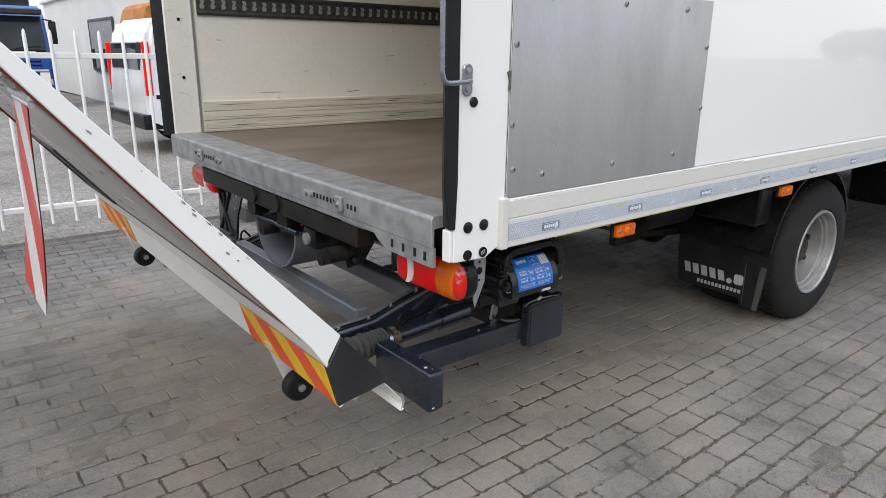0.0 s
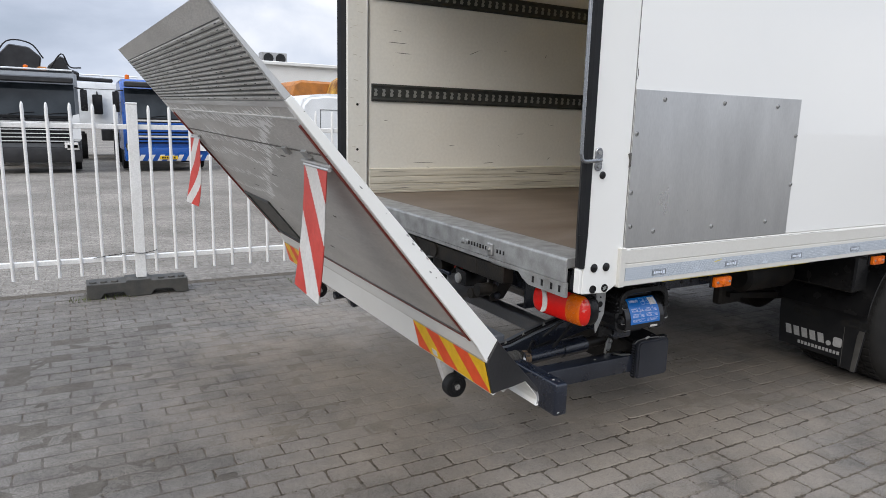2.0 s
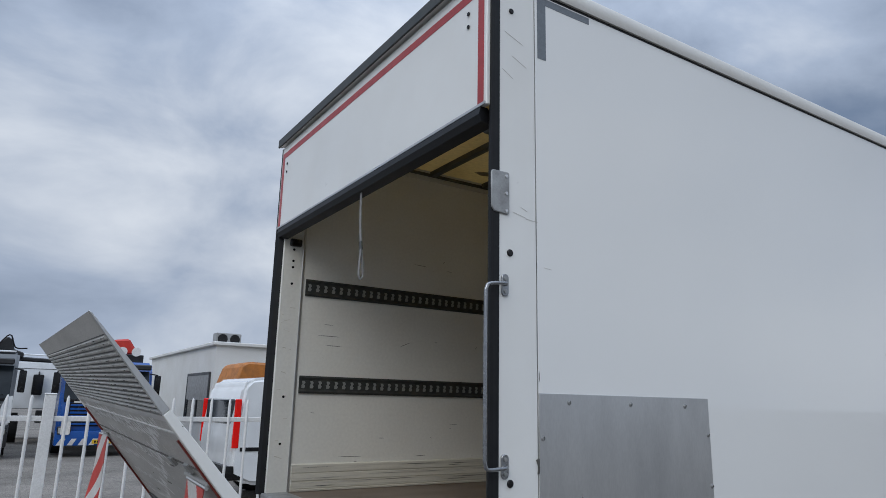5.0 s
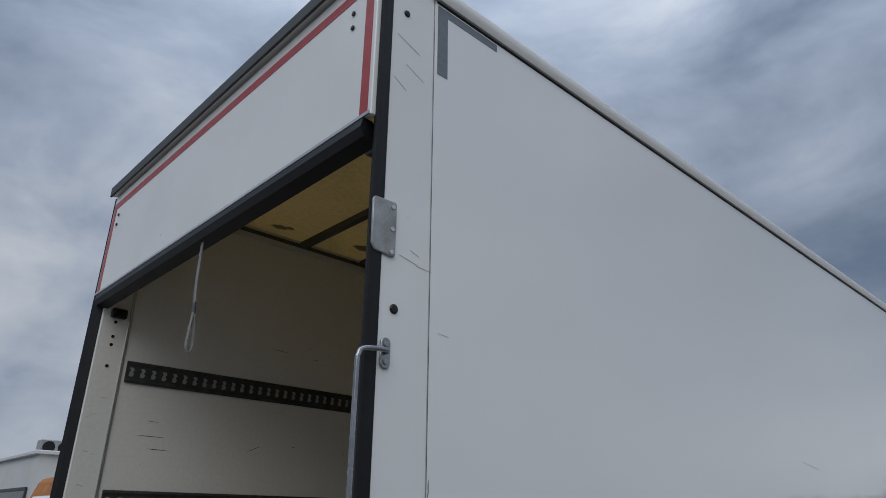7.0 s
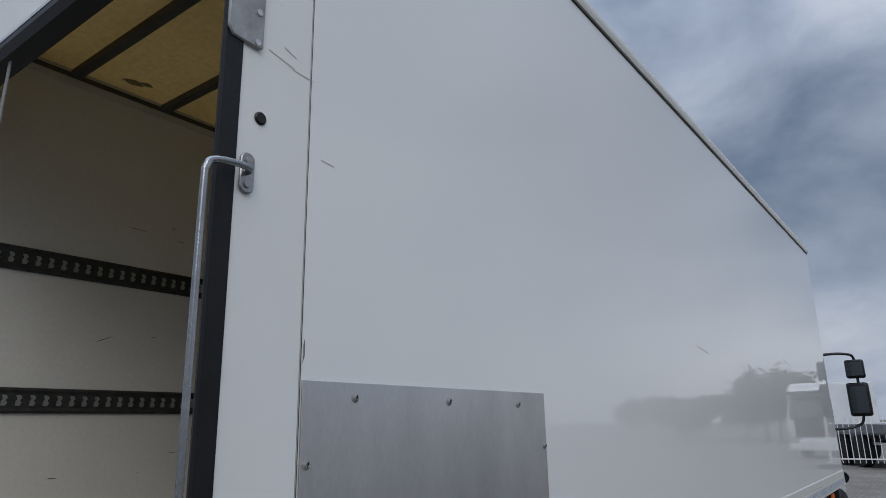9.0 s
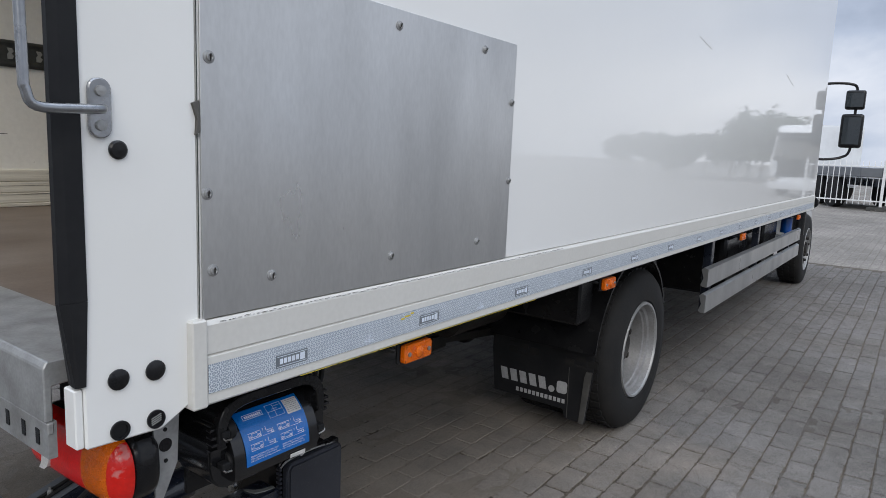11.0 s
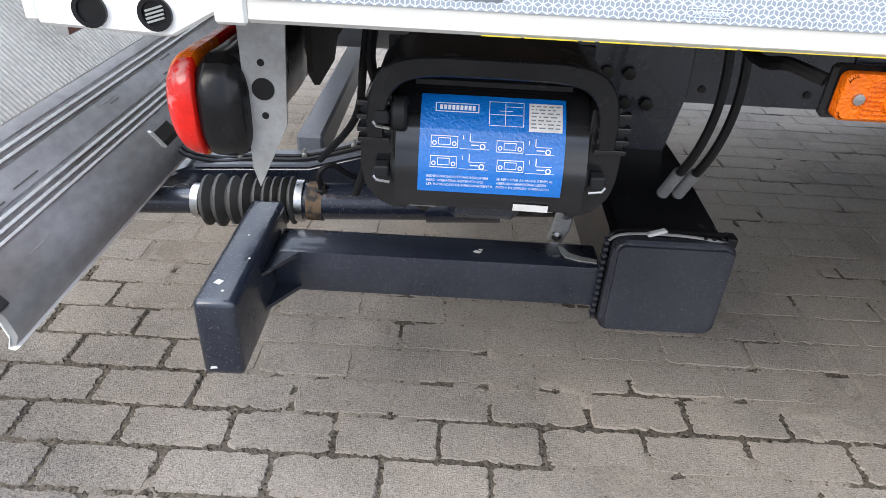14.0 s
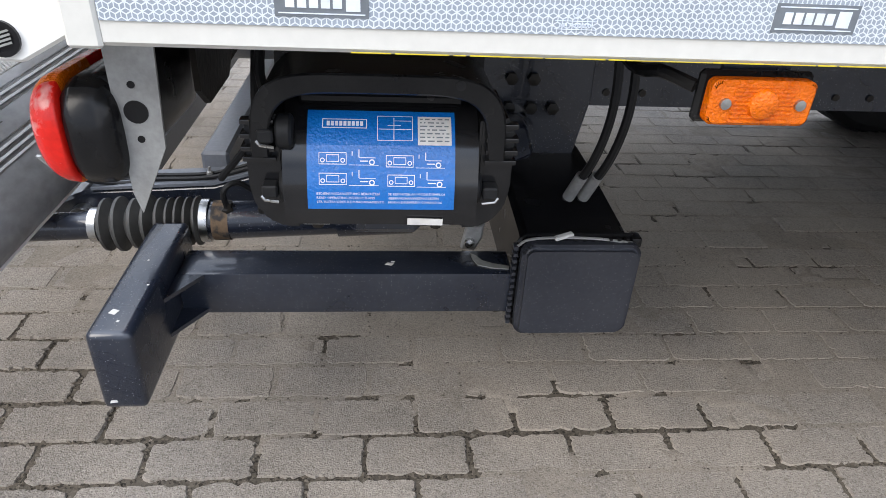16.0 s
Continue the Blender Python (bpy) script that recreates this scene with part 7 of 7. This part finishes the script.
for x, txt in ((0.55, "60"), (0.85, "80")):
    sticker = part("speed_sticker", lathe([(0, 0.12), (-0.006, 0.12), (-0.006, 0)], "y", (x, 0.0, 2.1), 20), M_FLAGW, white_truck)
    lettering("speed_number", txt, 0.16, pose(x, -0.0075, 2.1, 90), M_BPLAST, sticker)
white_truck.matrix_basis = pose(-0.35, 27.5, yard_level(-0.35, 27.5))
blue_truck = cab_truck("lorry", 1.0, 20.4, 2.45, 2.75, M_TRUCKB, "blue tow truck with striped bumper", M_TRUCKB, M_TRUCKB)
for k in range(9):
    q = part("bumper_stripe", prism([(-1.16 + k * 0.275, 0.32), (-1.03 + k * 0.275, 0.32), (-0.93 + k * 0.275, 0.50), (-1.06 + k * 0.275, 0.50)], "y", -0.1265, -0.121), M_FLAGW, blue_truck)
    q.matrix_parent_inverse = Matrix()
for z, x0 in ((1.02, -1.1), (1.50, -0.85)):
    part("paint_line", box(x0, -x0, -0.108, -0.104, z, z + 0.05), M_FLAGW, blue_truck).matrix_parent_inverse = Matrix()
for sx in (-1, 1):
    part("tall_headlamp", box(min(sx * 0.86, sx * 1.10), max(sx * 0.86, sx * 1.10), -0.16, -0.148, 0.62, 1.0, 0.02), M_CLEAR, blue_truck).matrix_parent_inverse = Matrix()
    part("grey_fender", prism([(sx * 1.0, 0.95), (sx * 1.0, 1.35), (sx * 1.08, 1.62), (sx * 1.24, 1.66), (sx * 1.26, 0.95)], "y", -0.10, 0.05), M_VANW, grey_truck).matrix_parent_inverse = Matrix()
    part("bumper_lamp", box(min(sx * 0.82, sx * 1.16), max(sx * 0.82, sx * 1.16), -0.15, -0.121, 0.70, 0.86, 0.01), M_CLEAR, grey_truck).matrix_parent_inverse = Matrix()
for x in (0.35, 0.75):
    part("work_lamp", lathe([(-0.02, 0.0), (-0.02, 0.14), (0.08, 0.12), (0.10, 0)], "y", (x, 0.75, 3.08), 16), M_CLEAR, blue_truck, smooth=True).matrix_parent_inverse = Matrix()
part("lamp_stand", box(0.1, 1.0, 0.86, 0.95, 2.751, 3.0, 0.02), M_STEEL, blue_truck).matrix_parent_inverse = Matrix()
part("red_hook_block", prism([(0.0, 3.0), (0.1, 3.45), (0.55, 3.5), (0.75, 3.2), (0.7, 3.0)], "y", 1.0, 1.4, bev=0.05), M_FLAGR, blue_truck).matrix_parent_inverse = Matrix()

# ---- site office ----
M_FRAME = surf("anthracite_frame", (0.05, 0.053, 0.057), 0.5, scale=5, bump=0)
office = thing("site_office", "low white flat-roofed office building with dark windows", "building")
BX, BY, BH, g0 = 4.05, 20.5, 3.22, -0.25
part("wall", box(BX, BX + 14, BY, BY + 0.25, g0, BH), M_RENDER, office, "white rendered wall")
part("wall", box(BX, BX + 0.25, BY + 0.251, BY + 12, g0, BH), M_RENDER, office, "white rendered wall")
part("roof", box(BX - 0.12, BX + 14.1, BY - 0.12, BY + 12.1, BH + 0.002, BH + 0.12, 0.02), M_RENDER, office)
def office_window(w0, w1, along_y):
    """A dark framed window with its grey blind halfway down, in the west or the south wall."""
    def slab(a, b, d0, d1, z0, z1):
        return box(BX - d1, BX - d0, a, b, z0, z1) if along_y else box(a, b, BY - d1, BY - d0, z0, z1)

    mid = (w0 + w1) / 2
    win = part("window", slab(w0, w1, 0.001, 0.02, 0.85, 2.28), M_GLASS, office, "dark window with grey sunblind half down")
    part("window_head", slab(w0 - 0.07, w1 + 0.07, 0.021, 0.07, 2.28, 2.37), M_FRAME, win)
    part("window_sill", slab(w0 - 0.07, w1 + 0.07, 0.021, 0.07, 0.76, 0.85), M_FRAME, win)
    for a in (w0 - 0.07, w1):
        part("window_jamb", slab(a, a + 0.07, 0.021, 0.07, 0.851, 2.279), M_FRAME, win)
    part("mullion", slab(mid - 0.03, mid + 0.03, 0.021, 0.05, 0.851, 2.279), M_FRAME, win)
    part("sunblind", slab(w0 + 0.005, w1 - 0.005, 0.051, 0.056, 1.45, 2.279), M_RIM, win, "grey fabric sunblind")


office_window(BY + 0.4, BY + 3.5, True)
office_window(BX + 0.45, BX + 3.6, False)
office_window(BX + 5.2, BX + 8.4, False)
ac = thing("air_conditioner", "grey air conditioner on the office roof", "air conditioner")
part("case", box(BX + 0.5, BX + 1.4, BY + 2.2, BY + 2.7, BH + 0.19, BH + 0.62, 0.02), M_RIM, ac)
for x in (BX + 0.6, BX + 1.3):
    part("foot", box(x - 0.03, x + 0.03, BY + 2.2, BY + 2.7, BH + 0.121, BH + 0.19), M_RAILD, ac)
for x in (BX + 0.73, BX + 1.17):
    part("fan", lathe([(0, 0.18), (-0.01, 0.18), (-0.01, 0.15), (-0.004, 0.0)], "y", (x, BY + 2.199, BH + 0.4), 20), M_BPLAST, ac)

# ---- orange machine ----
digger = thing("excavator_bucket_machine", "rusty orange earth-moving machine by the fence", "excavator")
part("bucket", prism([(2.62, 1.75), (2.95, 1.62), (4.2, 1.55), (4.45, 1.9), (4.4, 2.33), (2.95, 2.36), (2.8, 2.28)], "y", 13.0, 14.6, bev=0.05), M_ORANGE, digger, "rusty orange bucket")
part("bucket_lip", box(2.6, 4.3, 12.96, 13.06, 1.60, 1.70, 0.02), M_GREASE, digger)
part("quick_hitch", prism([(3.45, 1.85), (3.62, 2.34), (3.8, 2.46), (4.25, 2.48), (4.3, 1.5), (3.95, 1.35), (3.8, 1.75)], "y", 12.6, 12.95, bev=0.04), M_RUST, digger, "rusty yellow linkage")
for x, z in ((3.95, 2.25), (4.1, 1.75)):
    part("hitch_pin", lathe([(0, 0.0), (0, 0.10), (-0.06, 0.09), (-0.07, 0)], "y", (x, 12.6, z), 14), M_GREASE, digger, smooth=True)
part("arm", prism([(3.9, 1.9), (4.5, 2.1), (5.3, 3.2), (6.4, 3.3), (6.5, 3.0), (5.6, 2.8), (4.9, 1.8)], "y", 13.6, 14.0, bev=0.03), M_ORANGE, digger, smooth=True)
part("machine_body", box(4.4, 7.4, 12.9, 15.0, 0.75, 1.299, 0.08, seg=2), M_ORANGE, digger, smooth=True)
part("track", prism(rounded(4.2, 7.6, -0.11, 0.75, 0.35), "y", 12.7, 13.2), M_GREASE, digger)
part("track", prism(rounded(4.2, 7.6, -0.11, 0.75, 0.35), "y", 14.7, 15.2), M_GREASE, digger)

# ---- yard ahead of the truck ----
for k in range(5):
    copy_thing(first_bay, pose(24.5, -2.4 + 2.62 * k, -0.012, 0, 0, 90))
cab_truck("lorry", 31.0, 3.4, 2.5, 2.9, M_VANW, "white truck standing ahead behind a fence", M_VANW, M_BPLAST, turn=120)
loader = thing("wheel_loader", "yellow wheel loader far across the yard", "loader")
part("body", box(40, 45, -2.4, 0.2, 1.0, 2.4, 0.2, seg=2), M_PLATE_Y, loader, smooth=True)
part("cab", box(41.5, 43, -2.0, -0.2, 2.4, 3.3, 0.1), M_GLASS, loader)
for x in (40.8, 44.2):
    part("wheel", lathe([(0, 0.3), (0, 0.8), (0.5, 0.8), (0.5, 0.3)], "y", (x, -2.6, 0.8), 24), M_TYRE, loader, smooth=True)


# ---- trees and parked vehicles across the yard, mirrored in the side panel ----
def tree(x, y, h, seed):
    r = random.Random(seed)
    t = thing("tree", "dark green broad-leaved tree far across the yard", "tree", "trees across the yard", at=(x, y, 0))
    limbs = bmesh.new()
    tube(bend([(x, y, -0.05), (x + 0.1, y, h * 0.25), (x - 0.1, y + 0.1, h * 0.5), (x, y, h * 0.8)], 3), h * 0.02, 7, limbs)
    tips = []
    for k in range(11):
        a, z = r.uniform(0, 6.28), h * r.uniform(0.3, 0.75)
        q = (x + math.cos(a) * h * 0.25, y + math.sin(a) * h * 0.25, z + h * r.uniform(0.08, 0.2))
        tube([(x, y, z), q], h * 0.007, 5, limbs)
        tips.append(q)
    part("trunk", limbs, M_BARK, t)
    verts, faces = [], []
    for k in range(1700):
        cx, cy, cz = r.choice(tips)
        p = Vector((cx + r.gauss(0, h * 0.075), cy + r.gauss(0, h * 0.075), cz + r.gauss(0, h * 0.075)))
        u_ = Vector((r.gauss(0, 1), r.gauss(0, 1), r.gauss(0, 1))).normalized() * r.uniform(0.12, 0.3)
        w_ = u_.orthogonal().normalized() * r.uniform(0.08, 0.2)
        b = len(verts)
        verts += [p - u_, p + w_, p + u_, p - w_]
        faces.append((b, b + 1, b + 2, b + 3))
    me = bpy.data.meshes.new("crown")
    me.from_pydata(verts, [], faces)
    me.materials.append(M_FOLI)
    c = new("crown", me)
    c.parent = t
    c.matrix_parent_inverse = Matrix.Translation((-x, -y, 0))


for k, (x, y, h) in enumerate(((52, -9.0, 4.2), (55, -10.5, 5.2), (58, -12.5, 4), (60, -15, 3.6), (62, -18, 3.2), (50, -14.5, 3), (66, -22, 4), (70, -27, 4), (64, -10.2, 5.5))):
    tree(x, y, h, k)
cab_truck("lorry", 30.5, -3.4, 2.5, 3.0, M_VANW, "white truck standing across the yard", M_VANW, M_BPLAST, turn=-80)
# ---- paving: pavers with sand between them ----
BL, BW, GAP = 0.2122, 0.1078, 0.0036
X0, Y0 = 0.411 - 60 * BL, 0.269 - 62 * BW


def sand_level(x, y):
    """Dust lies over the joints under the truck and on the driven strip, and leaves the edge strip bare."""
    f = noise.noise(Vector((x * 2.1, y * 2.1, 7.0)))
    edge = 0.34 + 0.62 * max(0.0, min(1.0, -x / 0.7)) - 0.25 * max(0.0, min(1.0, (x - 1.1) / 0.6))
    under = max(0.0, min(1.0, (y - edge) / 0.22))
    side = max(0.0, min(1.0, (-1.1 - x) / 0.6))
    cover = max(0.97 * under, 0.7 * side, 0.16)
    j = round((y - Y0) / BW)
    row = noise.noise(Vector((x * 1.9, j * 5.3, 2.0))) + 0.6 * noise.noise(Vector((x * 6.0, j * 3.1, 5.0)))
    row += 0.5 * noise.noise(Vector((x * 13, y * 13, 1.0))) + 0.45 * noise.noise(Vector((x * 45, y * 45, 3.0)))
    if row < 0.42 - 1.05 * cover:
        return -0.02
    return -0.0019 + 0.0005 * f + 0.0003 * under + 0.0009 * noise.noise(Vector((x * 7, y * 7, 9.0)))


def sheet(name, level, material, step, x0=-7.0, x1=10.0, y0=-7.0, y1=4.5):
    xs, ys = np.arange(x0, x1 + 0.001, step), np.arange(y0, y1 + 0.001, step)
    verts = [(x, y, level(x, y)) for x in xs for y in ys]
    n = len(ys)
    faces = [(i * n + j, (i + 1) * n + j, (i + 1) * n + j + 1, i * n + j + 1) for i in range(len(xs) - 1) for j in range(n - 1)]
    me = bpy.data.meshes.new(name)
    me.from_pydata(verts, [], faces)
    me.materials.append(material)
    for p in me.polygons:
        p.use_smooth = True
    return new(name, me)


pavement = tagged(sheet("pavement", lambda x, y: -0.0048, M_SOIL, 0.5), "worn grey concrete pavers with dark joints", "pavement", kind="structure")
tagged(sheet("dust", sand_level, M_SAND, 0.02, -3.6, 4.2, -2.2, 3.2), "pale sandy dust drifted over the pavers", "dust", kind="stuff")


def paver(seed):
    """One worn paver: top, rounded rim and sides, with uneven corners."""
    r = random.Random(seed)
    a, b = BL / 2 - GAP / 2, BW / 2 - GAP / 2
    out = []
    for (xa, ya), (xb, yb), k in (((-a, -b), (a, -b), 10), ((a, -b), (a, b), 5), ((a, b), (-a, b), 10), ((-a, b), (-a, -b), 5)):
        for i in range(k):
            f = 0.025 + 0.95 * i / (k - 1)
            x, y = xa + (xb - xa) * f, ya + (yb - ya) * f
            j = r.choice((0.002, 0.004, 0.0075)) if 0 < i < k - 1 else 0.006
            out.append((x - math.copysign(r.uniform(0, j), x) * (abs(x) > a * 0.99), y - math.copysign(r.uniform(0, j), y) * (abs(y) > b * 0.99)))
    n = len(out)
    verts = [(x, y, -0.03) for x, y in out]
    verts += [(x * 1.0, y * 1.0, -0.0025 - r.uniform(0, 0.0012)) for x, y in out]
    verts += [(x * (1 - 0.003 / a), y * (1 - 0.003 / b), -r.uniform(0, 0.0008)) for x, y in out]
    faces = [tuple(range(2 * n, 3 * n))]
    for k in range(2):
        faces += [(k * n + i, k * n + (i + 1) % n, (k + 1) * n + (i + 1) % n, (k + 1) * n + i) for i in range(n)]
    return verts, faces


def worn_paver(seed):
    """A paver near the camera's way: crumbled outline, rounded corners, shallow rim."""
    r = random.Random(seed)
    a, b, out = BL / 2 - GAP / 2, BW / 2 - GAP / 2, []
    n = 64
    for i in range(n):
        t = 2 * math.pi * (i + r.uniform(-0.3, 0.3)) / n
        c, s = math.cos(t), math.sin(t)
        k = 1.0 / max(abs(c), abs(s))
        x, y = a * max(-1, min(1, c * k * 1.0)), b * max(-1, min(1, s * k * 1.0))
        corner = max(0.0, abs(x) / a + abs(y) / b - 1.86) / 0.14
        wear = 0.0002 + 0.0028 * corner + max(0.0, r.gauss(0.0008, 0.0034)) + 0.006 * max(0.0, noise.noise(Vector((x * 40, y * 40, seed * 3.1))))
        length = math.hypot(x, y)
        out.append((x - (x / a) ** 3 * wear, y - (y / b) ** 3 * wear) if length else (x, y))
    verts = [(x, y, -0.008) for x, y in out]
    verts += [(x * (1 - 0.0035 / a), y * (1 - 0.0035 / b), -r.uniform(0, 0.0010)) for x, y in out]
    faces = [tuple(range(n, 2 * n))] + [(i, (i + 1) % n, n + (i + 1) % n, n + i) for i in range(n)]
    return verts, faces


grit_v, grit_f = [], []
rg = random.Random(31)
for k in range(9000):
    j, x = rg.randrange(40, 72), rg.uniform(-1.6, 2.9)
    y = Y0 + j * BW + rg.gauss(0, 0.0035)
    if rg.random() < 0.3:
        row, i = math.floor((y - Y0) / BW), rg.randrange(50, 74)
        x, y = X0 + (i + (0.5 if row % 2 else 0.0)) * BL + rg.gauss(0, 0.0035), Y0 + (row + rg.random()) * BW
    y += 0.008 * noise.noise(Vector((x * 0.8, y * 0.8, 4.0)))
    a, r, b0 = rg.uniform(0, 6.3), abs(rg.gauss(0.0025, 0.0016)) + 0.0008, len(grit_v)
    for q in range(5):
        w = r * rg.uniform(0.6, 1.3)
        grit_v.append((x + 1.4 * w * math.cos(a + q * 1.2566), y + w * math.sin(a + q * 1.2566), -0.004))
    grit_v.append((x, y, -0.004 + min(0.005, r * 1.3)))
    grit_f += [(b0 + q, b0 + (q + 1) % 5, b0 + 5) for q in range(5)]
me = bpy.data.meshes.new("grit")
me.from_pydata(grit_v, [], grit_f)
me.materials.append(M_SOIL)
tagged(new("grit", me), "loose grit caught in the paver joints", "grit", kind="stuff")


shapes = [paver(s) for s in range(10)]
meshes = []
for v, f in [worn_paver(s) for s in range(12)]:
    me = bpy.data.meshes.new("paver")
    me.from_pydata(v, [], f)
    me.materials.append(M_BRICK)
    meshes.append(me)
rnd = random.Random(9)
rest_v, rest_f, count = [], [], 0
for j in range(0, 104):
    for i in range(20, 110):
        y = Y0 + (j + 0.5) * BW
        x = X0 + (i + (0.5 if j % 2 else 0.0) + 0.5) * BL + 0.006 * noise.noise(Vector((0.5, j * 1.7, 0)))
        y += 0.008 * noise.noise(Vector((x * 0.8, y * 0.8, 4.0)))
        if not (-6.9 < x < 9.8 and -6.3 < y < 4.4):
            continue
        k = rnd.randrange(10)
        m = pose(x + rnd.gauss(0, 0.0008), y + rnd.gauss(0, 0.0008), rnd.gauss(0, 0.0009), rnd.gauss(0, 0.35), rnd.gauss(0, 0.25), rnd.gauss(0, 0.4) + 180 * rnd.randrange(2))
        if -0.75 < x < 2.3 and -0.75 < y < 0.95 and count < 300:
            ob = new("paver", meshes[(k + i) % 12])
            ob.matrix_basis = m
            ob.parent = pavement
            count += 1
        else:
            b0 = len(rest_v)
            v, f = shapes[k]
            rest_v += [tuple(m @ Vector(p)) for p in v]
            rest_f += [tuple(b0 + q for q in ff) for ff in f]
me = bpy.data.meshes.new("pavers")
me.from_pydata(rest_v, [], rest_f)
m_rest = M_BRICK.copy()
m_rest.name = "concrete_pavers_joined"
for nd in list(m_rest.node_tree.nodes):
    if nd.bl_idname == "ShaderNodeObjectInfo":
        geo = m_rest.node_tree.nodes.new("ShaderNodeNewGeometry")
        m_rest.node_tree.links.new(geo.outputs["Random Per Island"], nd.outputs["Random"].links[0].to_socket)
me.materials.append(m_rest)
rest = tagged(new("pavers", me), kind="stuff")
rest.parent = pavement
